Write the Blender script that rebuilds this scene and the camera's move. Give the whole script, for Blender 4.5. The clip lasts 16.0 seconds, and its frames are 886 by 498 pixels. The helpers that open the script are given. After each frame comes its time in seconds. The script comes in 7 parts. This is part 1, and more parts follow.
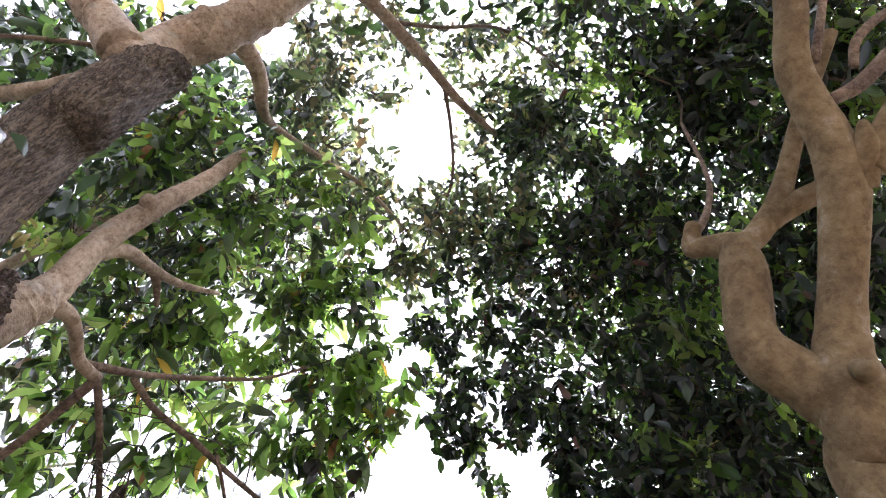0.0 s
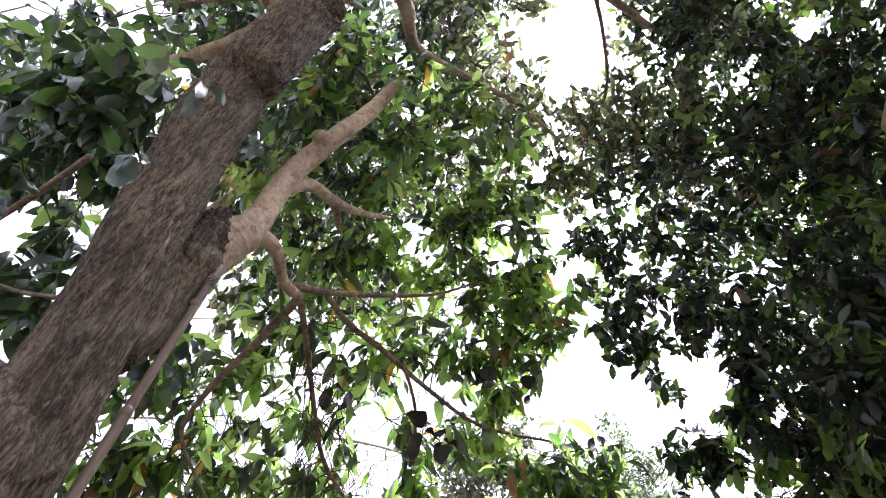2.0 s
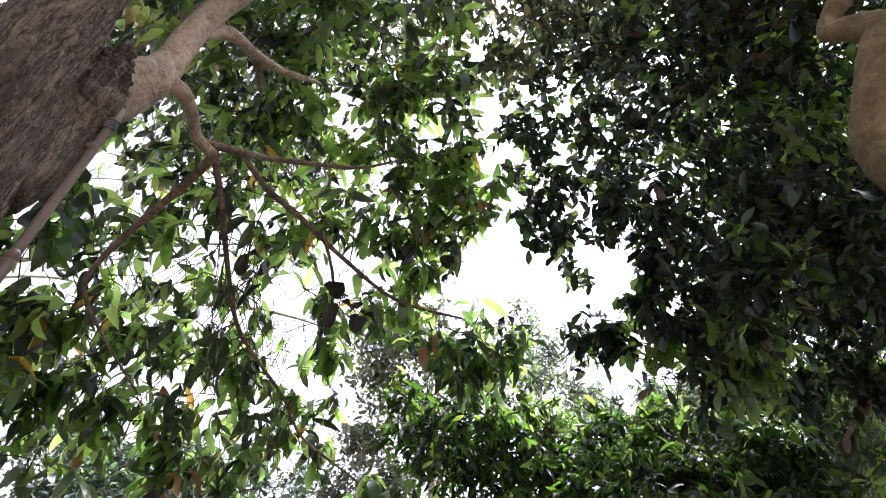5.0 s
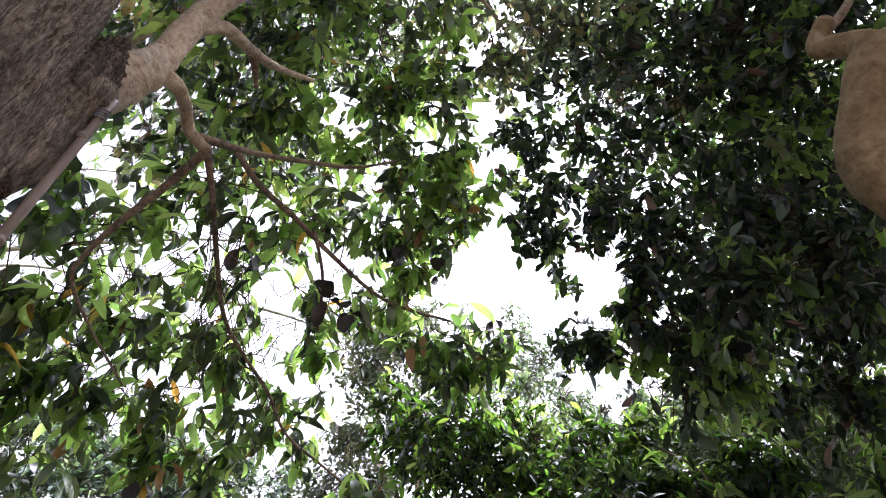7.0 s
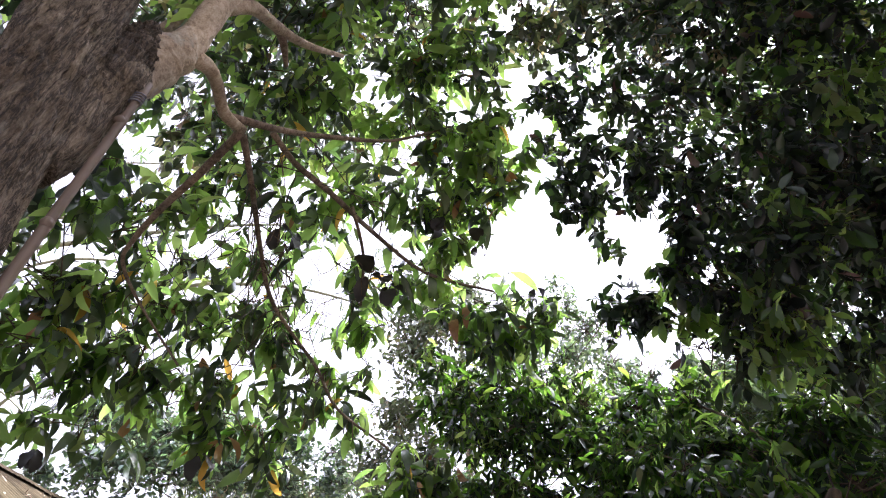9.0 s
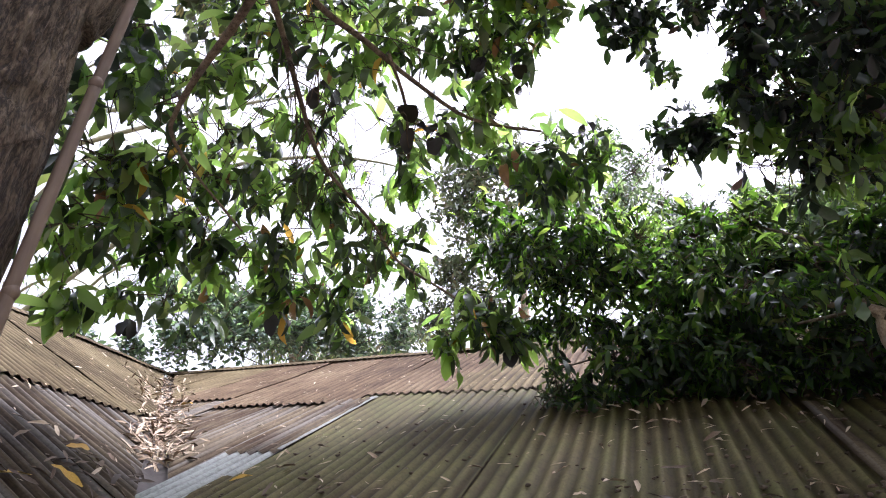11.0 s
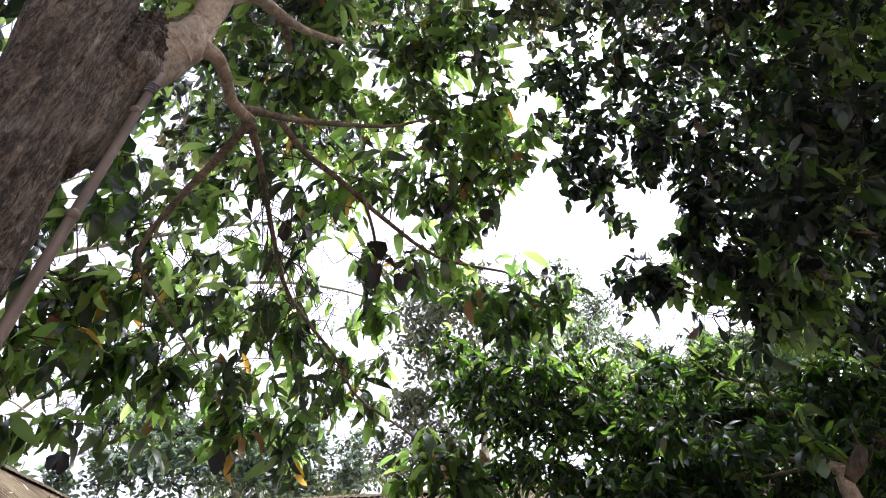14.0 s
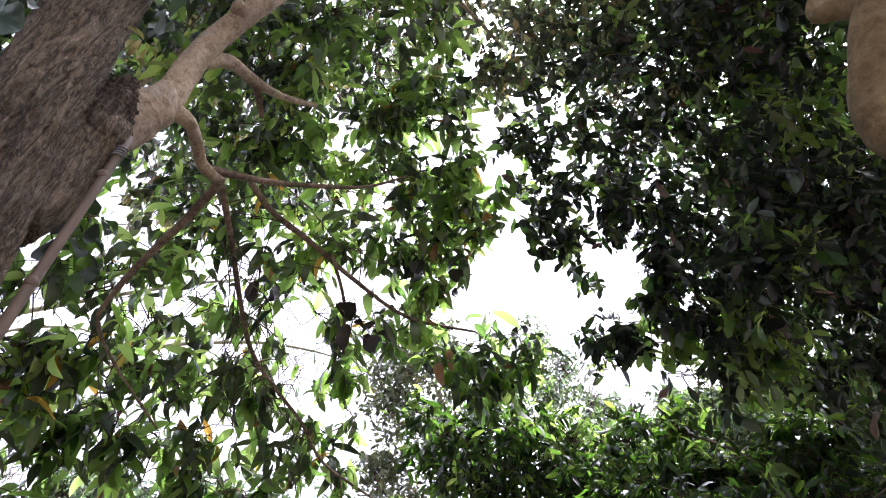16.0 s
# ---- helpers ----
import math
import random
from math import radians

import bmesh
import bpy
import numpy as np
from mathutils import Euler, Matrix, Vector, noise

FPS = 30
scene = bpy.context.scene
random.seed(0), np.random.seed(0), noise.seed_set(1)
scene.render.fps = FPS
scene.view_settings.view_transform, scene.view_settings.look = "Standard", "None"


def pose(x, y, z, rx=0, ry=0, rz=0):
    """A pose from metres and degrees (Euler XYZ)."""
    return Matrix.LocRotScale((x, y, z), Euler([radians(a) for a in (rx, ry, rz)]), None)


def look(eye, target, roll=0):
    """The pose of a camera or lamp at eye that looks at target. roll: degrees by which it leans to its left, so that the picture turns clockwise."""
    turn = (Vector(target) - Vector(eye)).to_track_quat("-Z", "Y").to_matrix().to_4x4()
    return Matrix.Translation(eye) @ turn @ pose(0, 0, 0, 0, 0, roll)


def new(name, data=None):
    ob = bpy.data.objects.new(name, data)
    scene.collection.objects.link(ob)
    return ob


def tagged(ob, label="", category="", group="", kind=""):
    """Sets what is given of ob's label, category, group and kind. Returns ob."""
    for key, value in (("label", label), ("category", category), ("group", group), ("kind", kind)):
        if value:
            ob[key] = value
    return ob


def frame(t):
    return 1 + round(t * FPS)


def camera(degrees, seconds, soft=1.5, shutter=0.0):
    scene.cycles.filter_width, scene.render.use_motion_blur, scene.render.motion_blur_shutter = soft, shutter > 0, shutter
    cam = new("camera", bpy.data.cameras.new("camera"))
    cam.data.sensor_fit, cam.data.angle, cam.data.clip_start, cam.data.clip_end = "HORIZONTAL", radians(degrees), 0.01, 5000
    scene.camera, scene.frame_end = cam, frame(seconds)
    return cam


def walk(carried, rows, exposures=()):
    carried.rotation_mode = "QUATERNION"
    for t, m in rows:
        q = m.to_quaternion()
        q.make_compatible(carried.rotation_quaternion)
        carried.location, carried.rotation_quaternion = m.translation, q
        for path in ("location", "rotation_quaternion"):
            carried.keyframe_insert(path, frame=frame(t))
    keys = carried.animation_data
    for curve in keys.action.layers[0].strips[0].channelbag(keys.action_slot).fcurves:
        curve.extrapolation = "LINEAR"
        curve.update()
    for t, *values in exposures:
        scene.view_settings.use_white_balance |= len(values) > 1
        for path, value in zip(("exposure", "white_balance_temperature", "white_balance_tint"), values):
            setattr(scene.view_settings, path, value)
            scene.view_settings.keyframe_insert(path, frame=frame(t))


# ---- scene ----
cam = camera(72.0, 16.0, soft=1.0)
PATH = [
    (0.0, 0.044, -0.171, 3.172, 151.54, 5.35, 6.01),
    (0.5, 0.031, -0.139, 3.145, 149.17, 1.88, 4.49),
    (1.0, 0.028, -0.138, 3.139, 149.32, 1.26, 6.14),
    (1.5, 0.032, -0.144, 3.125, 149.24, -1.45, 8.42),
    (2.0, 0.031, -0.178, 3.105, 144.13, -4.81, 17.52),
    (2.5, 0.027, -0.190, 3.093, 141.80, -4.09, 21.70),
    (3.0, 0.024, -0.193, 3.096, 139.09, -3.65, 22.26),
    (3.5, 0.026, -0.183, 3.099, 137.41, -3.32, 20.61),
    (4.0, 0.008, -0.166, 3.103, 136.05, -3.54, 17.72),
    (4.5, 0.007, -0.141, 3.115, 134.82, -2.58, 13.58),
    (5.0, 0.033, -0.109, 3.108, 133.89, -2.64, 9.79),
    (7.5, 0.085, -0.106, 3.084, 134.40, -4.71, 7.22),
    (8.0, 0.105, -0.069, 3.072, 134.02, -6.79, 6.05),
    (8.5, 0.108, -0.053, 3.067, 132.71, -7.09, 7.41),
    (9.0, 0.083, -0.071, 3.074, 131.82, -4.41, 12.99),
    (9.5, 0.043, -0.055, 3.048, 126.46, -2.76, 16.46),
    (10.0, 0.019, -0.035, 3.031, 120.45, -1.94, 19.98),
    (12.5, 0.000, 0.000, 3.000, 118.12, -2.12, 17.77),
    (13.0, -0.002, -0.005, 3.001, 119.94, -1.10, 17.85),
    (13.5, -0.003, -0.019, 3.011, 125.34, -1.08, 15.81),
    (14.0, 0.004, -0.053, 3.035, 130.88, -2.07, 14.99),
    (14.5, 0.006, -0.061, 3.037, 134.06, -0.95, 14.66),
    (15.0, 0.001, -0.065, 3.050, 135.64, 1.05, 13.19),
    (15.5, 0.001, -0.068, 3.054, 136.18, 0.95, 12.85),
    (16.0, -0.005, -0.070, 3.055, 136.18, 0.13, 12.92),
]
walk(cam, [(t, pose(x, y, z, rx, ry, rz)) for t, x, y, z, rx, ry, rz in PATH], exposures=[(0.0, 2.68, 5800, 26), (1.5, 2.58, 5800, 26), (3.0, 2.34, 5800, 26), (5.0, 2.24, 5800, 26), (9.0, 2.26, 5800, 26), (10.0, 2.16, 5800, 25), (12.5, 2.18, 5800, 25), (14.5, 2.1, 5800, 26), (15.3, 2.28, 5800, 26), (16.0, 2.3, 5800, 26)])

# ---- sky and sun: bright, evenly clouded noon ----
world = bpy.data.worlds.new("overcast_sky")
scene.world = world
world.use_nodes = True
wn, wl = world.node_tree.nodes, world.node_tree.links
sky = wn.new("ShaderNodeTexSky")
sky.sky_type, sky.sun_disc = "NISHITA", False
sky.sun_elevation, sky.sun_rotation = radians(64), radians(56)
sky.dust_density, sky.air_density = 6.0, 1.0
pale = wn.new("ShaderNodeHueSaturation")
pale.inputs["Saturation"].default_value = 0.12
wl.new(sky.outputs[0], pale.inputs["Color"])
wl.new(pale.outputs[0], wn["Background"].inputs["Color"])
wn["Background"].inputs["Strength"].default_value = 0.14
sun_data = bpy.data.lights.new("sun", "SUN")
sun_data.energy, sun_data.angle, sun_data.color = 0.9, radians(30), (1.0, 0.96, 0.9)
sun = new("sun", sun_data)
sun.matrix_world = look((9, 6, 22), (0, 0, 0))


# ---- materials ----
def material(name):
    m = bpy.data.materials.new(name)
    m.use_nodes = True
    return m, m.node_tree.nodes, m.node_tree.links, m.node_tree.nodes["Principled BSDF"]


def ramp(n, stops):
    r = n.new("ShaderNodeValToRGB")
    while len(r.color_ramp.elements) < len(stops):
        r.color_ramp.elements.new(0.5)
    for e, (at, c) in zip(r.color_ramp.elements, stops):
        e.position, e.color = at, (*c, 1)
    return r


def texnoise(n, l, scale, detail=6.0, stretch=(1, 1, 1), rough=0.6, coords="Object"):
    tc, mp, t = n.new("ShaderNodeTexCoord"), n.new("ShaderNodeMapping"), n.new("ShaderNodeTexNoise")
    mp.inputs["Scale"].default_value = stretch
    t.inputs["Scale"].default_value, t.inputs["Detail"].default_value, t.inputs["Roughness"].default_value = scale, detail, rough
    l.new(tc.outputs[coords], mp.inputs["Vector"])
    l.new(mp.outputs[0], t.inputs["Vector"])
    return t


def mixed(n, l, kind, fac, a, b):
    m = n.new("ShaderNodeMix")
    m.data_type, m.blend_type = "RGBA", kind
    for sock, v in ((m.inputs["Factor"], fac), (m.inputs["A"], a), (m.inputs["B"], b)):
        if isinstance(v, (int, float)):
            sock.default_value = v
        elif isinstance(v, tuple):
            sock.default_value = (*v, 1)
        else:
            l.new(v, sock)
    return m.outputs["Result"]


def bumped(n, l, bsdf, height, strength, distance):
    b = n.new("ShaderNodeBump")
    b.inputs["Strength"].default_value, b.inputs["Distance"].default_value = strength, distance
    l.new(height, b.inputs["Height"])
    l.new(b.outputs[0], bsdf.inputs["Normal"])


def chance(n, l):
    """One random number a piece, both for loose objects and for islands of a joined mesh."""
    info, geo, add = n.new("ShaderNodeObjectInfo"), n.new("ShaderNodeNewGeometry"), n.new("ShaderNodeMath")
    add.operation = "ADD"
    l.new(info.outputs["Random"], add.inputs[0])
    l.new(geo.outputs["Random Per Island"], add.inputs[1])
    fract = n.new("ShaderNodeMath")
    fract.operation = "FRACT"
    l.new(add.outputs[0], fract.inputs[0])
    return fract.outputs[0]


def leaf_material(name, stops, glow, gloss=0.38, through_share=0.45, dull=0.45, shine=0.6):
    """Leathery leaves: glossy cuticle over a blade that lets light through."""
    m, n, l, bsdf = material(name)
    r = chance(n, l)
    col = ramp(n, stops)
    l.new(r, col.inputs[0])
    blot = texnoise(n, l, 9.0, 3.0)
    shade = ramp(n, [(0.3, (0.72, 0.72, 0.72)), (0.7, (1.2, 1.2, 1.15))])
    l.new(blot.outputs[0], shade.inputs[0])
    base = mixed(n, l, "MULTIPLY", 1.0, col.outputs[0], shade.outputs[0])
    l.new(base, bsdf.inputs["Base Color"])
    bsdf.inputs["Roughness"].default_value = gloss
    bsdf.inputs["Specular IOR Level"].default_value = shine
    t = n.new("ShaderNodeBsdfTranslucent")
    gl = ramp(n, glow)
    l.new(r, gl.inputs[0])
    l.new(gl.outputs[0], t.inputs["Color"])
    mix = n.new("ShaderNodeMixShader")
    scatter = n.new("ShaderNodeMath")
    scatter.operation = "MULTIPLY"
    scatter.inputs[1].default_value = 17.3
    l.new(r, scatter.inputs[0])
    again = n.new("ShaderNodeMath")
    again.operation = "FRACT"
    l.new(scatter.outputs[0], again.inputs[0])
    share = ramp(n, [(0.0, (0.03, 0.03, 0.03)), (dull, (0.08, 0.08, 0.08)), (dull + 0.15, (through_share,) * 3), (1.0, (through_share * 1.25,) * 3)])
    l.new(again.outputs[0], share.inputs[0])
    l.new(share.outputs[0], mix.inputs[0])
    l.new(bsdf.outputs[0], mix.inputs[1])
    l.new(t.outputs[0], mix.inputs[2])
    l.new(mix.outputs[0], n["Material Output"].inputs["Surface"])
    fine = texnoise(n, l, 60.0, 2.0)
    bumped(n, l, bsdf, fine.outputs[0], 0.25, 0.004)
    return m


def bark_material(name, dark, mid, light, scale, stretch, depth, lichen=0.3, blotch=(0.62, 1.12), steps=(0.38, 0.5, 0.64), edge=(0.4, 0.6)):
    m, n, l, bsdf = material(name)
    fis = texnoise(n, l, scale, 8.0, stretch, 0.68)
    fine = texnoise(n, l, scale * 3.1, 5.0, stretch, 0.7)
    both = n.new("ShaderNodeMath")
    both.operation = "MULTIPLY_ADD"
    both.inputs[1].default_value = 0.45
    less = n.new("ShaderNodeMath")
    less.operation = "MULTIPLY_ADD"
    less.inputs[1].default_value, less.inputs[2].default_value = 0.75, -0.1
    l.new(fis.outputs[0], less.inputs[0])
    l.new(fine.outputs[0], both.inputs[0])
    l.new(less.outputs[0], both.inputs[2])
    big = texnoise(n, l, 5.0, 5.0, (1, 1, 0.45))
    col = ramp(n, list(zip(steps, (dark, mid, light))))
    l.new(both.outputs[0], col.inputs[0])
    low, high = blotch
    patch = ramp(n, [(edge[0], (low, low * 0.97, low * 0.94)), (edge[1], (high, high * 0.98, high * 0.94))])
    l.new(big.outputs[0], patch.inputs[0])
    base = mixed(n, l, "MULTIPLY", 1.0, col.outputs[0], patch.outputs[0])
    spots = texnoise(n, l, 11.0, 5.0)
    where = ramp(n, [(0.6, (0, 0, 0)), (0.68, (lichen, lichen, lichen))])
    l.new(spots.outputs[0], where.inputs[0])
    base = mixed(n, l, "MIX", where.outputs[0], base, (0.36, 0.36, 0.31))
    l.new(base, bsdf.inputs["Base Color"])
    bsdf.inputs["Roughness"].default_value = 0.9
    bumped(n, l, bsdf, both.outputs[0], 1.0, depth)
    return m


def furrowed_material(name, dark, mid, light):
    """Old bark: long wandering furrows between plates, fine grain, damp dark streaks and pale scurf."""
    m, n, l, bsdf = material(name)

    def ridged(scale, stretch, detail):
        t = texnoise(n, l, scale, detail, stretch, 0.62)
        t.inputs["Distortion"].default_value = 0.5
        sub, fold = n.new("ShaderNodeMath"), n.new("ShaderNodeMath")
        sub.operation, sub.inputs[1].default_value = "SUBTRACT", 0.5
        fold.operation = "ABSOLUTE"
        l.new(t.outputs[0], sub.inputs[0])
        l.new(sub.outputs[0], fold.inputs[0])
        return fold.outputs[0]

    long, short = ridged(32.0, (1, 1, 0.11), 5.0), ridged(85.0, (1, 1, 0.25), 5.0)
    both = n.new("ShaderNodeMath")
    both.operation, both.inputs[1].default_value = "MULTIPLY_ADD", 0.8
    l.new(short, both.inputs[0])
    l.new(long, both.inputs[2])
    col = ramp(n, [(0.03, dark), (0.125, mid), (0.34, light)])
    l.new(both.outputs[0], col.inputs[0])
    grain = texnoise(n, l, 130.0, 4.0, (1, 1, 0.4))
    speck = ramp(n, [(0.35, (0.68, 0.66, 0.64)), (0.65, (1.2, 1.2, 1.2))])
    l.new(grain.outputs[0], speck.inputs[0])
    base = mixed(n, l, "MULTIPLY", 1.0, col.outputs[0], speck.outputs[0])
    damp = texnoise(n, l, 3.2, 5.0, (1, 1, 0.35), 0.6)
    streak = ramp(n, [(0.36, (0.50, 0.46, 0.43)), (0.50, (1.0, 1.0, 1.0)), (0.72, (1.18, 1.16, 1.12))])
    l.new(damp.outputs[0], streak.inputs[0])
    base = mixed(n, l, "MULTIPLY", 1.0, base, streak.outputs[0])
    scurf = texnoise(n, l, 14.0, 6.0, (1, 1, 0.5))
    where = ramp(n, [(0.58, (0, 0, 0)), (0.70, (0.4, 0.4, 0.4))])
    l.new(scurf.outputs[0], where.inputs[0])
    base = mixed(n, l, "MIX", where.outputs[0], base, (0.34, 0.31, 0.26))
    l.new(base, bsdf.inputs["Base Color"])
    bsdf.inputs["Roughness"].default_value = 0.92
    bumped(n, l, bsdf, both.outputs[0], 1.0, 0.05)
    return m


def sheet_material(name, stops, metal, moss=0.0, rough=0.85, along=(8.0, 0.45, 0.45), phase=0.73, wear_shade=0.55, bands=0.0):
    """Weathered corrugated iron: streaks down the sheet, blotches, moss films."""
    m, n, l, bsdf = material(name)
    streak = texnoise(n, l, 5.0, 7.0, along, 0.65)
    blot = texnoise(n, l, 1.7, 6.0)
    add = n.new("ShaderNodeMath")
    add.operation = "MULTIPLY_ADD"
    add.inputs[1].default_value = 0.6
    l.new(streak.outputs[0], add.inputs[0])
    half = n.new("ShaderNodeMath")
    half.operation = "MULTIPLY_ADD"
    half.inputs[1].default_value = 0.5
    info = n.new("ShaderNodeObjectInfo")
    shift = n.new("ShaderNodeMath")
    shift.operation = "MULTIPLY_ADD"
    shift.inputs[1].default_value, shift.inputs[2].default_value = 0.16, -0.13
    l.new(info.outputs["Random"], shift.inputs[0])
    l.new(blot.outputs[0], half.inputs[0])
    l.new(shift.outputs[0], half.inputs[2])
    l.new(half.outputs[0], add.inputs[2])
    col = ramp(n, stops)
    l.new(add.outputs[0], col.inputs[0])
    base = col.outputs[0]
    if moss:
        film = texnoise(n, l, 2.6, 8.0, (1, 0.6, 0.6), 0.7)
        where = ramp(n, [(0.42, (0, 0, 0)), (0.66, (moss, moss, moss))])
        l.new(film.outputs[0], where.inputs[0])
        base = mixed(n, l, "MIX", where.outputs[0], base, (0.085, 0.092, 0.028))
    if bands:
        strip_noise = texnoise(n, l, 2.4, 4.0, tuple(5.0 if a > 1 else 0.13 for a in along), 0.6)
        bare = ramp(n, [(0.48, (0, 0, 0)), (0.60, (bands, bands, bands))])
        l.new(strip_noise.outputs[0], bare.inputs[0])
        base = mixed(n, l, "MIX", bare.outputs[0], base, (0.15, 0.145, 0.132))
    # rust and dust between rubbed crests, deepened by wave shading put into the colour
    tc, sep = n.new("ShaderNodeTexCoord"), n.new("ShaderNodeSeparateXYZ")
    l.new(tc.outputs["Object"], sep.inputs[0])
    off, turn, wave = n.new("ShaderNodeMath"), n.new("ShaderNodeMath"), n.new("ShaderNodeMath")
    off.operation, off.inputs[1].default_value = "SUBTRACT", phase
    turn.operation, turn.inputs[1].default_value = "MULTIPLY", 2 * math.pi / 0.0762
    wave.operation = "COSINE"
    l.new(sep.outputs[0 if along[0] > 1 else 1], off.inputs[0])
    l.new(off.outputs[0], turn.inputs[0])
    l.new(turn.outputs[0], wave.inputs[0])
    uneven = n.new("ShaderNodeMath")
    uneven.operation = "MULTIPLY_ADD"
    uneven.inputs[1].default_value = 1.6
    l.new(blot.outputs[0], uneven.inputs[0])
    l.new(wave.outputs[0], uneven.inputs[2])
    crest = ramp(n, [(0.0, (1 - wear_shade, 1 - wear_shade * 1.08, 1 - wear_shade * 1.12)), (1.0, (1.12, 1.12, 1.12))])
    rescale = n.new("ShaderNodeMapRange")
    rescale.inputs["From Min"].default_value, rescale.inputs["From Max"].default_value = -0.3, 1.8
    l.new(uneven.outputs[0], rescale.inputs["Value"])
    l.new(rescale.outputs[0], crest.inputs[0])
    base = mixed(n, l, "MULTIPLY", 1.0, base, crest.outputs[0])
    speck = texnoise(n, l, 45.0, 3.0)
    dirt = ramp(n, [(0.36, (0.45, 0.43, 0.40)), (0.48, (1, 1, 1)), (0.66, (1.25, 1.22, 1.16))])
    l.new(speck.outputs[0], dirt.inputs[0])
    base = mixed(n, l, "MULTIPLY", 0.4, base, dirt.outputs[0])
    grit = texnoise(n, l, 150.0, 3.0)
    grain = ramp(n, [(0.36, (0.6, 0.58, 0.55)), (0.5, (1, 1, 1)), (0.66, (1.2, 1.18, 1.14))])
    l.new(grit.outputs[0], grain.inputs[0])
    base = mixed(n, l, "MULTIPLY", 0.4, base, grain.outputs[0])
    l.new(base, bsdf.inputs["Base Color"])
    bsdf.inputs["Metallic"].default_value = metal
    bsdf.inputs["Roughness"].default_value = rough
    bsdf.inputs["Specular IOR Level"].default_value = 0.12
    bumped(n, l, bsdf, streak.outputs[0], 0.3, 0.004)
    return m


def plain_material(name, a, b, scale=8.0, rough=0.8, stretch=(1, 1, 1), bump=0.3):
    m, n, l, bsdf = material(name)
    t = texnoise(n, l, scale, 6.0, stretch)
    col = ramp(n, [(0.35, a), (0.65, b)])
    l.new(t.outputs[0], col.inputs[0])
    l.new(col.outputs[0], bsdf.inputs["Base Color"])
    bsdf.inputs["Roughness"].default_value = rough
    bumped(n, l, bsdf, t.outputs[0], bump, 0.01)
    return m


def litter_material(name, stops):
    m, n, l, bsdf = material(name)
    col = ramp(n, stops)
    l.new(chance(n, l), col.inputs[0])
    t = texnoise(n, l, 40.0, 4.0)
    shade = ramp(n, [(0.3, (0.6, 0.58, 0.55)), (0.65, (1.1, 1.1, 1.1))])
    l.new(t.outputs[0], shade.inputs[0])
    l.new(mixed(n, l, "MULTIPLY", 1.0, col.outputs[0], shade.outputs[0]), bsdf.inputs["Base Color"])
    bsdf.inputs["Roughness"].default_value = 0.75
    return m


BARK_ROUGH = furrowed_material("rough_grey_brown_bark", (0.046, 0.035, 0.023), (0.198, 0.154, 0.103), (0.325, 0.268, 0.19))
BURL = furrowed_material("dark_knotted_bark", (0.026, 0.020, 0.015), (0.135, 0.104, 0.076), (0.28, 0.23, 0.175))
BARK_LIMB = bark_material("limb_bark", (0.24, 0.185, 0.130), (0.42, 0.34, 0.245), (0.54, 0.465, 0.365), 34.0, (1, 1, 0.9), 0.012, 0.5, (0.7, 1.1))
BARK_SMOOTH = bark_material("smooth_tan_bark", (0.115, 0.081, 0.036), (0.185, 0.136, 0.066), (0.245, 0.188, 0.100), 11.0, (1, 1, 1.0), 0.010, 0.3, (0.8, 1.06))
BARK_BRANCH = bark_material("branch_bark", (0.10, 0.073, 0.052), (0.20, 0.148, 0.105), (0.31, 0.243, 0.18), 34.0, (1, 1, 0.8), 0.006, 0.25)
BARK_TWIG = bark_material("twig_bark", (0.05, 0.035, 0.022), (0.10, 0.072, 0.045), (0.15, 0.11, 0.075), 25.0, (1, 1, 0.6), 0.004, 0.1)
MANGO = leaf_material("drooping_leaf", [(0.0, (0.014, 0.026, 0.020)), (0.4, (0.024, 0.042, 0.026)), (0.8, (0.042, 0.072, 0.032)), (0.965, (0.08, 0.12, 0.045)), (0.972, (0.402, 0.235, 0.070)), (1.0, (0.268, 0.136, 0.070))],
                      [(0.0, (0.170, 0.320, 0.065)), (0.5, (0.320, 0.510, 0.110)), (0.965, (0.490, 0.660, 0.170)), (0.972, (0.632, 0.387, 0.061)), (1.0, (0.421, 0.237, 0.061))], 0.28, 0.76, 0.43)
UPPER = leaf_material("small_high_leaf", [(0.0, (0.045, 0.066, 0.052)), (0.6, (0.077, 0.101, 0.075)), (0.95, (0.129, 0.142, 0.086)), (1.0, (0.335, 0.202, 0.107))],
                      [(0.0, (0.166, 0.240, 0.099)), (0.7, (0.332, 0.415, 0.159)), (1.0, (0.592, 0.459, 0.199))], 0.36, 0.6, 0.4)
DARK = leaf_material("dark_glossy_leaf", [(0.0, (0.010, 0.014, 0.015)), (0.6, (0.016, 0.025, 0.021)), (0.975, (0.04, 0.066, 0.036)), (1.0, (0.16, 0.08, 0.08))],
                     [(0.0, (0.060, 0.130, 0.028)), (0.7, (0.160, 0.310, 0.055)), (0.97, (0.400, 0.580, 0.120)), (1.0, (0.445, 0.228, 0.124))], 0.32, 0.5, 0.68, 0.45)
# drooping leaf again, darker: the shade beside the trunk is put into its colour
SHADED = leaf_material("shaded_drooping_leaf", [(0.0, (0.020, 0.036, 0.030)), (0.6, (0.032, 0.056, 0.042)), (1.0, (0.06, 0.095, 0.06))],
                       [(0.0, (0.110, 0.230, 0.050)), (0.7, (0.230, 0.420, 0.085)), (1.0, (0.400, 0.560, 0.130))], 0.28, 0.45, 0.55, 0.65)
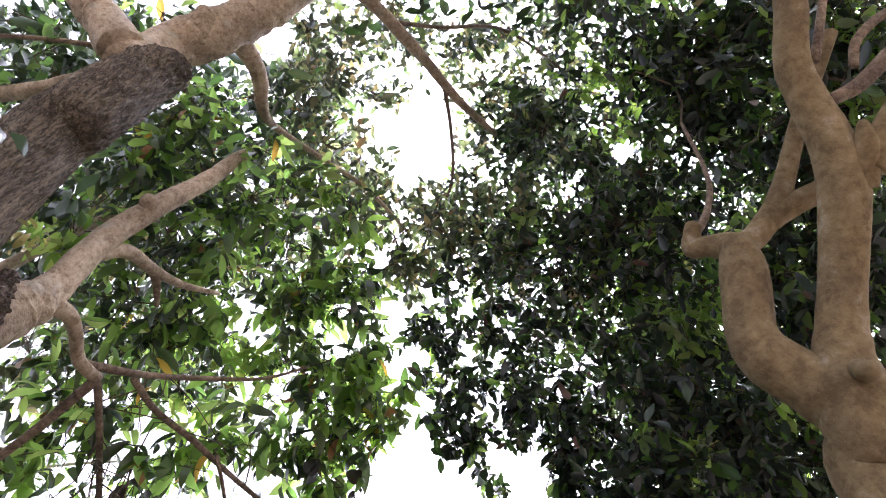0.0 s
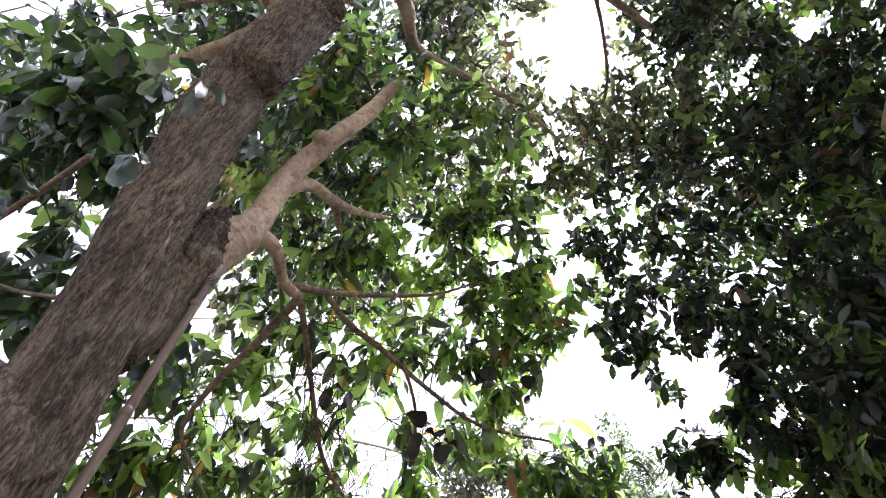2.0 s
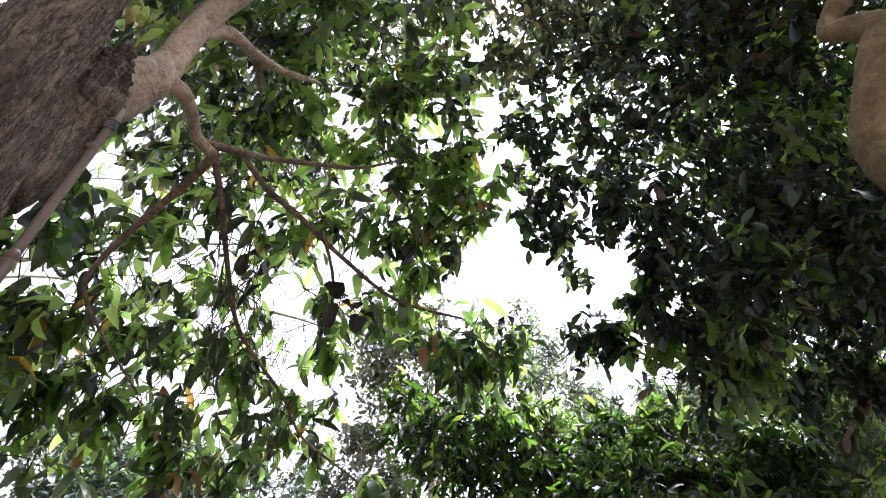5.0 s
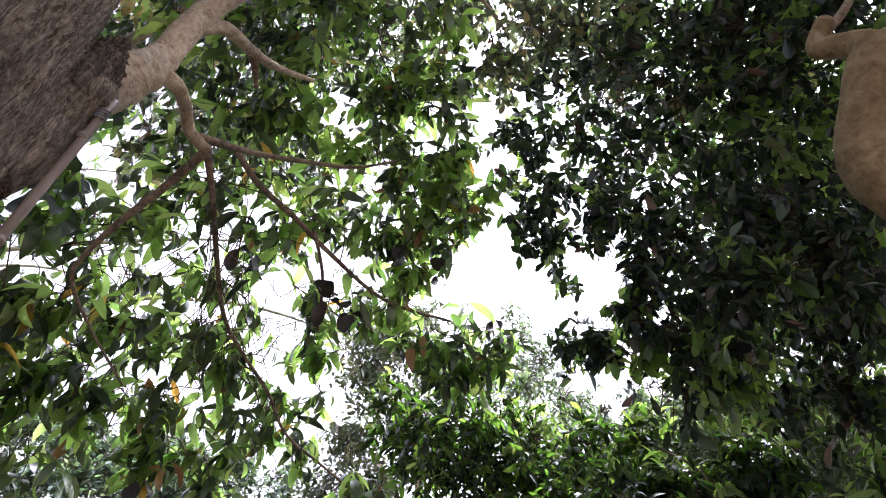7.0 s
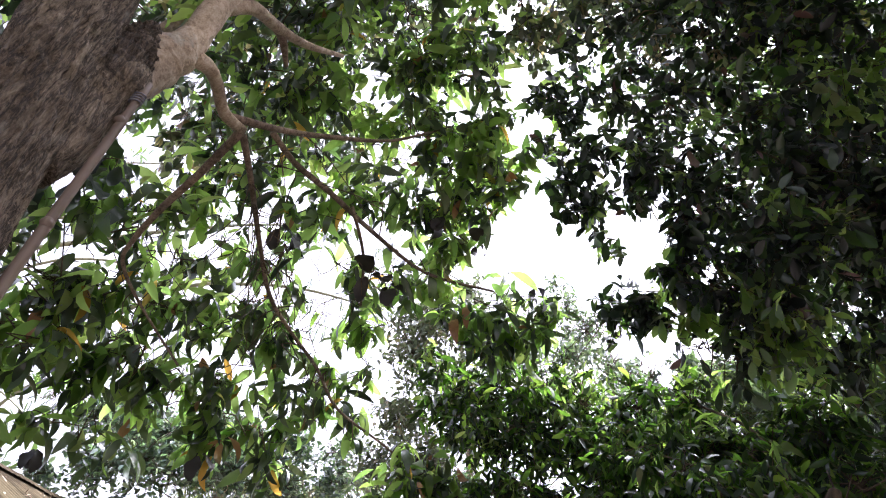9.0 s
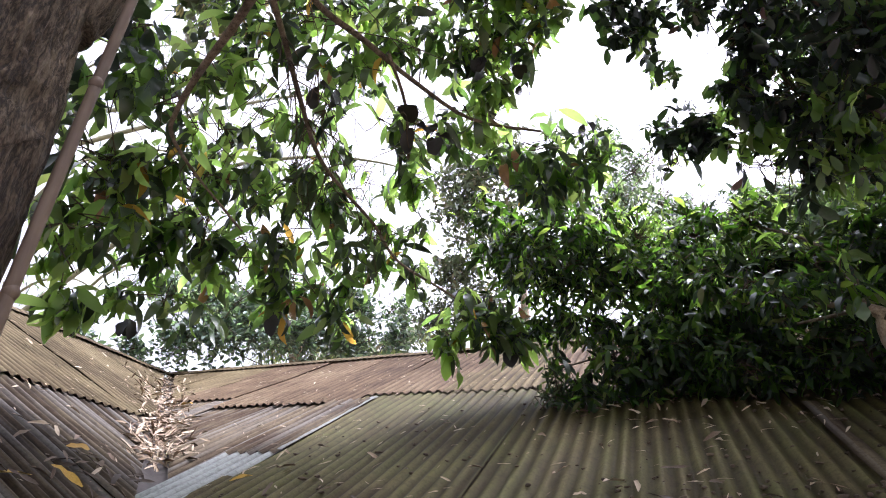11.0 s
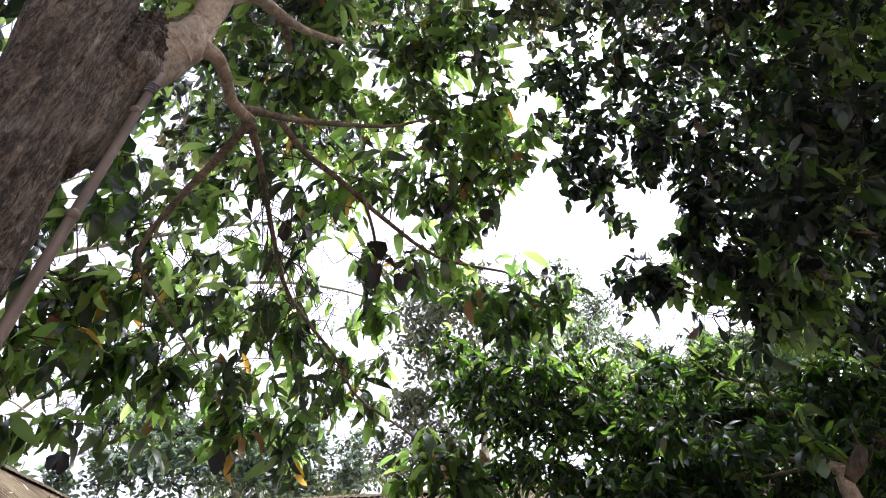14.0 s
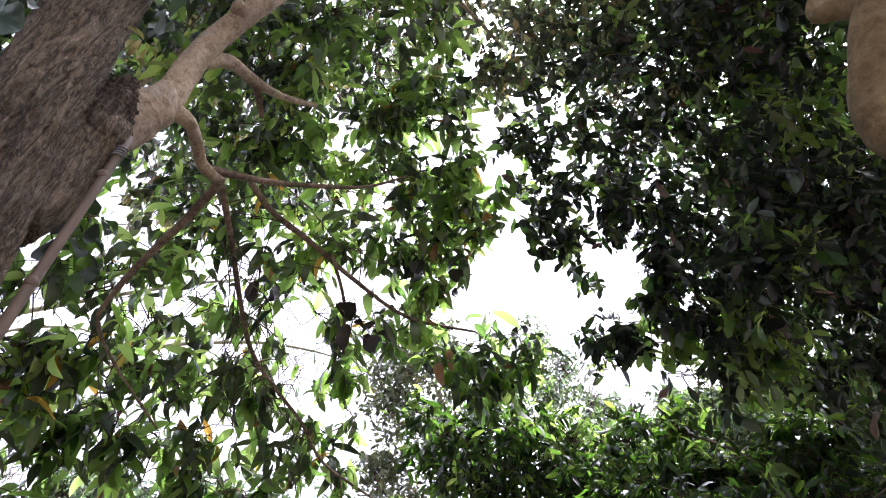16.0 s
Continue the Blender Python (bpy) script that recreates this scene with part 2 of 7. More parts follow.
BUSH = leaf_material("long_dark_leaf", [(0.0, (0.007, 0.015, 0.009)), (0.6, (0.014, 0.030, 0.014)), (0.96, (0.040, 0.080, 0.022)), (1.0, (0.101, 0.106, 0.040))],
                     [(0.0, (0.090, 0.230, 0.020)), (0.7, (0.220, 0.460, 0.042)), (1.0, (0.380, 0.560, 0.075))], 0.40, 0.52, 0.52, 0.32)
GREY = leaf_material("grey_green_leaf", [(0.0, (0.058, 0.078, 0.044)), (0.7, (0.098, 0.128, 0.068)), (1.0, (0.190, 0.165, 0.100))],
                     [(0.0, (0.150, 0.200, 0.085)), (0.8, (0.260, 0.340, 0.130)), (1.0, (0.400, 0.320, 0.120))], 0.42, 0.38)
FRESH = leaf_material("fresh_green_leaf", [(0.0, (0.046, 0.081, 0.048)), (0.6, (0.077, 0.123, 0.069)), (1.0, (0.124, 0.162, 0.103))],
                      [(0.0, (0.185, 0.323, 0.086)), (0.7, (0.309, 0.456, 0.155)), (1.0, (0.433, 0.551, 0.241))], 0.4, 0.46)
ACROSS = (0.45, 8.0, 0.45)
DARKER = leaf_material("round_shrub_leaf", [(0.0, (0.039, 0.070, 0.054)), (0.6, (0.069, 0.117, 0.083)), (1.0, (0.140, 0.178, 0.138))],
                       [(0.0, (0.154, 0.275, 0.083)), (0.7, (0.309, 0.496, 0.194)), (1.0, (0.556, 0.689, 0.331))], 0.36, 0.42)
YOUNG = leaf_material("young_bright_leaf", [(0.0, (0.062, 0.104, 0.052)), (0.6, (0.093, 0.142, 0.069)), (1.0, (0.134, 0.162, 0.078))],
                      [(0.0, (0.300, 0.540, 0.070)), (0.7, (0.430, 0.650, 0.120)), (1.0, (0.560, 0.690, 0.160))], 0.34, 0.58, 0.12)
DEAD = leaf_material("dead_dark_leaf", [(0.0, (0.018, 0.015, 0.014)), (1.0, (0.035, 0.028, 0.025))], [(0.0, (0.02, 0.015, 0.01)), (1.0, (0.04, 0.03, 0.02))], 0.55, 0.1)
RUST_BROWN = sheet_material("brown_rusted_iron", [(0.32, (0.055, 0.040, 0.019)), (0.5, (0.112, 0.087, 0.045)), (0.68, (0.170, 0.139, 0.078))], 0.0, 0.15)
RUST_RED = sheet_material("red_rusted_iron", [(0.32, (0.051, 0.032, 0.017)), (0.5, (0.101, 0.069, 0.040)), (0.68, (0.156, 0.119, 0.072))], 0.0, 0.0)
RUST_GREY = sheet_material("grey_streaked_iron", [(0.38, (0.045, 0.027, 0.015)), (0.48, (0.084, 0.063, 0.038)), (0.58, (0.123, 0.099, 0.063))], 0.1, 0.0, wear_shade=0.65, bands=0.75)
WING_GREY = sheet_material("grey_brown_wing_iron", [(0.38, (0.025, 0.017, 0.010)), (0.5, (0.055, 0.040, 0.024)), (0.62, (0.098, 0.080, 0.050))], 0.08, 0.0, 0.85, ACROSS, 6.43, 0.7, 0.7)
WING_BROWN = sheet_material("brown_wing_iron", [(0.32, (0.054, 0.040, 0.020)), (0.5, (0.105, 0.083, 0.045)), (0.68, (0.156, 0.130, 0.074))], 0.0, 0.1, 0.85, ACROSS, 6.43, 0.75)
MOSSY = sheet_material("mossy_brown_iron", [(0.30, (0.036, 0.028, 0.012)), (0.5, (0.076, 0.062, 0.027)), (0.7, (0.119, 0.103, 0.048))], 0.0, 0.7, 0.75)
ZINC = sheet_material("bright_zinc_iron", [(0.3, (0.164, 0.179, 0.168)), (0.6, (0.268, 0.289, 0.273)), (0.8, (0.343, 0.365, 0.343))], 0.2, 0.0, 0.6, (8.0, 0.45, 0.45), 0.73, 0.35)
DARK_TIN = plain_material("dark_dirty_tin", (0.024, 0.019, 0.015), (0.058, 0.047, 0.039), 12.0, 0.8)
BAMBOO = plain_material("dry_bamboo", (0.075, 0.051, 0.034), (0.175, 0.126, 0.086), 14.0, 0.6, (1, 1, 0.15))
CULM = plain_material("far_bamboo_culm", (0.20, 0.21, 0.12), (0.32, 0.31, 0.19), 6.0, 0.6)
PALM = leaf_material("palm_leaflet", [(0.0, (0.06, 0.11, 0.03)), (0.7, (0.11, 0.16, 0.05)), (1.0, (0.2, 0.18, 0.07))], [(0.0, (0.2, 0.36, 0.06)), (1.0, (0.4, 0.46, 0.12))], 0.4, 0.4)
DRY = litter_material("dry_fallen_leaf", [(0.0, (0.16, 0.10, 0.06)), (0.3, (0.32, 0.24, 0.155)), (0.7, (0.46, 0.37, 0.26)), (1.0, (0.56, 0.47, 0.35))])
BROWN = litter_material("dark_fallen_leaf", [(0.0, (0.035, 0.024, 0.016)), (0.6, (0.09, 0.06, 0.038)), (1.0, (0.2, 0.14, 0.09))])
OCHRE = litter_material("yellow_fallen_leaf", [(0.0, (0.42, 0.24, 0.03)), (1.0, (0.55, 0.36, 0.06))])
EARTH = plain_material("leaf_mould", (0.045, 0.032, 0.022), (0.11, 0.08, 0.05), 7.0, 0.95)
YARD = plain_material("dusty_earth", (0.14, 0.11, 0.08), (0.24, 0.195, 0.15), 5.0, 0.95)
PLASTER = plain_material("mud_plaster", (0.25, 0.2, 0.15), (0.34, 0.28, 0.21), 4.0, 0.9)
TIMBER = plain_material("weathered_timber", (0.12, 0.085, 0.06), (0.22, 0.17, 0.12), 10.0, 0.85, (1, 1, 0.2))
CORD = plain_material("grey_cord", (0.10, 0.10, 0.11), (0.2, 0.2, 0.22), 60.0, 0.8)


# ---- building blocks ----
def part(name, mesh_or_bm, mat, parent, label=""):
    """Links one mesh under a thing or a part; its coordinates are those of the world."""
    if isinstance(mesh_or_bm, bmesh.types.BMesh):
        me = bpy.data.meshes.new(name)
        mesh_or_bm.to_mesh(me)
        mesh_or_bm.free()
    else:
        me = mesh_or_bm
    if mat and not me.materials:
        me.materials.append(mat)
    ob = new(name, me)
    hang(ob, parent)
    return tagged(ob, label)


def hang(ob, parent):
    ob.parent = parent
    top = parent
    while top.parent:
        top = top.parent
    ob.matrix_parent_inverse = Matrix.Translation(-top.location) if parent is top else Matrix.Identity(4)


def thing(name, at, label, category, group="", kind=""):
    ob = new(name)
    ob.empty_display_size = 0.2
    ob.location = at
    return tagged(ob, label, category, group, kind)


def grid_mesh(name, verts, faces, smooth=True):
    """A mesh from arrays of vertices and of equal-sided faces."""
    me = bpy.data.meshes.new(name)
    verts, faces = np.asarray(verts, np.float32).reshape(-1, 3), np.asarray(faces, np.int32)
    k = faces.shape[1]
    me.vertices.add(len(verts))
    me.vertices.foreach_set("co", verts.ravel())
    me.loops.add(faces.size)
    me.loops.foreach_set("vertex_index", faces.ravel())
    me.polygons.add(len(faces))
    me.polygons.foreach_set("loop_start", np.arange(0, faces.size, k, dtype=np.int32))
    me.polygons.foreach_set("use_smooth", np.full(len(faces), smooth))
    me.update(calc_edges=True)
    return me


def tube_arrays(points, sides, steps, lump=0.0, seed=0.0, end_round=True, fissure=0.0):
    """A tapered tube through points (x, y, z, radius), smoothed, with a lumpy skin."""
    p = np.array(points, float)
    q = np.vstack([2 * p[0] - p[1], p, 2 * p[-1] - p[-2]])
    rings = []
    for i in range(1, len(q) - 2):
        for s in range(steps):
            u = s / steps
            rings.append(0.5 * (2 * q[i] + (q[i + 1] - q[i - 1]) * u + (2 * q[i - 1] - 5 * q[i] + 4 * q[i + 1] - q[i + 2]) * u ** 2
                                + (3 * q[i] - q[i - 1] - 3 * q[i + 1] + q[i + 2]) * u ** 3))
    rings.append(q[-2])
    rings = np.array(rings)
    rings[:, 3] = np.maximum(rings[:, 3], 0.0015)
    way = np.gradient(rings[:, :3], axis=0)
    way /= np.linalg.norm(way, axis=1)[:, None] + 1e-9
    if end_round:
        tip = rings[-1].copy()
        tip[:3] += way[-1] * tip[3] * 0.35
        tip[3] *= 0.55
        rings, way = np.vstack([rings, tip]), np.vstack([way, way[-1]])
    side = np.cross(way[0], (0.3, 0.9, 0.2))
    verts = []
    for r, w in zip(rings, way):
        side = side - w * (side @ w)
        side /= np.linalg.norm(side)
        other = np.cross(w, side)
        for k in range(sides):
            a = 2 * math.pi * k / sides
            d = side * math.cos(a) + other * math.sin(a)
            rad = r[3]
            if lump:
                at = Vector(r[:3] + d * r[3])
                rad *= 1 + lump * (noise.noise(at * (0.35 / max(r[3], 0.03)) + Vector((seed, 0, 0))) + 0.5 * noise.noise(at * (1.0 / max(r[3], 0.03))))
            if fissure:
                at = Vector(r[:3] + d * r[3])
                crack = noise.noise(Vector((at.x * 34, at.y * 34, at.z * 7))) + 0.7 * noise.noise(Vector((at.x * 70, at.y * 70, at.z * 20)))
                rad += fissure * (1 - 2.2 * abs(crack)) + fissure * 1.9 * noise.noise(Vector((at.x * 8, at.y * 8, at.z * 1.3)))
            verts.append(r[:3] + d * rad)
    n = len(rings)
    faces = [(i * sides + k, i * sides + (k + 1) % sides, (i + 1) * sides + (k + 1) % sides, (i + 1) * sides + k) for i in range(n - 1) for k in range(sides)]
    base = len(verts)
    verts += [rings[0][:3], rings[-1][:3] + way[-1] * rings[-1][3] * 0.2]
    caps = [(base, (k + 1) % sides, k, k) for k in range(sides)] + [(base + 1, (n - 1) * sides + k, (n - 1) * sides + (k + 1) % sides, (n - 1) * sides + (k + 1) % sides) for k in range(sides)]
    return verts, faces, caps


def tube(name, points, mat, parent, sides=14, steps=4, lump=0.08, seed=0.0, label="", fissure=0.0):
    bm = bmesh.new()
    verts, faces, caps = tube_arrays(points, sides, steps, lump, seed, fissure=fissure)
    vs = [bm.verts.new(v) for v in verts]
    for f in faces:
        bm.faces.new([vs[i] for i in f]).smooth = True
    for a, b, c, _ in caps:
        bm.faces.new((vs[a], vs[b], vs[c])).smooth = True
    return part(name, bm, mat, parent, label)


def thin_tubes(lines):
    """Many twigs in one mesh: three-sided, each through its points."""
    verts, faces = [], []
    for line in lines:
        v, f, _ = tube_arrays(line, 3, 2 if len(line) > 3 else 1, 0.0, end_round=False)
        off = len(verts)
        verts += v[:-2]
        faces += [tuple(i + off for i in q) for q in f]
    return grid_mesh("twig_work", verts, faces)


# ---- leaves ----
def leaf_shape(width, fold, droop, rows=6, wave=0.0, blunt=1.0, point=0.6):
    """A blade one unit long along +y, arching down, folded at the midrib, as vertices and quads."""
    verts, faces = [], []
    y, z, bend = 0.0, 0.0, 0.0
    for i in range(rows + 1):
        u = i / rows
        w = width * 0.5 * max(0.05, math.sin(math.pi * min(1.0, (u ** blunt) * 0.96 + 0.02)) ** point)
        edge = fold * w
        ripple = wave * w * math.sin(u * 11.0)
        verts += [(-w, y, z + edge + ripple), (0, y, z), (w, y, z + edge - ripple)]
        bend += droop * 1.6 / rows
        y += math.cos(bend) / rows
        z -= math.sin(bend) / rows
    for i in range(rows):
        a = 3 * i
        faces += [(a, a + 1, a + 4, a + 3), (a + 1, a + 2, a + 5, a + 4)]
    return np.array(verts), np.array(faces)


GAPS = []


def gap(near, far, r_near, r_far):
    GAPS.append((np.array(near), np.array(far), r_near, r_far))


def outside_gaps(p):
    keep = np.ones(len(p), bool)
    ragged = np.random.default_rng(41).uniform(0.55, 1.2, len(p))
    for a, b, ra, rb in GAPS:
        d = b - a
        u = np.clip((p - a) @ d / (d @ d), -0.2, 1.2)
        keep &= np.linalg.norm(p - a - u[:, None] * d, axis=1) > (ra + (rb - ra) * u) * ragged
    return keep


class Tree:
    """Gathers limbs, twigs and leaves of one tree until it is built."""

    def __init__(self, name, base, label, category, bark, limb_bark, leaf, length, width, droop, per_twig, kind="", group="", lean=(-70, 0), single=0, near=(0, 0, 3), spread=1.0, fissure=0.0, lump=0.10, blunt=1.0, young=0.0, thin=1.0, roll=0.8, point=0.6, rows=4):
        self.root = thing(name, base, label, category, group, kind)
        self.bark, self.limb_bark, self.leaf = bark, limb_bark, leaf
        self.length, self.per_twig, self.lean, self.single, self.near, self.spread = length, per_twig, lean, single, np.array(near, float), spread
        self.shapes = [leaf_shape(width, f, d, rows, wave=w, blunt=blunt, point=point) for f, d, w in ((0.35, droop, 0.08), (0.2, droop * 1.8, 0.2), (0.5, droop * 0.4, 0.05), (0.1, droop * 1.4, 0.28))]
        self.thin, self.roll = thin, roll
        self.nodes, self.lines, self.leaves, self.fissure, self.lump, self.young = [], [], [], fissure, lump, young
        self.rng = np.random.default_rng(len(name) * 7 + int(abs(base[0]) * 100))


def limb(tree, name, points):
    big = points[0][3] if name != "trunk" else max(p[3] for p in points)
    cracked = tree.fissure * (1.0 if name == "trunk" else 0.5) if big > 0.08 else 0.0
    sides, steps = (150, 30) if cracked and name == "trunk" else (84, 16) if cracked else (28, 6) if big > 0.08 else (14, 4) if big > 0.02 else (8, 4)
    tube(name, points, tree.bark if name == "trunk" or big > 0.1 and points[0][2] < 5.5 else BARK_BRANCH if big < 0.024 else tree.limb_bark, tree.root, sides, steps, tree.lump if big > 0.03 else 0.05, len(tree.nodes) * 1.7, fissure=cracked)
    p = np.array(points, float)
    for a, b in zip(p[:-1], p[1:]):
        for u in (0.0, 0.33, 0.66):
            tree.nodes.append(a[:3] * (1 - u) + b[:3] * u)
    tree.nodes.append(p[-1][:3])


def clump(tree, at, r, count, size=1.0):
    """A spray of leafy twigs in a ball of radius r, carried by a branchlet from the nearest limb or spray."""
    rng, at = tree.rng, np.array(at, float)
    nodes = np.array(tree.nodes)
    root = nodes[np.argmin(np.linalg.norm(nodes - at, axis=1) + 0.2 * np.abs(nodes[:, 2] - at[2]))]
    way = at - root
    far = np.linalg.norm(way)
    thick = 0.003 + 0.0022 * min(3.0, far)
    line = [(*root, thick * 1.4)]
    for u in (0.25, 0.5, 0.75):
        line.append((*(root + way * u + np.array([0, 0, 0.12 * far * math.sin(math.pi * u)]) + rng.normal(0, 0.05 + 0.03 * far, 3)), thick * (1.4 - u * 0.6)))
    line.append((*at, thick * 0.6))
    tree.lines.append(line)
    mid = np.array(line[3][:3])
    tree.nodes.append(at)
    share = (0.8 if rng.random() < tree.young else 0.07) if tree.young else 0.0
    for _ in range(max(1, int(count * tree.thin + rng.random()))):
        d = rng.normal(0, 1, 3)
        d *= rng.random() ** 0.5 / np.linalg.norm(d)
        tip = at + d * r * 1.2
        start = at + (mid - at) * rng.random() * 0.5
        knee = (start + tip) / 2 + np.array([0, 0, 0.15 * r]) + rng.normal(0, 0.1 * r, 3)
        tree.lines.append([(*start, 0.0035), (*knee, 0.003), (*tip, 0.0018)])
        turn = rng.random() * 6.28
        k = max(3, int(tree.per_twig * rng.uniform(0.6, 1.4)))
        fresh = float(rng.random() < share)
        scale = size * tree.length * rng.uniform(0.7, 1.15)
        for j in range(k):
            a = turn + j * 2.4 + rng.normal(0, 0.6)
            low, high = tree.lean
            el = radians(rng.uniform(low, 0.55 * low + 0.45 * high) if rng.random() < 0.5 else rng.uniform(low, high))
            out = np.array([math.cos(a) * math.cos(el), math.sin(a) * math.cos(el), math.sin(el)])
            base = tip + (knee - tip) * (j / k) * 1.5 * tree.spread + rng.normal(0, 0.02, 3)
            tree.leaves.append((*base, *out, scale * rng.uniform(0.55, 1.15), rng.integers(0, 4), rng.normal(0, tree.roll), fresh))


def build_tree(tree):
    data = np.array(tree.leaves)
    data = data[outside_gaps(data[:, :3] + data[:, 3:6] * data[:, 6:7] * 0.5)]
    order = np.argsort(np.linalg.norm(data[:, :3] - tree.near, axis=1))
    data = data[order]
    out = data[:, 3:6]
    up = np.tile((0.0, 0.0, 1.0), (len(data), 1)) + 0.001 * out[:, [1, 2, 0]]
    side = np.cross(out, up)
    side /= np.linalg.norm(side, axis=1)[:, None]
    face = np.cross(side, out)
    c, s = np.cos(data[:, 8])[:, None], np.sin(data[:, 8])[:, None]
    side, face = side * c + face * s, face * c - side * s
    size = data[:, 6][:, None]
    axes = np.stack([side * size, out * size, face * size], axis=2)
    crowns = []
    for fresh, name, mat in ((0.0, "crown", tree.leaf), (1.0, "young_crown", YOUNG)):
        verts, faces, off = [], [], 0
        for k, (lv, lf) in enumerate(tree.shapes):
            pick = np.where((data[:, 7].astype(int) == k) & (data[:, 9] == fresh))[0]
            pick = pick[pick >= tree.single]
            if not len(pick):
                continue
            v = np.einsum("nij,vj->nvi", axes[pick], lv) + data[pick, None, :3]
            f = lf[None] + (np.arange(len(pick)) * len(lv))[:, None, None] + off
            verts.append(v.reshape(-1, 3))
            faces.append(f.reshape(-1, 4))
            off += len(pick) * len(lv)
        if verts:
            crowns.append(tagged(part(name, grid_mesh(name, np.vstack(verts), np.vstack(faces)), mat, tree.root, "young bright green leaves" if fresh else ""), kind="stuff"))
    crown = crowns[0]
    twigs = part("twig_work", thin_tubes(tree.lines), BARK_TWIG, tree.root)
    tagged(twigs, kind="stuff")
    meshes = [[grid_mesh("leaf", *s) for s in tree.shapes] for _ in range(2)]
    for i in range(min(tree.single, len(data))):
        fresh = int(data[i, 9])
        ob = part("leaf", meshes[fresh][int(data[i, 7])], YOUNG if fresh else tree.leaf, crowns[min(fresh, len(crowns) - 1)])
        m = Matrix.Identity(4)
        for r in range(3):
            for q in range(3):
                m[r][q] = axes[i, r, q]
            m[r][3] = data[i, r]
        ob.matrix_basis = m


# ---- ground ----
bm = bmesh.new()
N = 60
rows_g = [[bm.verts.new((math.copysign(abs(u) ** 3 * 600, u), math.copysign(abs(v) ** 3 * 600, v), 0.05 * noise.noise(Vector((u * 40, v * 40, 0))) - 0.05)) for u in np.linspace(-1, 1, N)] for v in np.linspace(-1, 1, N)]
for i in range(N - 1):
    for j in range(N - 1):
        bm.faces.new((rows_g[i][j], rows_g[i][j + 1], rows_g[i + 1][j + 1], rows_g[i + 1][j]))
me = bpy.data.meshes.new("ground")
bm.to_mesh(me)
bm.free()
me.materials.append(YARD)
tagged(new("ground", me), "dusty brown earth of the yard", "ground", kind="structure")

# ---- the L-shaped iron roof ----
SLOPE = math.tan(radians(27.4))
RIDGE_Y, RIDGE_X, EAVE_Z = 6.45, -6.33, 2.96
PITCH = 0.0762


def roof_z(y):
    return 2.0 + SLOPE * y


RIDGE_Z = roof_z(RIDGE_Y)
EAVE_Y = (EAVE_Z - 2.0) / SLOPE
EAVE_X = RIDGE_X + (RIDGE_Z - EAVE_Z) / SLOPE
UP = np.array([0, 0, 1.0])


def valley_y(x):
    return RIDGE_Y - (x - RIDGE_X)


def sheet_mesh(waves, place, low, high, lift, seed, gapway=0.0, sag=0.012):
    """A corrugated sheet: place(u, v, h) gives the point u across, at v up the slope, h above it."""
    cols, rows = waves * 8 + 1, 12
    verts = []
    for j in range(rows + 1):
        for i in range(cols):
            u = i / 8 * PITCH
            a, b = low(u), high(u)
            v = a + (b - a) * j / rows
            h = 0.0105 * math.cos(2 * math.pi * i / 8) + lift + sag * noise.noise(Vector((u * 1.5 + seed, v * 1.2, seed)))
            if j == 0 and b - a > 0.15:
                v += 0.02 * noise.noise(Vector((u * 9 + seed, 3.0, 0)))
                h += 0.004 * noise.noise(Vector((u * 14 + seed, 9.0, 0)))
            verts.append(place(u, v, h))
    faces = [(j * cols + i, j * cols + i + 1, (j + 1) * cols + i + 1, (j + 1) * cols + i) for j in range(rows) for i in range(cols - 1)]
    return grid_mesh("roof_sheet", verts, faces)


house = thing("house", (-2.4, 6.45, 0), "low L-shaped house under a rusted corrugated iron roof", "house")
roof_main = part("roof", grid_mesh("roof", [(RIDGE_X, RIDGE_Y, RIDGE_Z - 0.05), (EAVE_X, EAVE_Y, EAVE_Z - 0.05), (1.62, EAVE_Y, EAVE_Z - 0.05), (1.62, RIDGE_Y, RIDGE_Z - 0.05)], [(0, 1, 2, 3)], False), TIMBER, house, "rusted corrugated iron roof slope")
roof_wing = part("roof", grid_mesh("roof", [(RIDGE_X, RIDGE_Y, RIDGE_Z - 0.05), (RIDGE_X, -4.0, RIDGE_Z - 0.05), (EAVE_X, -4.0, EAVE_Z - 0.05), (EAVE_X, EAVE_Y, EAVE_Z - 0.05)], [(0, 1, 2, 3)], False), TIMBER, house, "rusted corrugated iron roof slope")
roof_back = part("roof", grid_mesh("roof", [(RIDGE_X, RIDGE_Y, RIDGE_Z - 0.05), (1.62, RIDGE_Y, RIDGE_Z - 0.05), (1.62, RIDGE_Y + 2.5, RIDGE_Z - 0.05 - 2.5 * SLOPE), (RIDGE_X - 2.5, RIDGE_Y + 2.5, RIDGE_Z - 0.05 - 2.5 * SLOPE)], [(0, 1, 2, 3)], False), RUST_BROWN, house)
roof_far = part("roof", grid_mesh("roof", [(RIDGE_X, RIDGE_Y, RIDGE_Z - 0.05), (RIDGE_X - 2.5, RIDGE_Y + 2.5, RIDGE_Z - 0.05 - 2.5 * SLOPE), (RIDGE_X - 2.5, -4, RIDGE_Z - 0.05 - 2.5 * SLOPE), (RIDGE_X, -4, RIDGE_Z - 0.05)], [(0, 1, 2, 3)], False), RUST_BROWN, house)
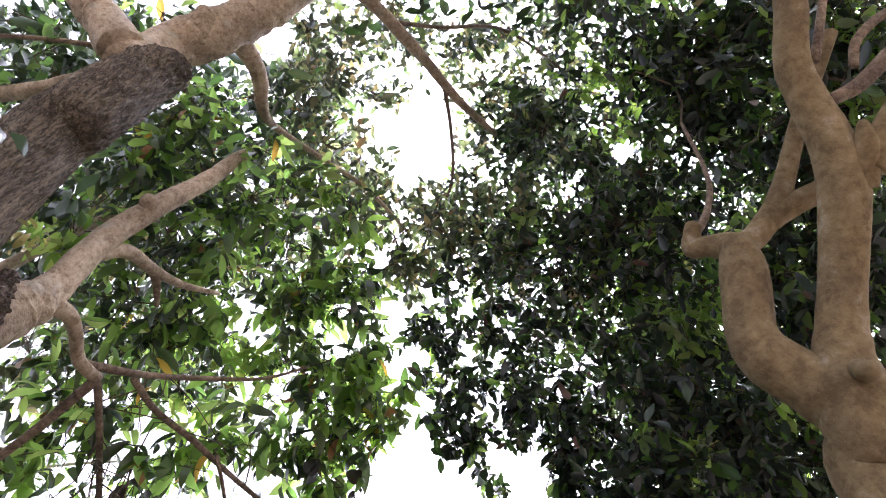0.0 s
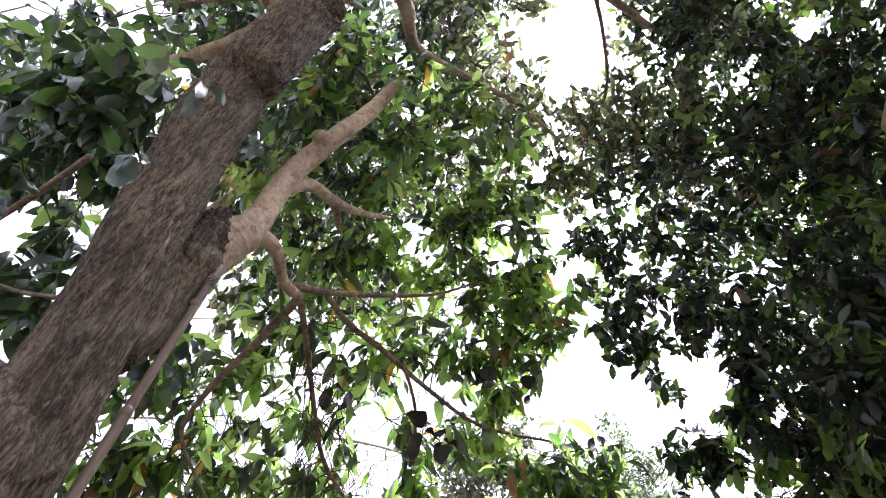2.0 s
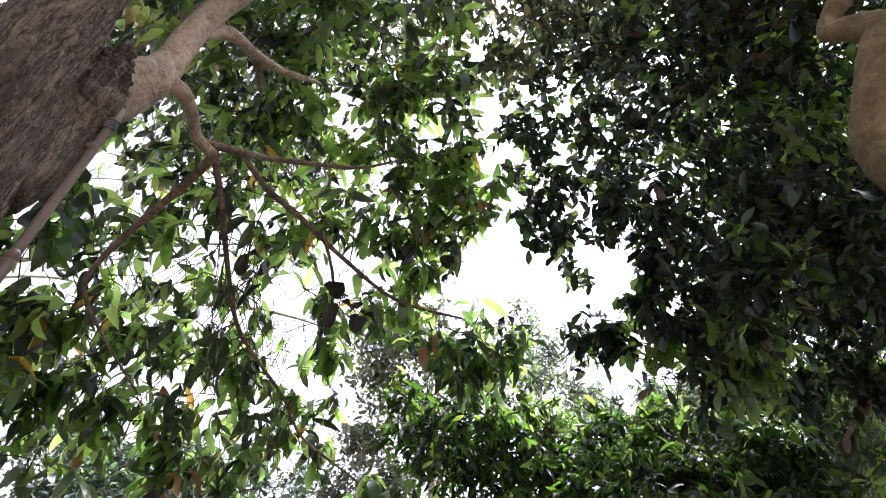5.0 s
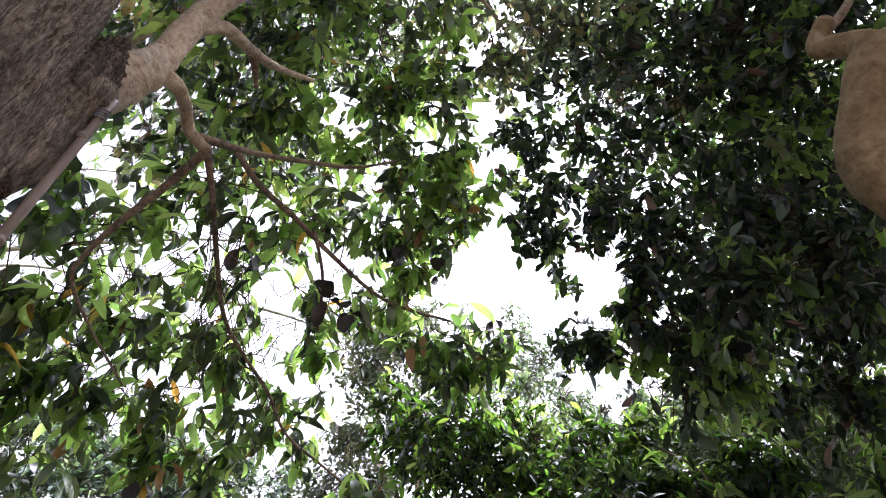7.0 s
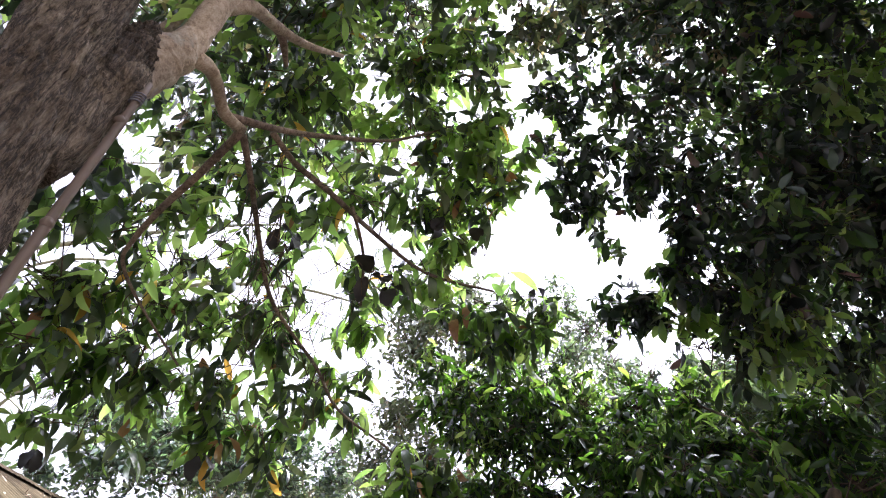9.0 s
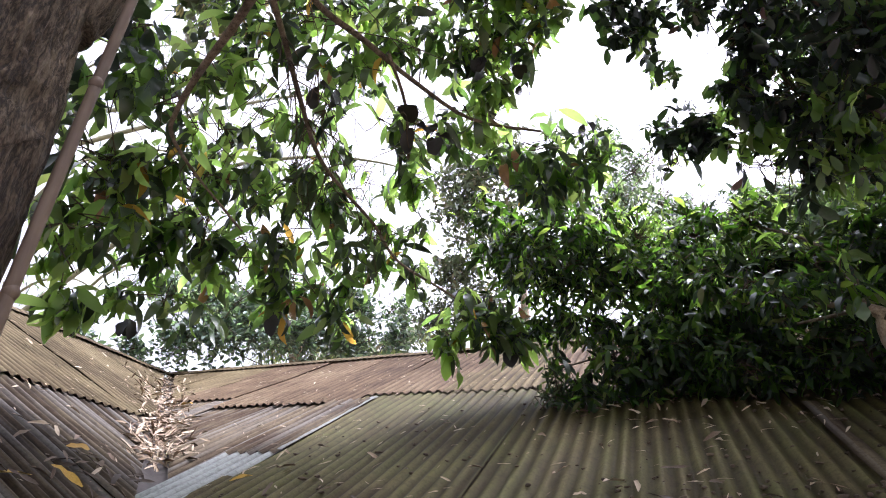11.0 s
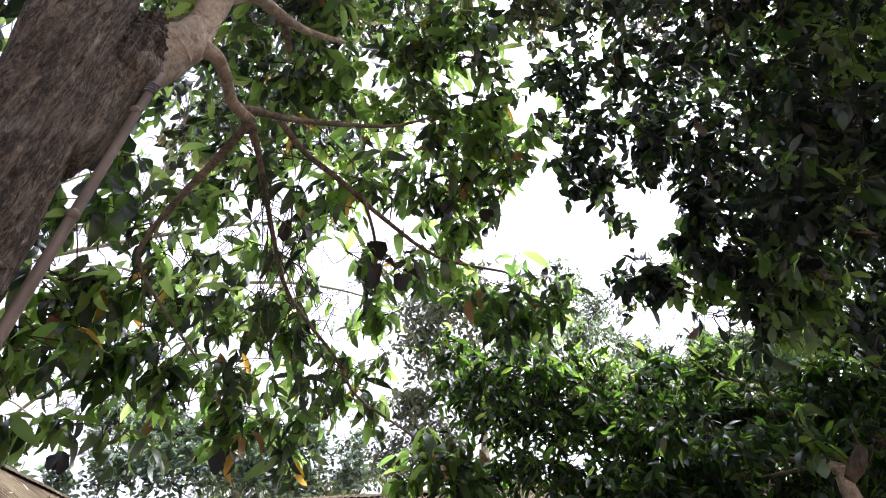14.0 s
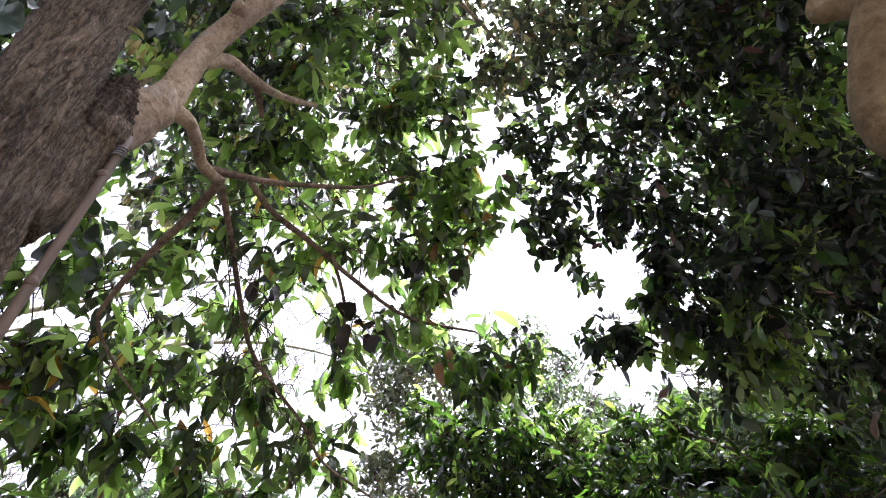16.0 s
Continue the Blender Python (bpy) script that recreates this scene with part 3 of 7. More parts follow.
for x0, y0, x1, y1 in ((-1.8 - 0.35, EAVE_Y + 0.45, 1.45, EAVE_Y + 0.6), (-2.3, -3.9, -2.15, EAVE_Y + 0.6), (1.3, EAVE_Y + 0.6, 1.45, 8.3), (-8.2, 8.2, 1.3, 8.35), (-8.3, -3.9, -8.15, 8.2), (-8.15, -4.0, -2.3, -3.85)):
    bm = bmesh.new()
    bmesh.ops.create_cube(bm, size=1, matrix=Matrix.Translation(((x0 + x1) / 2, (y0 + y1) / 2, 1.3)) @ Matrix.Diagonal((x1 - x0, y1 - y0, 2.6, 1)))
    part("wall", bm, PLASTER, house)

for i in range(0, 12):
    pitches = sum((9, 10)[(k + 1) % 2] for k in range(i))
    left = 1.416 - PITCH * pitches - PITCH * 10

    def main_place(u, v, h, left=left):
        return (left + u, v - h * math.sin(radians(27.4)), roof_z(v) + h * math.cos(radians(27.4)))

    def cut(u, left=left):
        return valley_y(left + u) + 0.10

    lap = 4.34 + 0.10 * math.sin(i * 2.1) + (0.22 if i > 6 else 0)
    low_mat = MOSSY if i < 5 else RUST_GREY
    lift = 0.006 * (i % 2)
    if cut(0.4) < lap - 0.2:
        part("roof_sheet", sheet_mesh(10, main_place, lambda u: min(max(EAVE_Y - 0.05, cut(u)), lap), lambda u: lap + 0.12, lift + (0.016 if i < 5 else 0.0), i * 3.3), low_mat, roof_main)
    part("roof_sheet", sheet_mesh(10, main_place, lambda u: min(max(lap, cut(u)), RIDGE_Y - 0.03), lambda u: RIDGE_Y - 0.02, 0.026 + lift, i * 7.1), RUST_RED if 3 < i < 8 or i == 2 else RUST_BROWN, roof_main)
# a newer zinc sheet laid over the old ones, its head under a rusted offcut


def patch_place(u, v, h):
    return (ZINC_LEFT + u, v - h * math.sin(radians(27.4)), roof_z(v) + h * math.cos(radians(27.4)))


ZINC_LEFT = 0.73 - PITCH * 42
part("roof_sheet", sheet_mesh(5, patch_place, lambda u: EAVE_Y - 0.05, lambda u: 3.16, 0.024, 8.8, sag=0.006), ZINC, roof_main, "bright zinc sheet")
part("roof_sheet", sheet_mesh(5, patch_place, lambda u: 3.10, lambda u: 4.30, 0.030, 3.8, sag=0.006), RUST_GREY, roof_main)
# flat strips nailed along two sheet edges


def strip(x, y0, y1, width, mat, label):
    verts = []
    for s in range(25):
        y = y0 + (y1 - y0) * s / 24
        for k, w in enumerate((-0.5, -0.2, 0.2, 0.5)):
            h = 0.026 + (0.003 if k in (1, 2) else 0.0) + 0.006 * noise.noise(Vector((s * 0.4, x, k)))
            verts.append((x + w * width + 0.012 * noise.noise(Vector((s * 0.25, x, 0))), y - h * 0.46, roof_z(y) + h * 0.888))
    part("edge_strip", grid_mesh("edge_strip", verts, [(s * 4 + k, s * 4 + k + 1, s * 4 + k + 5, s * 4 + k + 4) for s in range(24) for k in range(3)]), mat, roof_main, label)


strip(-2.15, 3.15, 4.38, 0.06, ZINC, "bent zinc strip")
strip(0.73, 2.0, 3.65, 0.075, RUST_GREY, "grey iron strip")

for i in range(0, 14):
    start = 6.43 - PITCH * 9 * i - PITCH * 10

    def wing_place(u, v, h, start=start):
        z = RIDGE_Z - SLOPE * (v - RIDGE_X)
        return (v + h * math.sin(radians(27.4)), start + u, z + h * math.cos(radians(27.4)))

    def stop(u, start=start):
        return min(EAVE_X + 0.05, RIDGE_X + (RIDGE_Y - (start + u)) - 0.10)

    lap = -3.85 + 0.08 * math.sin(i * 1.7)
    lift = 0.006 * (i % 2)
    if stop(0.4) > lap + 0.2:
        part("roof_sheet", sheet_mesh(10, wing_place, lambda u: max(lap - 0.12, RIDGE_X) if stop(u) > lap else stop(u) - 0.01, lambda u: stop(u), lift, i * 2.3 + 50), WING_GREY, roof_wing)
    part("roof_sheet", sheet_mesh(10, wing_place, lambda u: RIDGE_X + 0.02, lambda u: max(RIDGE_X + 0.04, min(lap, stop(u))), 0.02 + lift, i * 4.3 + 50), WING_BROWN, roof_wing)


def ridge_cap(a, b, across, seed):
    """A bent cap over a ridge from a to b, its two wings scalloped over the waves."""
    a, b, across = np.array(a), np.array(b), np.array(across)
    steps = int(np.linalg.norm(b - a) / 0.02)
    prof = [(-0.16, -0.075), (-0.10, -0.042), (-0.03, 0.0), (0.0, 0.012), (0.03, 0.0), (0.10, -0.042), (0.16, -0.075)]
    verts = []
    for s in range(steps + 1):
        c = a + (b - a) * s / steps
        wob = 0.012 * noise.noise(Vector((s * 0.05, seed, 0)))
        for d, h in prof:
            scallop = 0.004 * math.sin(s * 0.02 / PITCH * 2 * math.pi) * (abs(d) > 0.12)
            verts.append(c + across * d * (1 + 0.3 * wob) + UP * (h + 0.055 + wob + scallop))
    k = len(prof)
    faces = [(s * k + i, s * k + i + 1, (s + 1) * k + i + 1, (s + 1) * k + i) for s in range(steps) for i in range(k - 1)]
    return grid_mesh("ridge_cap", verts, faces)


part("ridge_cap", ridge_cap((RIDGE_X - 0.1, RIDGE_Y, RIDGE_Z), (1.6, RIDGE_Y, RIDGE_Z), (0, 1, 0), 1.0), RUST_BROWN, roof_main)
part("ridge_cap", ridge_cap((RIDGE_X, RIDGE_Y, RIDGE_Z), (RIDGE_X, -4.0, RIDGE_Z), (1, 0, 0), 4.0), WING_BROWN, roof_wing)
# valley gutter of flat tin
verts = []
for s in range(25):
    d = s / 24 * (EAVE_X - RIDGE_X + 0.1)
    c = np.array([RIDGE_X + d, RIDGE_Y - d, RIDGE_Z - SLOPE * d])
    for w in (-0.24, -0.10, 0.0, 0.10, 0.24):
        verts.append(c + np.array([0.707, 0.707, 0]) * w + UP * (abs(w) * SLOPE * 0.707 - 0.03 + 0.006 * noise.noise(Vector((s * 0.7, w * 9, 0)))))
faces = [(s * 5 + i, s * 5 + i + 1, (s + 1) * 5 + i + 1, (s + 1) * 5 + i) for s in range(24) for i in range(4)]
part("valley_gutter", grid_mesh("valley_gutter", verts, faces), DARK_TIN, roof_main, "dark tin valley gutter")

# ---- trees ----
A = Tree("mango_tree", (-1.42, 0.74, 0), "old tree with rough grey-brown bark and long drooping leaves", "tree", BARK_ROUGH, BARK_LIMB, MANGO, 0.195, 0.275, 0.8, 7, lean=(-52, 30), fissure=0.009, young=0.2, blunt=0.95, single=300, thin=0.47, spread=0.45, roll=0.45, point=0.75, rows=5, near=(-0.8, 3.4, 5.0))
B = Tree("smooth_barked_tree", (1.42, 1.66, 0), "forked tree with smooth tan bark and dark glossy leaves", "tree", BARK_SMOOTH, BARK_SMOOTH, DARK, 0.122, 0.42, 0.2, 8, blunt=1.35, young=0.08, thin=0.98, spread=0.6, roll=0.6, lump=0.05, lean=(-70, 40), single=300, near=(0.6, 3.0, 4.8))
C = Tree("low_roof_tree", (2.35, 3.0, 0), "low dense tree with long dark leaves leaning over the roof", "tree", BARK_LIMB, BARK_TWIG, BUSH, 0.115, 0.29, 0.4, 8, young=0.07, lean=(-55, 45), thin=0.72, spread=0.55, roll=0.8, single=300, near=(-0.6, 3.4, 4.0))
# trunk, limbs and branchlets of the rough-barked tree
limb(A, "trunk", [(-1.42, 0.74, -0.10, 0.260), (-1.40, 0.72, 1.50, 0.185), (-1.345, 0.665, 3.74, 0.120), (-1.345, 0.645, 3.97, 0.118), (-1.35, 0.62, 4.165, 0.118), (-1.36, 0.60, 4.395, 0.120), (-1.37, 0.56, 4.70, 0.124), (-1.375, 0.49, 5.16, 0.134), (-1.34, 0.43, 5.62, 0.140), (-1.26, 0.405, 5.70, 0.137), (-1.19, 0.375, 6.08, 0.136), (-1.12, 0.37, 6.33, 0.120), (-1.08, 0.39, 6.43, 0.098)])
limb(A, "limb", [(-1.31, 0.69, 3.78, 0.111), (-1.37, 0.59, 3.87, 0.127), (-1.50, 0.48, 3.97, 0.126), (-1.76, 0.30, 4.17, 0.110), (-2.07, -0.04, 4.49, 0.086)])
limb(A, "buttress", [(-1.35, 0.67, 4.25, 0.104), (-1.35, 0.70, 4.43, 0.113), (-1.33, 0.73, 4.60, 0.102), (-1.28, 0.74, 4.69, 0.074), (-1.28, 0.77, 4.79, 0.035)])
limb(A, "limb", [(-1.34, 0.73, 4.61, 0.067), (-1.32, 0.79, 4.83, 0.086), (-1.28, 0.82, 4.98, 0.072), (-1.26, 0.84, 5.12, 0.060), (-1.24, 0.83, 5.21, 0.054), (-1.21, 0.83, 5.46, 0.053), (-1.08, 0.83, 5.75, 0.048), (-0.96, 0.86, 6.07, 0.042), (-0.88, 0.86, 6.32, 0.035), (-0.84, 0.88, 6.46, 0.031), (-0.81, 0.90, 6.55, 0.024)])
limb(A, "limb", [(-1.10, 0.80, 5.67, 0.039), (-1.09, 0.775, 5.665, 0.037), (-1.085, 0.755, 5.67, 0.026)])
limb(A, "limb", [(-1.23, 0.84, 5.36, 0.037), (-1.19, 0.94, 5.54, 0.031), (-1.18, 1.09, 5.65, 0.028), (-1.15, 1.28, 5.81, 0.019), (-1.09, 1.51, 6.07, 0.011)])
limb(A, "limb", [(-1.19, 1.08, 5.66, 0.022), (-1.19, 1.17, 5.67, 0.020), (-1.22, 1.29, 5.65, 0.010)])
limb(A, "limb", [(-1.25, 0.86, 5.04, 0.038), (-1.24, 0.95, 5.09, 0.029), (-1.27, 1.05, 5.12, 0.025), (-1.32, 1.18, 5.14, 0.025), (-1.32, 1.31, 5.19, 0.025)])
limb(A, "limb", [(-1.33, 1.20, 5.15, 0.020), (-1.24, 1.48, 5.39, 0.016), (-1.14, 1.74, 5.65, 0.014), (-0.95, 2.01, 5.92, 0.010), (-0.76, 2.20, 6.21, 0.007)])
limb(A, "limb", [(-1.32, 1.31, 5.18, 0.021), (-1.52, 1.40, 5.05, 0.018), (-1.73, 1.49, 4.95, 0.016), (-1.90, 1.58, 4.85, 0.012), (-1.98, 1.66, 4.79, 0.010), (-1.99, 1.87, 4.71, 0.007), (-1.98, 2.26, 4.61, 0.006)])
limb(A, "limb", [(-1.32, 1.33, 5.18, 0.017), (-1.39, 1.57, 5.15, 0.014), (-1.51, 1.93, 5.11, 0.013), (-1.58, 2.26, 5.02, 0.012), (-1.58, 2.57, 4.99, 0.011), (-1.51, 2.84, 4.91, 0.010), (-1.46, 3.12, 4.79, 0.009), (-1.28, 3.49, 4.73, 0.008), (-1.00, 3.77, 4.57, 0.006)])
limb(A, "limb", [(-1.27, 1.44, 5.33, 0.017), (-1.26, 1.67, 5.37, 0.016), (-1.20, 1.95, 5.45, 0.016), (-1.10, 2.37, 5.53, 0.014), (-0.89, 2.83, 5.57, 0.011), (-0.51, 3.13, 5.62, 0.008)])
limb(A, "limb", [(-1.13, 2.10, 5.48, 0.011), (-1.17, 2.44, 5.42, 0.010), (-1.26, 2.73, 5.27, 0.009)])
limb(A, "limb", [(-1.23, 0.32, 6.24, 0.115), (-1.16, 0.32, 6.69, 0.125), (-0.95, 0.29, 6.86, 0.133), (-0.75, 0.25, 7.02, 0.115), (-0.59, 0.21, 7.15, 0.095), (-0.31, 0.06, 7.45, 0.089), (0.27, -0.34, 7.96, 0.076)])
limb(A, "limb", [(-1.25, 0.25, 6.30, 0.107), (-1.39, 0.14, 6.57, 0.100), (-1.48, 0.03, 6.65, 0.086), (-1.59, -0.26, 6.82, 0.079), (-1.71, -0.76, 7.16, 0.058)])
limb(A, "limb", [(-0.86, 0.35, 6.95, 0.072), (-0.82, 0.48, 7.02, 0.058), (-0.82, 0.64, 7.10, 0.049), (-0.86, 0.81, 7.15, 0.040), (-0.85, 0.99, 7.32, 0.027), (-0.65, 1.32, 7.58, 0.021), (-0.34, 1.73, 7.78, 0.018), (0.00, 2.31, 7.85, 0.012)])
limb(A, "limb", [(-0.38, 0.05, 7.45, 0.053), (-0.10, 0.30, 7.64, 0.046), (0.11, 0.59, 7.81, 0.049), (0.28, 0.85, 7.96, 0.043), (0.48, 1.17, 8.07, 0.039), (0.81, 1.57, 8.22, 0.022)])
limb(A, "limb", [(0.38, 1.03, 8.01, 0.018), (0.40, 1.40, 8.01, 0.016), (0.36, 1.83, 7.96, 0.014), (0.17, 2.20, 7.91, 0.012)])
limb(A, "limb", [(0.03, 0.47, 7.73, 0.018), (0.41, 0.61, 8.10, 0.017), (0.90, 0.72, 8.43, 0.016), (1.31, 1.01, 8.60, 0.015), (1.70, 1.41, 8.72, 0.011)])
limb(A, "limb", [(-1.64, 0.36, 4.96, 0.014), (-2.00, 0.46, 5.07, 0.015), (-2.23, 0.50, 4.96, 0.013), (-2.55, 0.55, 4.84, 0.010)])
limb(A, "limb", [(-1.58, 0.62, 4.46, 0.008), (-1.93, 0.63, 4.61, 0.008), (-2.24, 0.56, 4.75, 0.006)])
limb(A, "limb", [(-1.32, 0.33, 6.57, 0.097), (-1.15, 0.30, 6.66, 0.090), (-1.01, 0.24, 6.73, 0.082), (-0.93, 0.16, 6.77, 0.039)])
limb(A, "limb", [(-1.71, 0.42, 6.72, 0.037), (-1.99, 0.46, 6.79, 0.044), (-2.48, 0.49, 6.96, 0.049)])
limb(A, "limb", [(-1.63, 0.28, 6.89, 0.016), (-1.94, 0.22, 6.97, 0.014), (-2.34, 0.17, 7.09, 0.015)])
# smooth-barked tree
limb(B, "trunk", [(1.42, 1.66, -0.10, 0.210), (1.40, 1.64, 2.20, 0.170), (1.38, 1.60, 3.60, 0.150), (1.32, 1.50, 4.32, 0.120), (1.34, 1.40, 4.44, 0.120), (1.35, 1.32, 4.56, 0.128), (1.37, 1.26, 4.64, 0.098), (1.41, 1.16, 4.74, 0.078), (1.47, 1.00, 4.87, 0.077), (1.52, 0.81, 5.00, 0.083), (1.52, 0.68, 5.11, 0.074), (1.49, 0.56, 5.23, 0.067), (1.47, 0.44, 5.33, 0.062), (1.51, 0.25, 5.46, 0.056), (1.56, -0.02, 5.70, 0.047)])
limb(B, "limb", [(1.33, 1.36, 4.53, 0.110), (1.26, 1.33, 4.63, 0.102), (1.18, 1.30, 4.73, 0.098), (1.16, 1.26, 4.82, 0.088), (1.19, 1.20, 4.92, 0.087), (1.22, 1.12, 5.03, 0.085), (1.23, 1.08, 5.12, 0.067), (1.18, 1.10, 5.20, 0.045), (1.13, 1.13, 5.25, 0.041), (1.14, 1.09, 5.29, 0.035), (1.15, 1.05, 5.31, 0.030)])
limb(B, "limb", [(1.23, 1.08, 5.12, 0.050), (1.34, 1.06, 5.17, 0.049), (1.46, 0.99, 5.26, 0.047), (1.54, 0.90, 5.35, 0.041), (1.61, 0.80, 5.44, 0.037), (1.69, 0.67, 5.53, 0.035), (1.88, 0.45, 5.72, 0.029)])
limb(B, "limb", [(1.38, 1.04, 5.20, 0.045), (1.53, 0.98, 5.24, 0.047), (1.66, 0.93, 5.24, 0.049)])
limb(B, "limb", [(1.56, 0.80, 4.98, 0.058), (1.58, 0.69, 5.01, 0.044), (1.58, 0.63, 5.04, 0.029), (1.58, 0.60, 5.06, 0.015)])
limb(B, "limb", [(1.59, 0.75, 4.99, 0.054), (1.68, 0.62, 5.06, 0.046), (1.88, 0.45, 5.20, 0.039)])
limb(B, "limb", [(1.59, 0.58, 5.25, 0.023), (1.72, 0.55, 5.29, 0.029), (1.85, 0.48, 5.35, 0.030), (2.07, 0.37, 5.46, 0.026)])
limb(B, "limb", [(1.58, 0.46, 5.36, 0.019), (1.65, 0.35, 5.47, 0.017), (1.74, 0.19, 5.62, 0.015)])
limb(B, "limb", [(1.71, 0.49, 5.32, 0.017), (1.74, 0.42, 5.38, 0.019), (1.84, 0.37, 5.45, 0.019), (1.91, 0.34, 5.47, 0.017)])
limb(B, "limb", [(1.35, 1.23, 4.56, 0.036), (1.33, 1.19, 4.51, 0.036), (1.33, 1.16, 4.48, 0.029)])
limb(B, "limb", [(1.15, 1.11, 5.30, 0.021), (1.29, 1.09, 5.47, 0.016), (1.48, 1.10, 5.86, 0.013), (1.68, 1.09, 6.60, 0.010)])
# low tree whose limb leans over the roof
limb(C, "trunk", [(2.35, 3.00, -0.10, 0.140), (2.30, 3.02, 2.00, 0.100), (1.36, 3.17, 3.58, 0.052), (1.20, 3.21, 3.71, 0.042), (1.11, 3.20, 3.88, 0.040), (1.05, 3.18, 4.03, 0.039), (1.03, 3.16, 4.11, 0.038), (1.03, 3.14, 4.17, 0.035), (0.98, 3.14, 4.21, 0.024)])
limb(C, "limb", [(1.00, 3.13, 4.20, 0.021), (0.85, 3.28, 4.30, 0.014), (0.68, 3.42, 4.37, 0.011), (0.54, 3.55, 4.46, 0.009), (0.41, 3.68, 4.54, 0.008), (-0.02, 3.90, 4.80, 0.005)])
limb(C, "limb", [(1.04, 3.14, 4.14, 0.034), (1.09, 3.10, 4.19, 0.037), (1.12, 3.07, 4.25, 0.026)])
limb(C, "limb", [(0.98, 3.15, 4.22, 0.012), (0.83, 3.57, 4.33, 0.009), (0.41, 3.84, 4.36, 0.009), (-0.17, 3.87, 4.34, 0.007), (-0.59, 3.76, 4.22, 0.005)])
limb(C, "limb", [(0.98, 3.15, 4.22, 0.012), (0.98, 3.57, 4.77, 0.010), (0.72, 3.98, 5.20, 0.008)])
U = Tree("upper_tree", (-2.6, 5.4, 0), "tall thin tree with small leaves high above", "tree", BARK_LIMB, BARK_TWIG, UPPER, 0.12, 0.42, 0.2, 8, lean=(-75, 35), thin=0.75, roll=0.6, spread=0.7, rows=3)
U.root.location = (1.4, -3.4, 0)
limb(U, "trunk", [(1.4, -3.4, -0.1, 0.2), (1.3, -3.2, 4.0, 0.16), (1.0, -2.4, 7.4, 0.12), (0.5, -1.2, 9.2, 0.08), (0.1, -0.4, 10.0, 0.05), (-0.1, 0.0, 10.3, 0.02)])
F = Tree("grey_leaved_tree", (-1.6, 10.6, 0), "grey-green small-leaved tree behind the house", "tree", BARK_LIMB, BARK_TWIG, GREY, 0.135, 0.45, 0.15, 8, lean=(-60, 30), rows=3)
limb(F, "trunk", [(-1.6, 10.6, -0.1, 0.14), (-1.7, 10.0, 4.0, 0.11), (-2.0, 9.6, 7.0, 0.07), (-1.9, 9.2, 8.8, 0.03)])
G = Tree("slender_tree", (0.4, 11.6, 0), "slender tree with fresh green leaves behind the house", "tree", BARK_LIMB, BARK_TWIG, FRESH, 0.11, 0.36, 0.2, 8, lean=(-60, 40), thin=1.1, rows=3)
limb(G, "trunk", [(0.4, 11.6, -0.1, 0.12), (0.3, 11.2, 5.0, 0.09), (0.0, 10.8, 8.0, 0.05), (-0.2, 10.6, 9.6, 0.02)])
I = Tree("broad_leaved_tree", (2.6, 8.2, 0), "leafy green tree beside the house gable", "tree", BARK_LIMB, BARK_TWIG, FRESH, 0.17, 0.3, 0.25, 8, lean=(-60, 40), young=0.32, rows=3)
limb(I, "trunk", [(2.6, 8.2, -0.1, 0.14), (2.5, 7.8, 4.0, 0.1), (2.0, 7.2, 6.2, 0.05)])
D = Tree("dark_leaved_tree", (-3.1, 1.5, 0), "tree with broad dark leaves close behind the rough trunk", "tree", BARK_LIMB, BARK_TWIG, SHADED, 0.17, 0.36, 0.35, 7, blunt=1.05, lean=(-75, 30), thin=0.65, roll=0.6, spread=0.6)
limb(D, "trunk", [(-3.1, 1.5, -0.1, 0.12), (-3.05, 1.5, 3.0, 0.09), (-2.95, 1.45, 5.2, 0.06), (-2.4, 1.4, 6.6, 0.04), (-1.8, 1.5, 7.8, 0.02)])
K = Tree("round_leaved_shrub", (-5.2, 8.6, 0), "tall round-leaved shrub behind the ridge", "shrub", BARK_LIMB, BARK_TWIG, DARKER, 0.11, 0.5, 0.12, 8, lean=(-50, 45), rows=3)
limb(K, "trunk", [(-5.2, 10.9, -0.1, 0.1), (-5.2, 9.6, 3.4, 0.08), (-5.3, 7.8, 5.0, 0.05), (-5.4, 7.6, 5.7, 0.02)])
limb(K, "limb", [(-5.2, 9.6, 3.4, 0.06), (-3.6, 8.6, 5.0, 0.04), (-2.2, 8.8, 5.8, 0.02)])
limb(K, "limb", [(-3.6, 8.6, 5.0, 0.04), (-1.4, 9.2, 5.4, 0.03), (-0.2, 9.4, 5.9, 0.015)])
K.root.location = (-5.2, 10.9, 0)
# drooping leaves of the rough-barked tree
# left-hand sprays of this tree, hung on D for its darkened leaf colour
clump(D, (-2.35, 0.20, 5.78), 0.29, 24)
clump(D, (-2.02, 0.31, 5.77), 0.26, 21)
clump(D, (-2.47, 0.44, 5.62), 0.27, 21)
clump(D, (-2.02, 0.47, 5.47), 0.20, 15)
clump(D, (-2.39, 0.77, 4.96), 0.15, 13)
clump(D, (-2.17, 0.83, 4.88), 0.12, 13)
clump(D, (-2.59, 0.98, 4.94), 0.13, 13, 1.08)
clump(D, (-2.51, 0.88, 5.42), 0.14, 13)
clump(D, (-2.00, 0.43, 6.01), 0.17, 17)
clump(A, (-1.55, 0.97, 7.04), 0.34, 33)
clump(A, (-1.97, 1.12, 6.56), 0.29, 29)
clump(A, (-1.59, 1.46, 6.85), 0.35, 33)
clump(A, (-1.13, 1.46, 7.24), 0.41, 41)
clump(A, (-0.66, 1.57, 7.51), 0.42, 41)
clump(A, (-1.87, 1.76, 6.57), 0.32, 25)
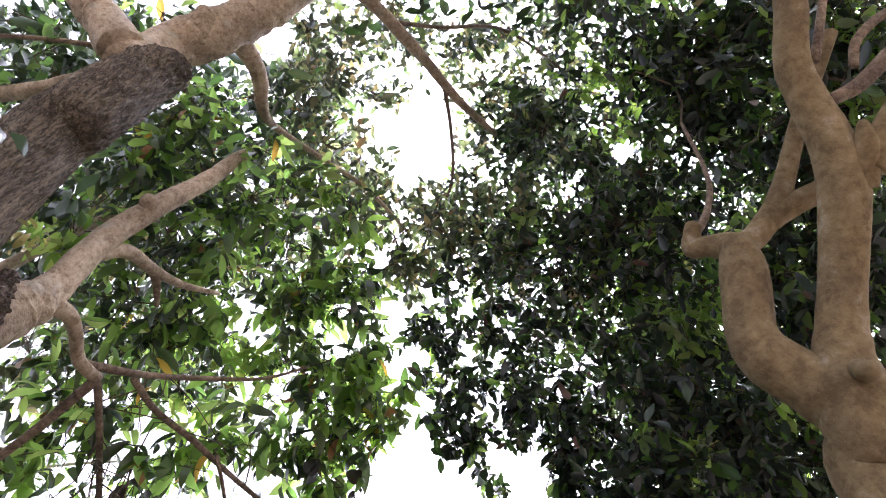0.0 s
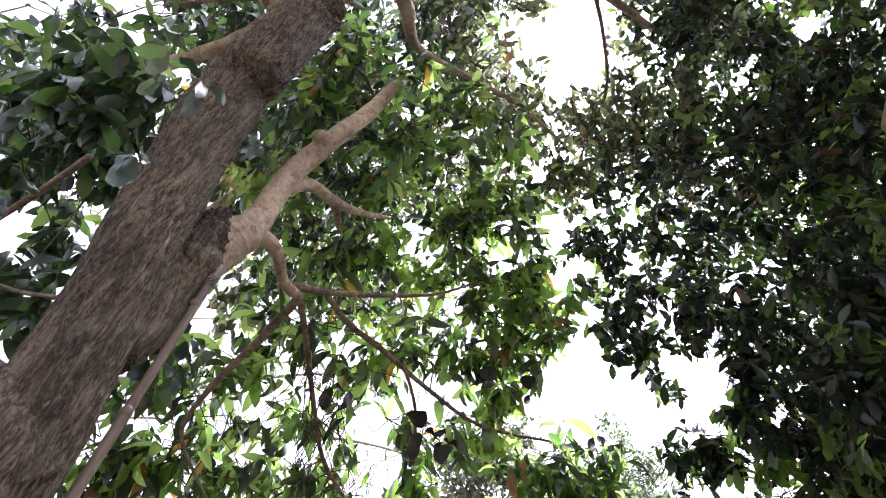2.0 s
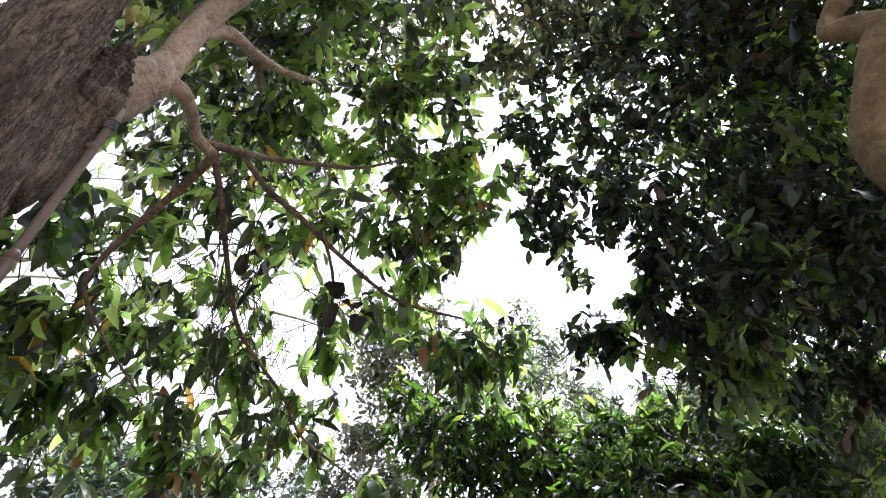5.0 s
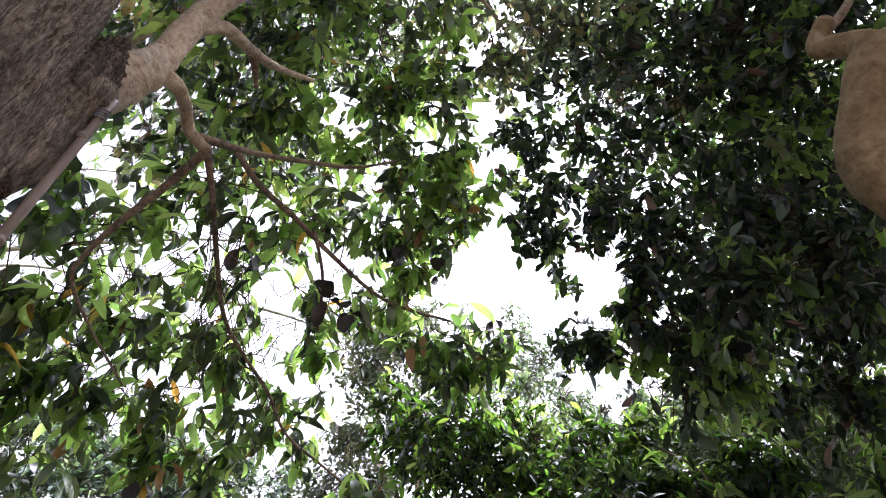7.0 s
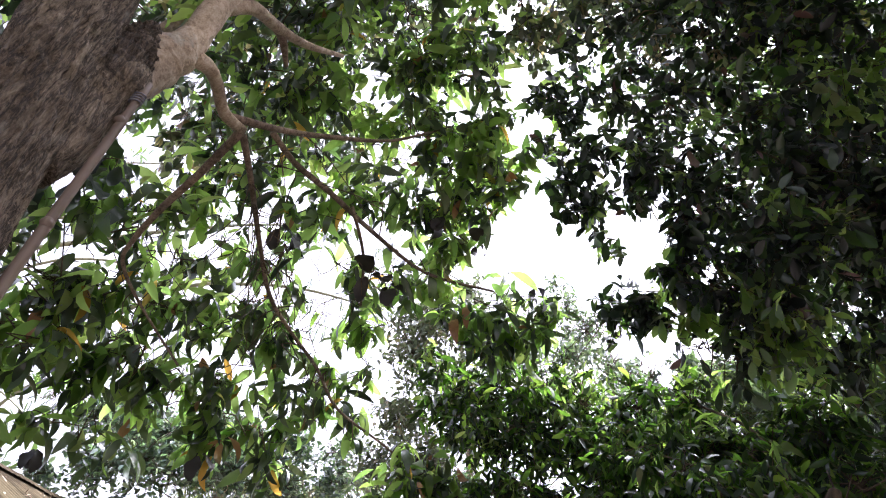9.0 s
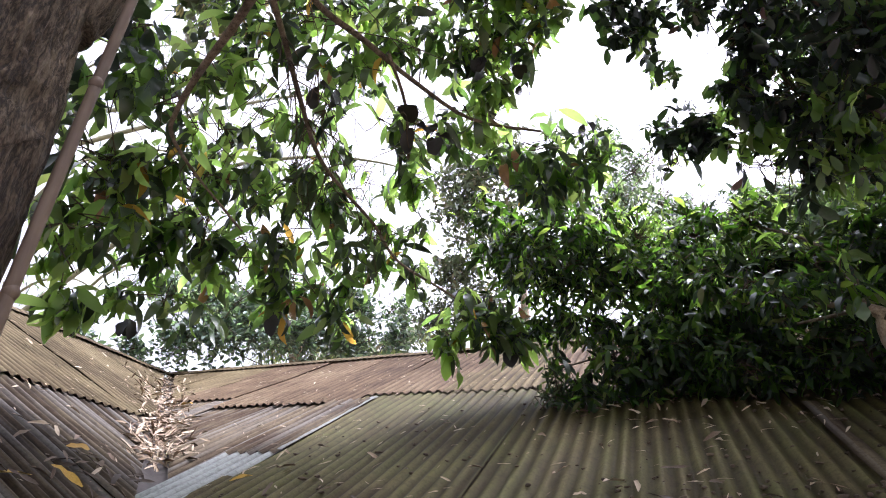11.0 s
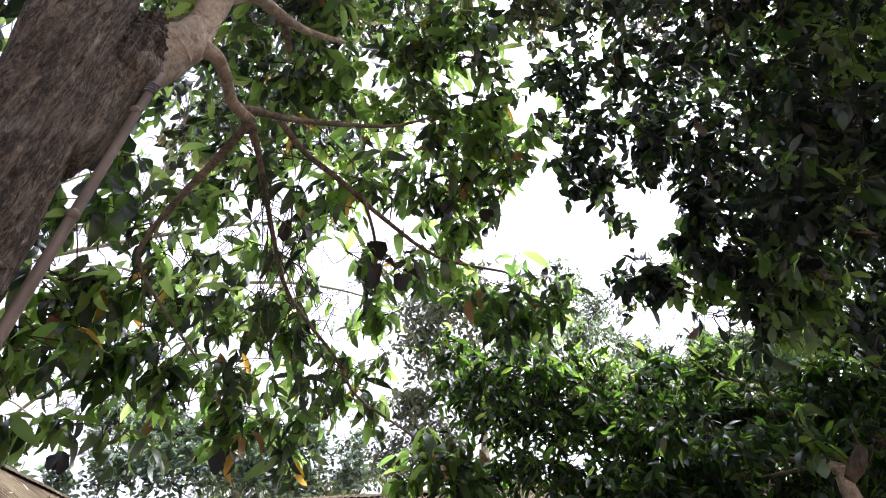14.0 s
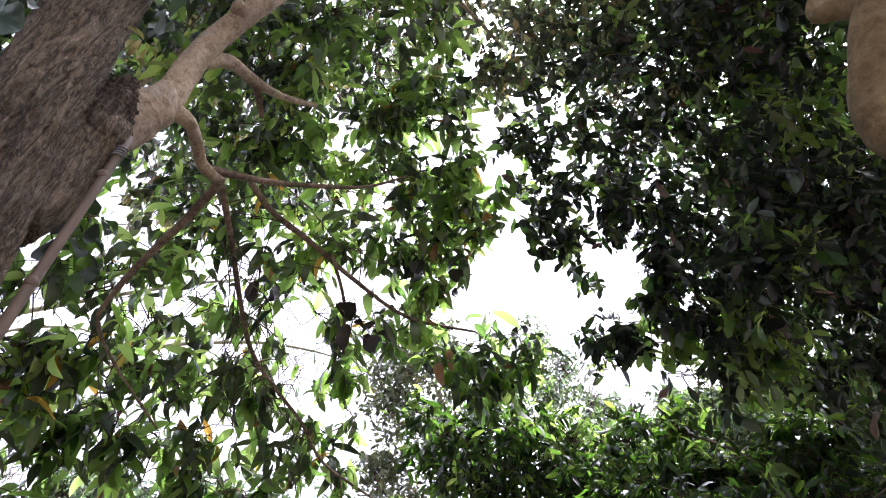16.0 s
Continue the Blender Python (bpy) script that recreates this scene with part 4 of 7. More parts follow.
clump(A, (-1.37, 1.69, 6.95), 0.36, 33)
clump(A, (-1.41, 2.08, 6.59), 0.36, 43)
clump(A, (-0.92, 1.84, 7.12), 0.37, 29)
clump(A, (-0.51, 1.93, 7.37), 0.30, 28)
clump(A, (-0.90, 2.10, 6.74), 0.32, 31)
clump(A, (-0.52, 2.09, 6.83), 0.24, 22)
clump(A, (-1.63, 2.05, 6.38), 0.28, 25)
clump(A, (-1.22, 2.33, 6.36), 0.28, 22)
clump(A, (-2.13, 1.81, 6.11), 0.22, 17)
clump(A, (-0.77, 2.23, 6.45), 0.27, 25)
clump(A, (-0.55, 2.42, 6.28), 0.30, 37)
clump(A, (-0.42, 2.60, 6.15), 0.19, 22)
clump(A, (-0.73, 2.48, 6.12), 0.23, 22)
clump(A, (-1.22, 2.41, 5.88), 0.22, 19, 1.08)
clump(A, (-0.94, 2.64, 5.91), 0.26, 28, 1.08)
clump(A, (-0.74, 2.88, 5.86), 0.19, 22, 1.08)
clump(A, (-1.47, 2.36, 5.80), 0.18, 13, 1.08)
clump(A, (-1.49, 1.99, 5.39), 0.13, 7, 1.08)
clump(A, (-1.77, 1.99, 5.65), 0.17, 13, 1.08)
clump(A, (-1.90, 1.89, 5.33), 0.13, 7, 1.08)
clump(A, (-1.55, 2.21, 5.29), 0.13, 7, 1.08)
clump(A, (-1.13, 2.88, 5.57), 0.26, 28, 1.08)
clump(A, (-0.87, 3.04, 5.63), 0.23, 26, 1.08)
clump(A, (-0.45, 3.19, 5.56), 0.22, 29, 1.08)
clump(A, (-0.26, 3.28, 5.45), 0.18, 26, 1.08)
clump(A, (-0.71, 3.28, 5.53), 0.15, 16, 1.08)
clump(A, (-1.35, 2.97, 5.32), 0.15, 11, 1.08)
clump(A, (-0.55, 3.34, 5.32), 0.18, 19, 1.08)
clump(A, (-2.20, 1.48, 5.06), 0.14, 9, 1.08)
clump(A, (-2.08, 1.39, 5.26), 0.12, 7)
clump(A, (-2.48, 1.75, 4.82), 0.20, 17, 1.08)
clump(A, (-2.39, 1.98, 4.88), 0.18, 15, 1.08)
clump(A, (-2.47, 1.93, 4.59), 0.20, 16, 1.08)
clump(A, (-2.54, 1.78, 4.44), 0.13, 11, 1.08)
clump(A, (-2.25, 2.20, 4.99), 0.19, 15, 1.08)
clump(A, (-2.10, 2.31, 5.03), 0.20, 17, 1.08)
clump(A, (-2.36, 2.30, 4.71), 0.19, 11, 1.08)
clump(A, (-1.88, 2.56, 5.11), 0.21, 15, 1.08)
clump(A, (-1.78, 2.71, 4.99), 0.17, 13, 1.08)
clump(A, (-2.13, 2.71, 4.82), 0.17, 15, 1.08)
clump(A, (-1.66, 2.99, 4.86), 0.21, 13, 1.08)
clump(A, (-2.80, 1.80, 4.62), 0.17, 12, 1.08)
clump(A, (-2.63, 1.87, 4.81), 0.18, 15, 1.08)
clump(A, (-2.53, 2.03, 4.98), 0.19, 12, 1.08)
clump(A, (-2.74, 2.05, 4.66), 0.18, 15, 1.08)
clump(A, (-2.76, 1.97, 4.19), 0.11, 8, 1.08)
clump(A, (-2.71, 2.25, 4.67), 0.22, 17, 1.08)
clump(A, (-2.74, 2.40, 4.39), 0.16, 12, 1.08)
clump(A, (-2.63, 2.42, 4.56), 0.16, 11, 1.08)
clump(A, (-2.58, 2.59, 4.35), 0.13, 8, 1.08)
clump(A, (-2.45, 2.47, 4.76), 0.17, 10, 1.08)
clump(A, (-2.35, 2.73, 4.73), 0.21, 23, 1.08)
clump(A, (-2.17, 2.91, 4.68), 0.18, 20, 1.08)
clump(A, (-2.19, 3.00, 4.48), 0.11, 10, 1.08)
clump(A, (-1.96, 3.19, 4.66), 0.19, 17, 1.08)
clump(A, (-2.31, 2.47, 5.14), 0.17, 17, 1.08)
clump(A, (-2.16, 2.64, 5.09), 0.18, 15, 1.08)
clump(A, (-1.97, 2.80, 5.26), 0.18, 11, 1.08)
clump(A, (-1.80, 3.00, 5.14), 0.15, 9, 1.08)
clump(A, (-1.68, 3.22, 4.90), 0.15, 11, 1.08)
clump(A, (-1.48, 3.36, 4.82), 0.15, 11, 1.08)
clump(A, (-1.56, 3.29, 5.09), 0.15, 9, 1.08)
clump(A, (-1.24, 3.62, 4.74), 0.16, 9, 1.08)
clump(A, (-1.03, 3.73, 4.64), 0.15, 19, 1.08)
clump(A, (-0.89, 3.81, 4.53), 0.12, 16, 1.08)
clump(A, (-1.26, 3.64, 4.42), 0.11, 7, 1.08)
clump(A, (-1.86, 3.20, 4.78), 0.15, 9, 1.08)
clump(A, (-1.38, 3.36, 5.11), 0.16, 7, 1.08)
clump(A, (-1.85, 3.35, 4.48), 0.09, 5, 1.08)
# small bright leaves high up between the trees
clump(U, (-0.67, 0.58, 8.47), 0.37, 35)
clump(U, (-0.24, 0.70, 8.90), 0.45, 54)
clump(U, (-0.40, 1.07, 8.61), 0.40, 35)
clump(U, (-0.66, 1.11, 8.16), 0.37, 35)
clump(U, (0.21, 0.84, 9.08), 0.42, 46)
clump(U, (0.67, 0.94, 9.04), 0.47, 61)
clump(U, (1.13, 0.91, 9.18), 0.49, 61)
clump(U, (0.94, 1.36, 8.90), 0.43, 54)
clump(U, (1.52, 1.25, 9.02), 0.49, 67)
clump(U, (1.28, 1.68, 8.53), 0.42, 39)
clump(U, (0.69, 1.62, 8.44), 0.31, 22)
clump(U, (1.70, 0.84, 9.27), 0.49, 67)
clump(U, (-0.60, 1.36, 7.89), 0.36, 30)
clump(U, (-0.27, 1.59, 7.84), 0.27, 17)
clump(U, (-0.48, 1.77, 7.64), 0.31, 22)
clump(U, (0.58, 1.88, 8.14), 0.35, 26)
clump(U, (0.92, 1.91, 7.85), 0.38, 35)
clump(U, (0.13, 2.11, 7.84), 0.38, 30)
clump(U, (-0.17, 2.11, 7.62), 0.28, 19)
clump(U, (0.55, 2.19, 7.78), 0.38, 30)
clump(U, (-0.12, 2.36, 7.48), 0.28, 17)
clump(U, (0.06, 1.92, 8.04), 0.20, 11)
clump(U, (-0.07, 1.26, 8.79), 0.26, 18)
clump(U, (1.61, 1.58, 8.58), 0.37, 42)
clump(U, (1.08, 1.88, 8.39), 0.36, 30)
clump(U, (0.29, 2.44, 7.89), 0.35, 26)
clump(U, (0.66, 2.51, 7.70), 0.34, 26)
clump(U, (-0.68, 0.93, 8.82), 0.30, 26)
clump(A, (-1.40, 0.70, 7.45), 0.27, 15)
clump(A, (-1.24, 0.93, 7.34), 0.31, 23)
clump(A, (-1.47, 0.85, 7.17), 0.26, 17)
clump(D, (-1.63, 0.98, 6.85), 0.21, 15)
clump(D, (-2.04, 0.43, 7.12), 0.27, 17)
clump(D, (-2.07, 0.12, 7.25), 0.30, 22)
clump(A, (-1.54, 0.24, 7.90), 0.32, 17)
clump(D, (-1.86, 0.99, 6.37), 0.18, 15)
clump(A, (-1.53, 1.11, 7.08), 0.22, 15)
clump(A, (-0.92, 1.44, 7.48), 0.34, 23)
clump(A, (-1.19, 1.55, 7.03), 0.27, 17)
clump(A, (-0.60, 2.19, 6.71), 0.27, 25)
clump(A, (-0.48, 2.47, 6.53), 0.23, 19)
clump(A, (-0.77, 2.40, 6.39), 0.22, 19)
clump(A, (-0.51, 2.68, 6.21), 0.22, 22)
clump(A, (-0.66, 2.75, 5.96), 0.21, 22)
clump(A, (-0.89, 2.62, 6.03), 0.21, 19)
clump(A, (-0.74, 2.00, 7.04), 0.33, 30)
clump(A, (-1.06, 2.14, 6.75), 0.27, 25)
clump(A, (-1.07, 2.26, 6.41), 0.18, 15)
clump(A, (-1.27, 1.76, 6.78), 0.30, 20)
clump(A, (-1.50, 1.89, 6.49), 0.25, 17)
clump(A, (-1.69, 1.81, 6.31), 0.20, 13)
clump(A, (-1.27, 2.43, 5.92), 0.17, 15)
clump(A, (-0.28, 2.18, 7.23), 0.22, 15)
# dark crown of the smooth-barked tree
clump(B, (1.84, 0.87, 8.37), 0.52, 70)
clump(B, (2.17, 0.82, 7.81), 0.51, 96)
clump(B, (2.39, 0.76, 7.26), 0.42, 61)
clump(B, (1.77, 1.26, 7.86), 0.45, 48)
clump(B, (2.06, 1.19, 7.31), 0.44, 61)
clump(B, (2.28, 1.27, 6.93), 0.38, 51)
clump(B, (1.47, 1.80, 7.77), 0.37, 30)
clump(B, (1.82, 1.69, 7.34), 0.38, 43)
clump(B, (1.21, 2.09, 7.36), 0.40, 43)
clump(B, (1.55, 1.99, 7.06), 0.42, 54)
clump(B, (0.78, 2.22, 7.27), 0.35, 23)
clump(B, (0.47, 2.29, 7.03), 0.34, 23)
clump(B, (0.18, 2.32, 7.16), 0.26, 11)
clump(B, (1.05, 2.31, 6.91), 0.42, 36)
clump(B, (1.46, 2.28, 6.67), 0.40, 58)
clump(B, (0.44, 2.48, 6.66), 0.28, 23)
clump(B, (0.79, 2.53, 6.57), 0.36, 32)
clump(B, (1.17, 2.45, 6.26), 0.37, 39)
clump(B, (1.68, 1.86, 6.59), 0.30, 37)
clump(B, (1.69, 2.23, 6.20), 0.29, 32)
clump(B, (0.00, 2.44, 6.71), 0.20, 10)
clump(B, (0.08, 2.61, 6.45), 0.23, 13)
clump(B, (0.34, 2.72, 6.35), 0.23, 18)
clump(B, (0.62, 2.69, 6.20), 0.30, 29)
clump(B, (0.14, 2.82, 6.12), 0.19, 11)
clump(B, (0.96, 2.71, 5.94), 0.36, 46)
clump(B, (1.36, 2.55, 5.79), 0.37, 52)
clump(B, (1.62, 2.51, 5.52), 0.35, 52)
clump(B, (2.05, 1.77, 5.90), 0.31, 41)
clump(B, (2.26, 1.30, 6.16), 0.35, 39)
clump(B, (2.52, 0.65, 6.47), 0.37, 69)
clump(B, (1.98, 2.08, 5.70), 0.31, 39)
clump(B, (2.25, 1.64, 5.52), 0.31, 41)
clump(B, (2.45, 1.09, 5.97), 0.32, 39)
clump(B, (0.19, 2.79, 5.99), 0.18, 11)
clump(B, (0.20, 2.91, 5.79), 0.16, 10)
clump(B, (0.01, 2.72, 6.13), 0.13, 5)
clump(B, (0.50, 2.59, 5.94), 0.24, 23)
clump(B, (0.70, 2.68, 5.66), 0.22, 27)
clump(B, (0.64, 2.86, 5.46), 0.19, 23)
clump(B, (0.39, 3.08, 5.39), 0.20, 18)
clump(B, (0.66, 3.01, 5.25), 0.25, 32)
clump(B, (0.88, 2.75, 5.19), 0.29, 52)
clump(B, (1.14, 2.47, 5.26), 0.30, 57)
clump(B, (1.03, 2.74, 4.94), 0.27, 52)
clump(B, (0.68, 3.12, 5.06), 0.15, 13)
clump(B, (0.86, 3.02, 4.96), 0.17, 20)
clump(B, (0.25, 3.18, 5.25), 0.13, 8)
clump(B, (0.06, 2.41, 6.65), 0.21, 9)
clump(B, (-0.06, 2.59, 6.39), 0.17, 6)
clump(B, (0.01, 2.67, 6.18), 0.15, 6)
clump(B, (0.06, 2.57, 6.53), 0.21, 9)
clump(B, (0.01, 2.79, 5.99), 0.11, 5)
clump(B, (0.25, 3.10, 5.43), 0.14, 9)
clump(B, (0.46, 3.07, 5.36), 0.13, 11)
clump(B, (0.23, 3.24, 5.25), 0.07, 2)
clump(B, (0.75, 3.09, 8.08), 0.81, 46)
clump(B, (1.30, 3.26, 7.59), 0.75, 79)
clump(B, (1.72, 3.28, 7.02), 0.76, 91)
clump(B, (1.39, 3.67, 6.31), 0.57, 79)
clump(B, (1.58, 3.94, 5.86), 0.46, 46)
clump(B, (2.62, 2.35, 7.46), 0.75, 79)
clump(B, (2.03, 3.38, 7.02), 0.62, 69)
clump(B, (2.47, 3.32, 6.51), 0.65, 79)
clump(B, (3.28, 1.50, 8.43), 0.77, 69)
clump(B, (3.33, 2.13, 6.79), 0.65, 69)
clump(B, (2.63, 3.21, 5.80), 0.52, 46)
clump(B, (0.40, 2.39, 8.28), 0.54, 37)
clump(B, (1.00, 2.48, 7.93), 0.55, 46)
clump(B, (1.50, 2.52, 7.54), 0.50, 69)
clump(B, (1.80, 2.52, 7.17), 0.46, 69)
# low leafy tree over the roof
clump(C, (-0.66, 3.96, 5.25), 0.25, 48)
clump(C, (-0.84, 3.95, 4.98), 0.25, 55)
clump(C, (-0.51, 3.92, 4.93), 0.28, 76)
clump(C, (-0.60, 3.94, 4.60), 0.27, 44)
clump(C, (-0.29, 3.89, 4.55), 0.30, 60)
clump(C, (-0.24, 3.80, 4.21), 0.25, 48)
clump(C, (0.00, 3.79, 4.27), 0.28, 118)
clump(C, (0.26, 3.79, 4.25), 0.27, 118)
clump(C, (0.54, 3.76, 4.25), 0.26, 88)
clump(C, (0.80, 3.72, 4.22), 0.26, 88)
clump(C, (1.00, 3.69, 4.16), 0.25, 78)
clump(C, (-0.20, 4.03, 4.99), 0.32, 105)
clump(C, (0.09, 3.92, 4.77), 0.30, 112)
clump(C, (0.40, 3.91, 4.74), 0.29, 83)
clump(C, (0.70, 3.86, 4.76), 0.29, 83)
clump(C, (1.01, 3.79, 4.77), 0.27, 78)
clump(C, (1.21, 3.63, 4.74), 0.26, 78)
clump(C, (-0.02, 4.11, 5.29), 0.29, 76)
clump(C, (0.37, 4.12, 5.24), 0.28, 57)
clump(C, (0.72, 3.98, 5.20), 0.27, 57)
clump(C, (-0.61, 3.66, 4.19), 0.14, 12)
clump(C, (-0.45, 3.73, 4.06), 0.14, 16)
clump(C, (1.28, 3.40, 4.68), 0.21, 62)
clump(C, (-0.94, 4.03, 5.43), 0.22, 24)
clump(C, (-0.38, 4.18, 5.53), 0.27, 41)
clump(C, (1.00, 3.29, 4.36), 0.07, 5)
clump(C, (0.90, 3.16, 4.48), 0.04, 2)
# trees and shrubs behind the house
clump(F, (-2.49, 8.17, 9.11), 0.82, 128)
clump(F, (-2.86, 8.45, 8.54), 0.78, 128)
clump(F, (-2.28, 8.92, 8.05), 0.83, 128)
clump(F, (-3.08, 8.92, 7.61), 0.58, 108)
clump(F, (-2.67, 9.29, 7.09), 0.68, 128)
clump(F, (-1.86, 8.45, 9.80), 0.40, 38)
clump(F, (-3.51, 9.10, 6.88), 0.48, 70)
clump(F, (-1.82, 8.71, 9.12), 0.40, 44)
clump(G, (-0.27, 9.59, 10.21), 0.53, 52)
clump(G, (0.09, 9.87, 9.82), 0.53, 57)
clump(G, (-0.42, 9.31, 10.56), 0.27, 15)
clump(G, (-0.16, 9.67, 9.23), 0.61, 67)
clump(G, (0.66, 8.63, 8.01), 0.52, 67)
clump(G, (0.84, 8.50, 8.21), 0.22, 15)
clump(G, (-0.97, 9.87, 9.75), 0.43, 36)
clump(G, (0.33, 7.92, 7.27), 0.47, 67)
clump(I, (1.22, 6.82, 7.01), 0.33, 67)
clump(I, (1.69, 6.71, 7.02), 0.39, 78)
clump(I, (2.13, 6.58, 7.02), 0.38, 78)
clump(I, (2.39, 6.22, 6.66), 0.40, 93)
clump(I, (1.29, 6.65, 6.45), 0.50, 104)
clump(I, (1.82, 6.37, 6.29), 0.47, 104)
for at in ((2.9, 6.0, 6.5), (3.3, 5.7, 6.0), (2.4, 6.3, 5.8), (1.3, 6.6, 5.8), (1.9, 6.5, 5.5), (2.9, 6.1, 5.4), (3.6, 5.4, 5.2), (2.6, 6.9, 7.1), (0.8, 7.0, 6.4)):
    clump(I, at, 0.45, 70)
clump(I, (2.04, 4.24, 5.12), 0.5, 90)
clump(I, (2.35, 4.91, 5.43), 0.5, 90)
clump(K, (-6.30, 6.38, 5.81), 0.47, 104)
clump(K, (-5.85, 6.69, 6.05), 0.56, 130)
clump(K, (-5.37, 7.08, 6.07), 0.58, 130)
clump(K, (-4.83, 7.45, 6.08), 0.59, 130)
clump(K, (-4.35, 7.96, 6.14), 0.52, 93)
clump(K, (-3.72, 8.22, 6.27), 0.44, 72)
clump(K, (-6.14, 6.57, 6.38), 0.33, 36)
clump(K, (-5.71, 6.87, 6.51), 0.33, 36)
clump(K, (-6.84, 6.17, 5.69), 0.31, 41)
clump(K, (-1.96, 9.17, 6.48), 0.55, 78)
clump(K, (-1.25, 9.29, 6.47), 0.54, 78)
clump(K, (-7.09, 5.56, 5.68), 0.18, 13)
# second, farther layers of foliage
clump(U, (-2.18, 1.28, 8.03), 0.52, 75)
clump(U, (-1.69, 1.59, 8.35), 0.55, 75)
clump(U, (-1.17, 2.03, 8.54), 0.58, 75)
clump(U, (-0.53, 2.11, 8.61), 0.47, 55)
clump(U, (-2.47, 1.66, 7.52), 0.42, 55)
clump(U, (-2.02, 2.14, 7.76), 0.55, 65)
clump(U, (-1.38, 2.42, 7.86), 0.51, 55)
clump(U, (-2.36, 2.38, 7.21), 0.44, 45)
clump(U, (-1.86, 2.83, 7.16), 0.40, 30)
clump(U, (-0.88, 2.37, 8.00), 0.40, 40)
clump(U, (-2.73, 2.26, 6.48), 0.26, 25)
clump(U, (-0.23, 2.13, 8.41), 0.35, 35)
clump(U, (0.14, 2.33, 8.10), 0.39, 45)
clump(U, (-0.08, 2.45, 7.58), 0.28, 30)
clump(D, (-2.79, 0.36, 6.17), 0.38, 22)
clump(D, (-2.39, 0.52, 6.21), 0.31, 17)
clump(D, (-2.85, 0.80, 6.00), 0.26, 12)
clump(D, (-1.88, 0.18, 5.38), 0.16, 9, 1.1)
clump(D, (-1.78, 0.35, 5.30), 0.11, 7, 1.1)
clump(D, (-1.68, 0.25, 5.53), 0.14, 13, 1.1)
clump(D, (-2.41, 0.50, 5.37), 0.15, 13)
clump(D, (-2.00, 0.57, 5.46), 0.13, 11)
clump(A, (-1.71, 2.57, 5.42), 0.18, 8)
clump(A, (-0.36, 2.17, 6.80), 0.18, 19)
clump(A, (-0.39, 2.37, 6.53), 0.18, 19)
clump(A, (-0.37, 2.53, 6.28), 0.15, 16)
clump(A, (-0.34, 2.67, 6.09), 0.13, 15)
clump(A, (-0.55, 2.64, 6.01), 0.15, 12)
clump(A, (-2.00, 2.34, 5.45), 0.14, 5)
clump(A, (-1.54, 2.60, 5.83), 0.19, 12)
clump(A, (-1.80, 2.18, 6.05), 0.23, 16)
clump(A, (-1.56, 2.34, 6.20), 0.24, 19)
clump(A, (-2.02, 2.04, 5.87), 0.18, 12)
clump(A, (-2.23, 1.76, 5.13), 0.12, 7)
clump(A, (-2.19, 1.97, 5.13), 0.13, 8)
clump(A, (-2.02, 1.81, 5.29), 0.13, 6)
clump(A, (-2.55, 1.59, 4.98), 0.14, 11)
clump(A, (-2.34, 1.42, 5.01), 0.13, 8)
clump(A, (-2.27, 1.88, 5.40), 0.16, 6)
clump(A, (-2.25, 1.66, 5.42), 0.15, 8)
clump(A, (-2.10, 1.96, 5.64), 0.16, 12)
clump(A, (-1.87, 2.50, 5.50), 0.14, 5)
clump(A, (-2.02, 2.16, 5.69), 0.17, 9)
clump(A, (-2.46, 2.37, 5.09), 0.17, 11)
clump(A, (-2.61, 2.38, 4.88), 0.17, 14)
clump(A, (-2.83, 1.91, 4.42), 0.14, 14)
clump(A, (-2.80, 2.10, 4.19), 0.12, 8)
clump(B, (1.85, 3.32, 5.58), 0.39, 50)
clump(B, (1.95, 3.51, 5.20), 0.38, 50)
clump(B, (1.64, 3.65, 5.22), 0.32, 36)
clump(B, (1.49, 3.75, 5.56), 0.35, 36)
clump(B, (2.22, 2.98, 5.54), 0.39, 50)
clump(B, (2.17, 3.39, 4.97), 0.38, 50)
clump(B, (2.19, 3.46, 6.22), 0.48, 37)
clump(B, (2.51, 2.96, 6.50), 0.50, 55)
clump(B, (2.26, 2.67, 7.16), 0.53, 55)
# dark inner leaves round the big limb
clump(D, (-2.31, 0.76, 7.37), 0.24, 13, 1.0)
clump(D, (-2.06, 0.88, 7.47), 0.25, 13, 1.0)
clump(D, (-1.81, 1.29, 7.83), 0.27, 13, 1.0)
clump(D, (-1.47, 1.20, 7.50), 0.25, 13, 1.0)
clump(D, (-1.14, 1.23, 7.53), 0.25, 7, 1.0)
clump(D, (-0.81, 1.72, 8.00), 0.28, 7, 1.0)
clump(D, (-2.31, 1.05, 7.20), 0.25, 13, 1.0)
clump(D, (-2.33, 1.41, 7.65), 0.28, 13, 1.0)
clump(D, (-1.83, 1.41, 7.63), 0.27, 13, 1.0)
clump(D, (-1.47, 1.47, 7.30), 0.25, 13, 1.0)
clump(D, (-1.34, 1.76, 7.99), 0.29, 7, 1.0)
clump(D, (-0.83, 1.79, 7.47), 0.26, 7, 1.0)
clump(D, (-2.70, 1.55, 7.42), 0.28, 13, 1.0)
clump(D, (-2.21, 1.55, 7.19), 0.26, 13, 1.0)
clump(D, (-1.87, 1.58, 7.08), 0.25, 13, 1.0)
clump(D, (-1.61, 1.71, 7.00), 0.25, 13, 1.0)
clump(D, (-1.42, 1.88, 7.25), 0.26, 7, 1.0)
clump(D, (-0.99, 2.05, 7.35), 0.27, 7, 1.0)
clump(D, (-2.55, 1.62, 6.95), 0.26, 13, 1.0)
clump(D, (-2.38, 1.72, 6.85), 0.26, 13, 1.0)
clump(D, (-2.10, 1.93, 6.96), 0.26, 13, 1.0)
clump(D, (-1.69, 2.03, 6.86), 0.26, 13, 1.0)
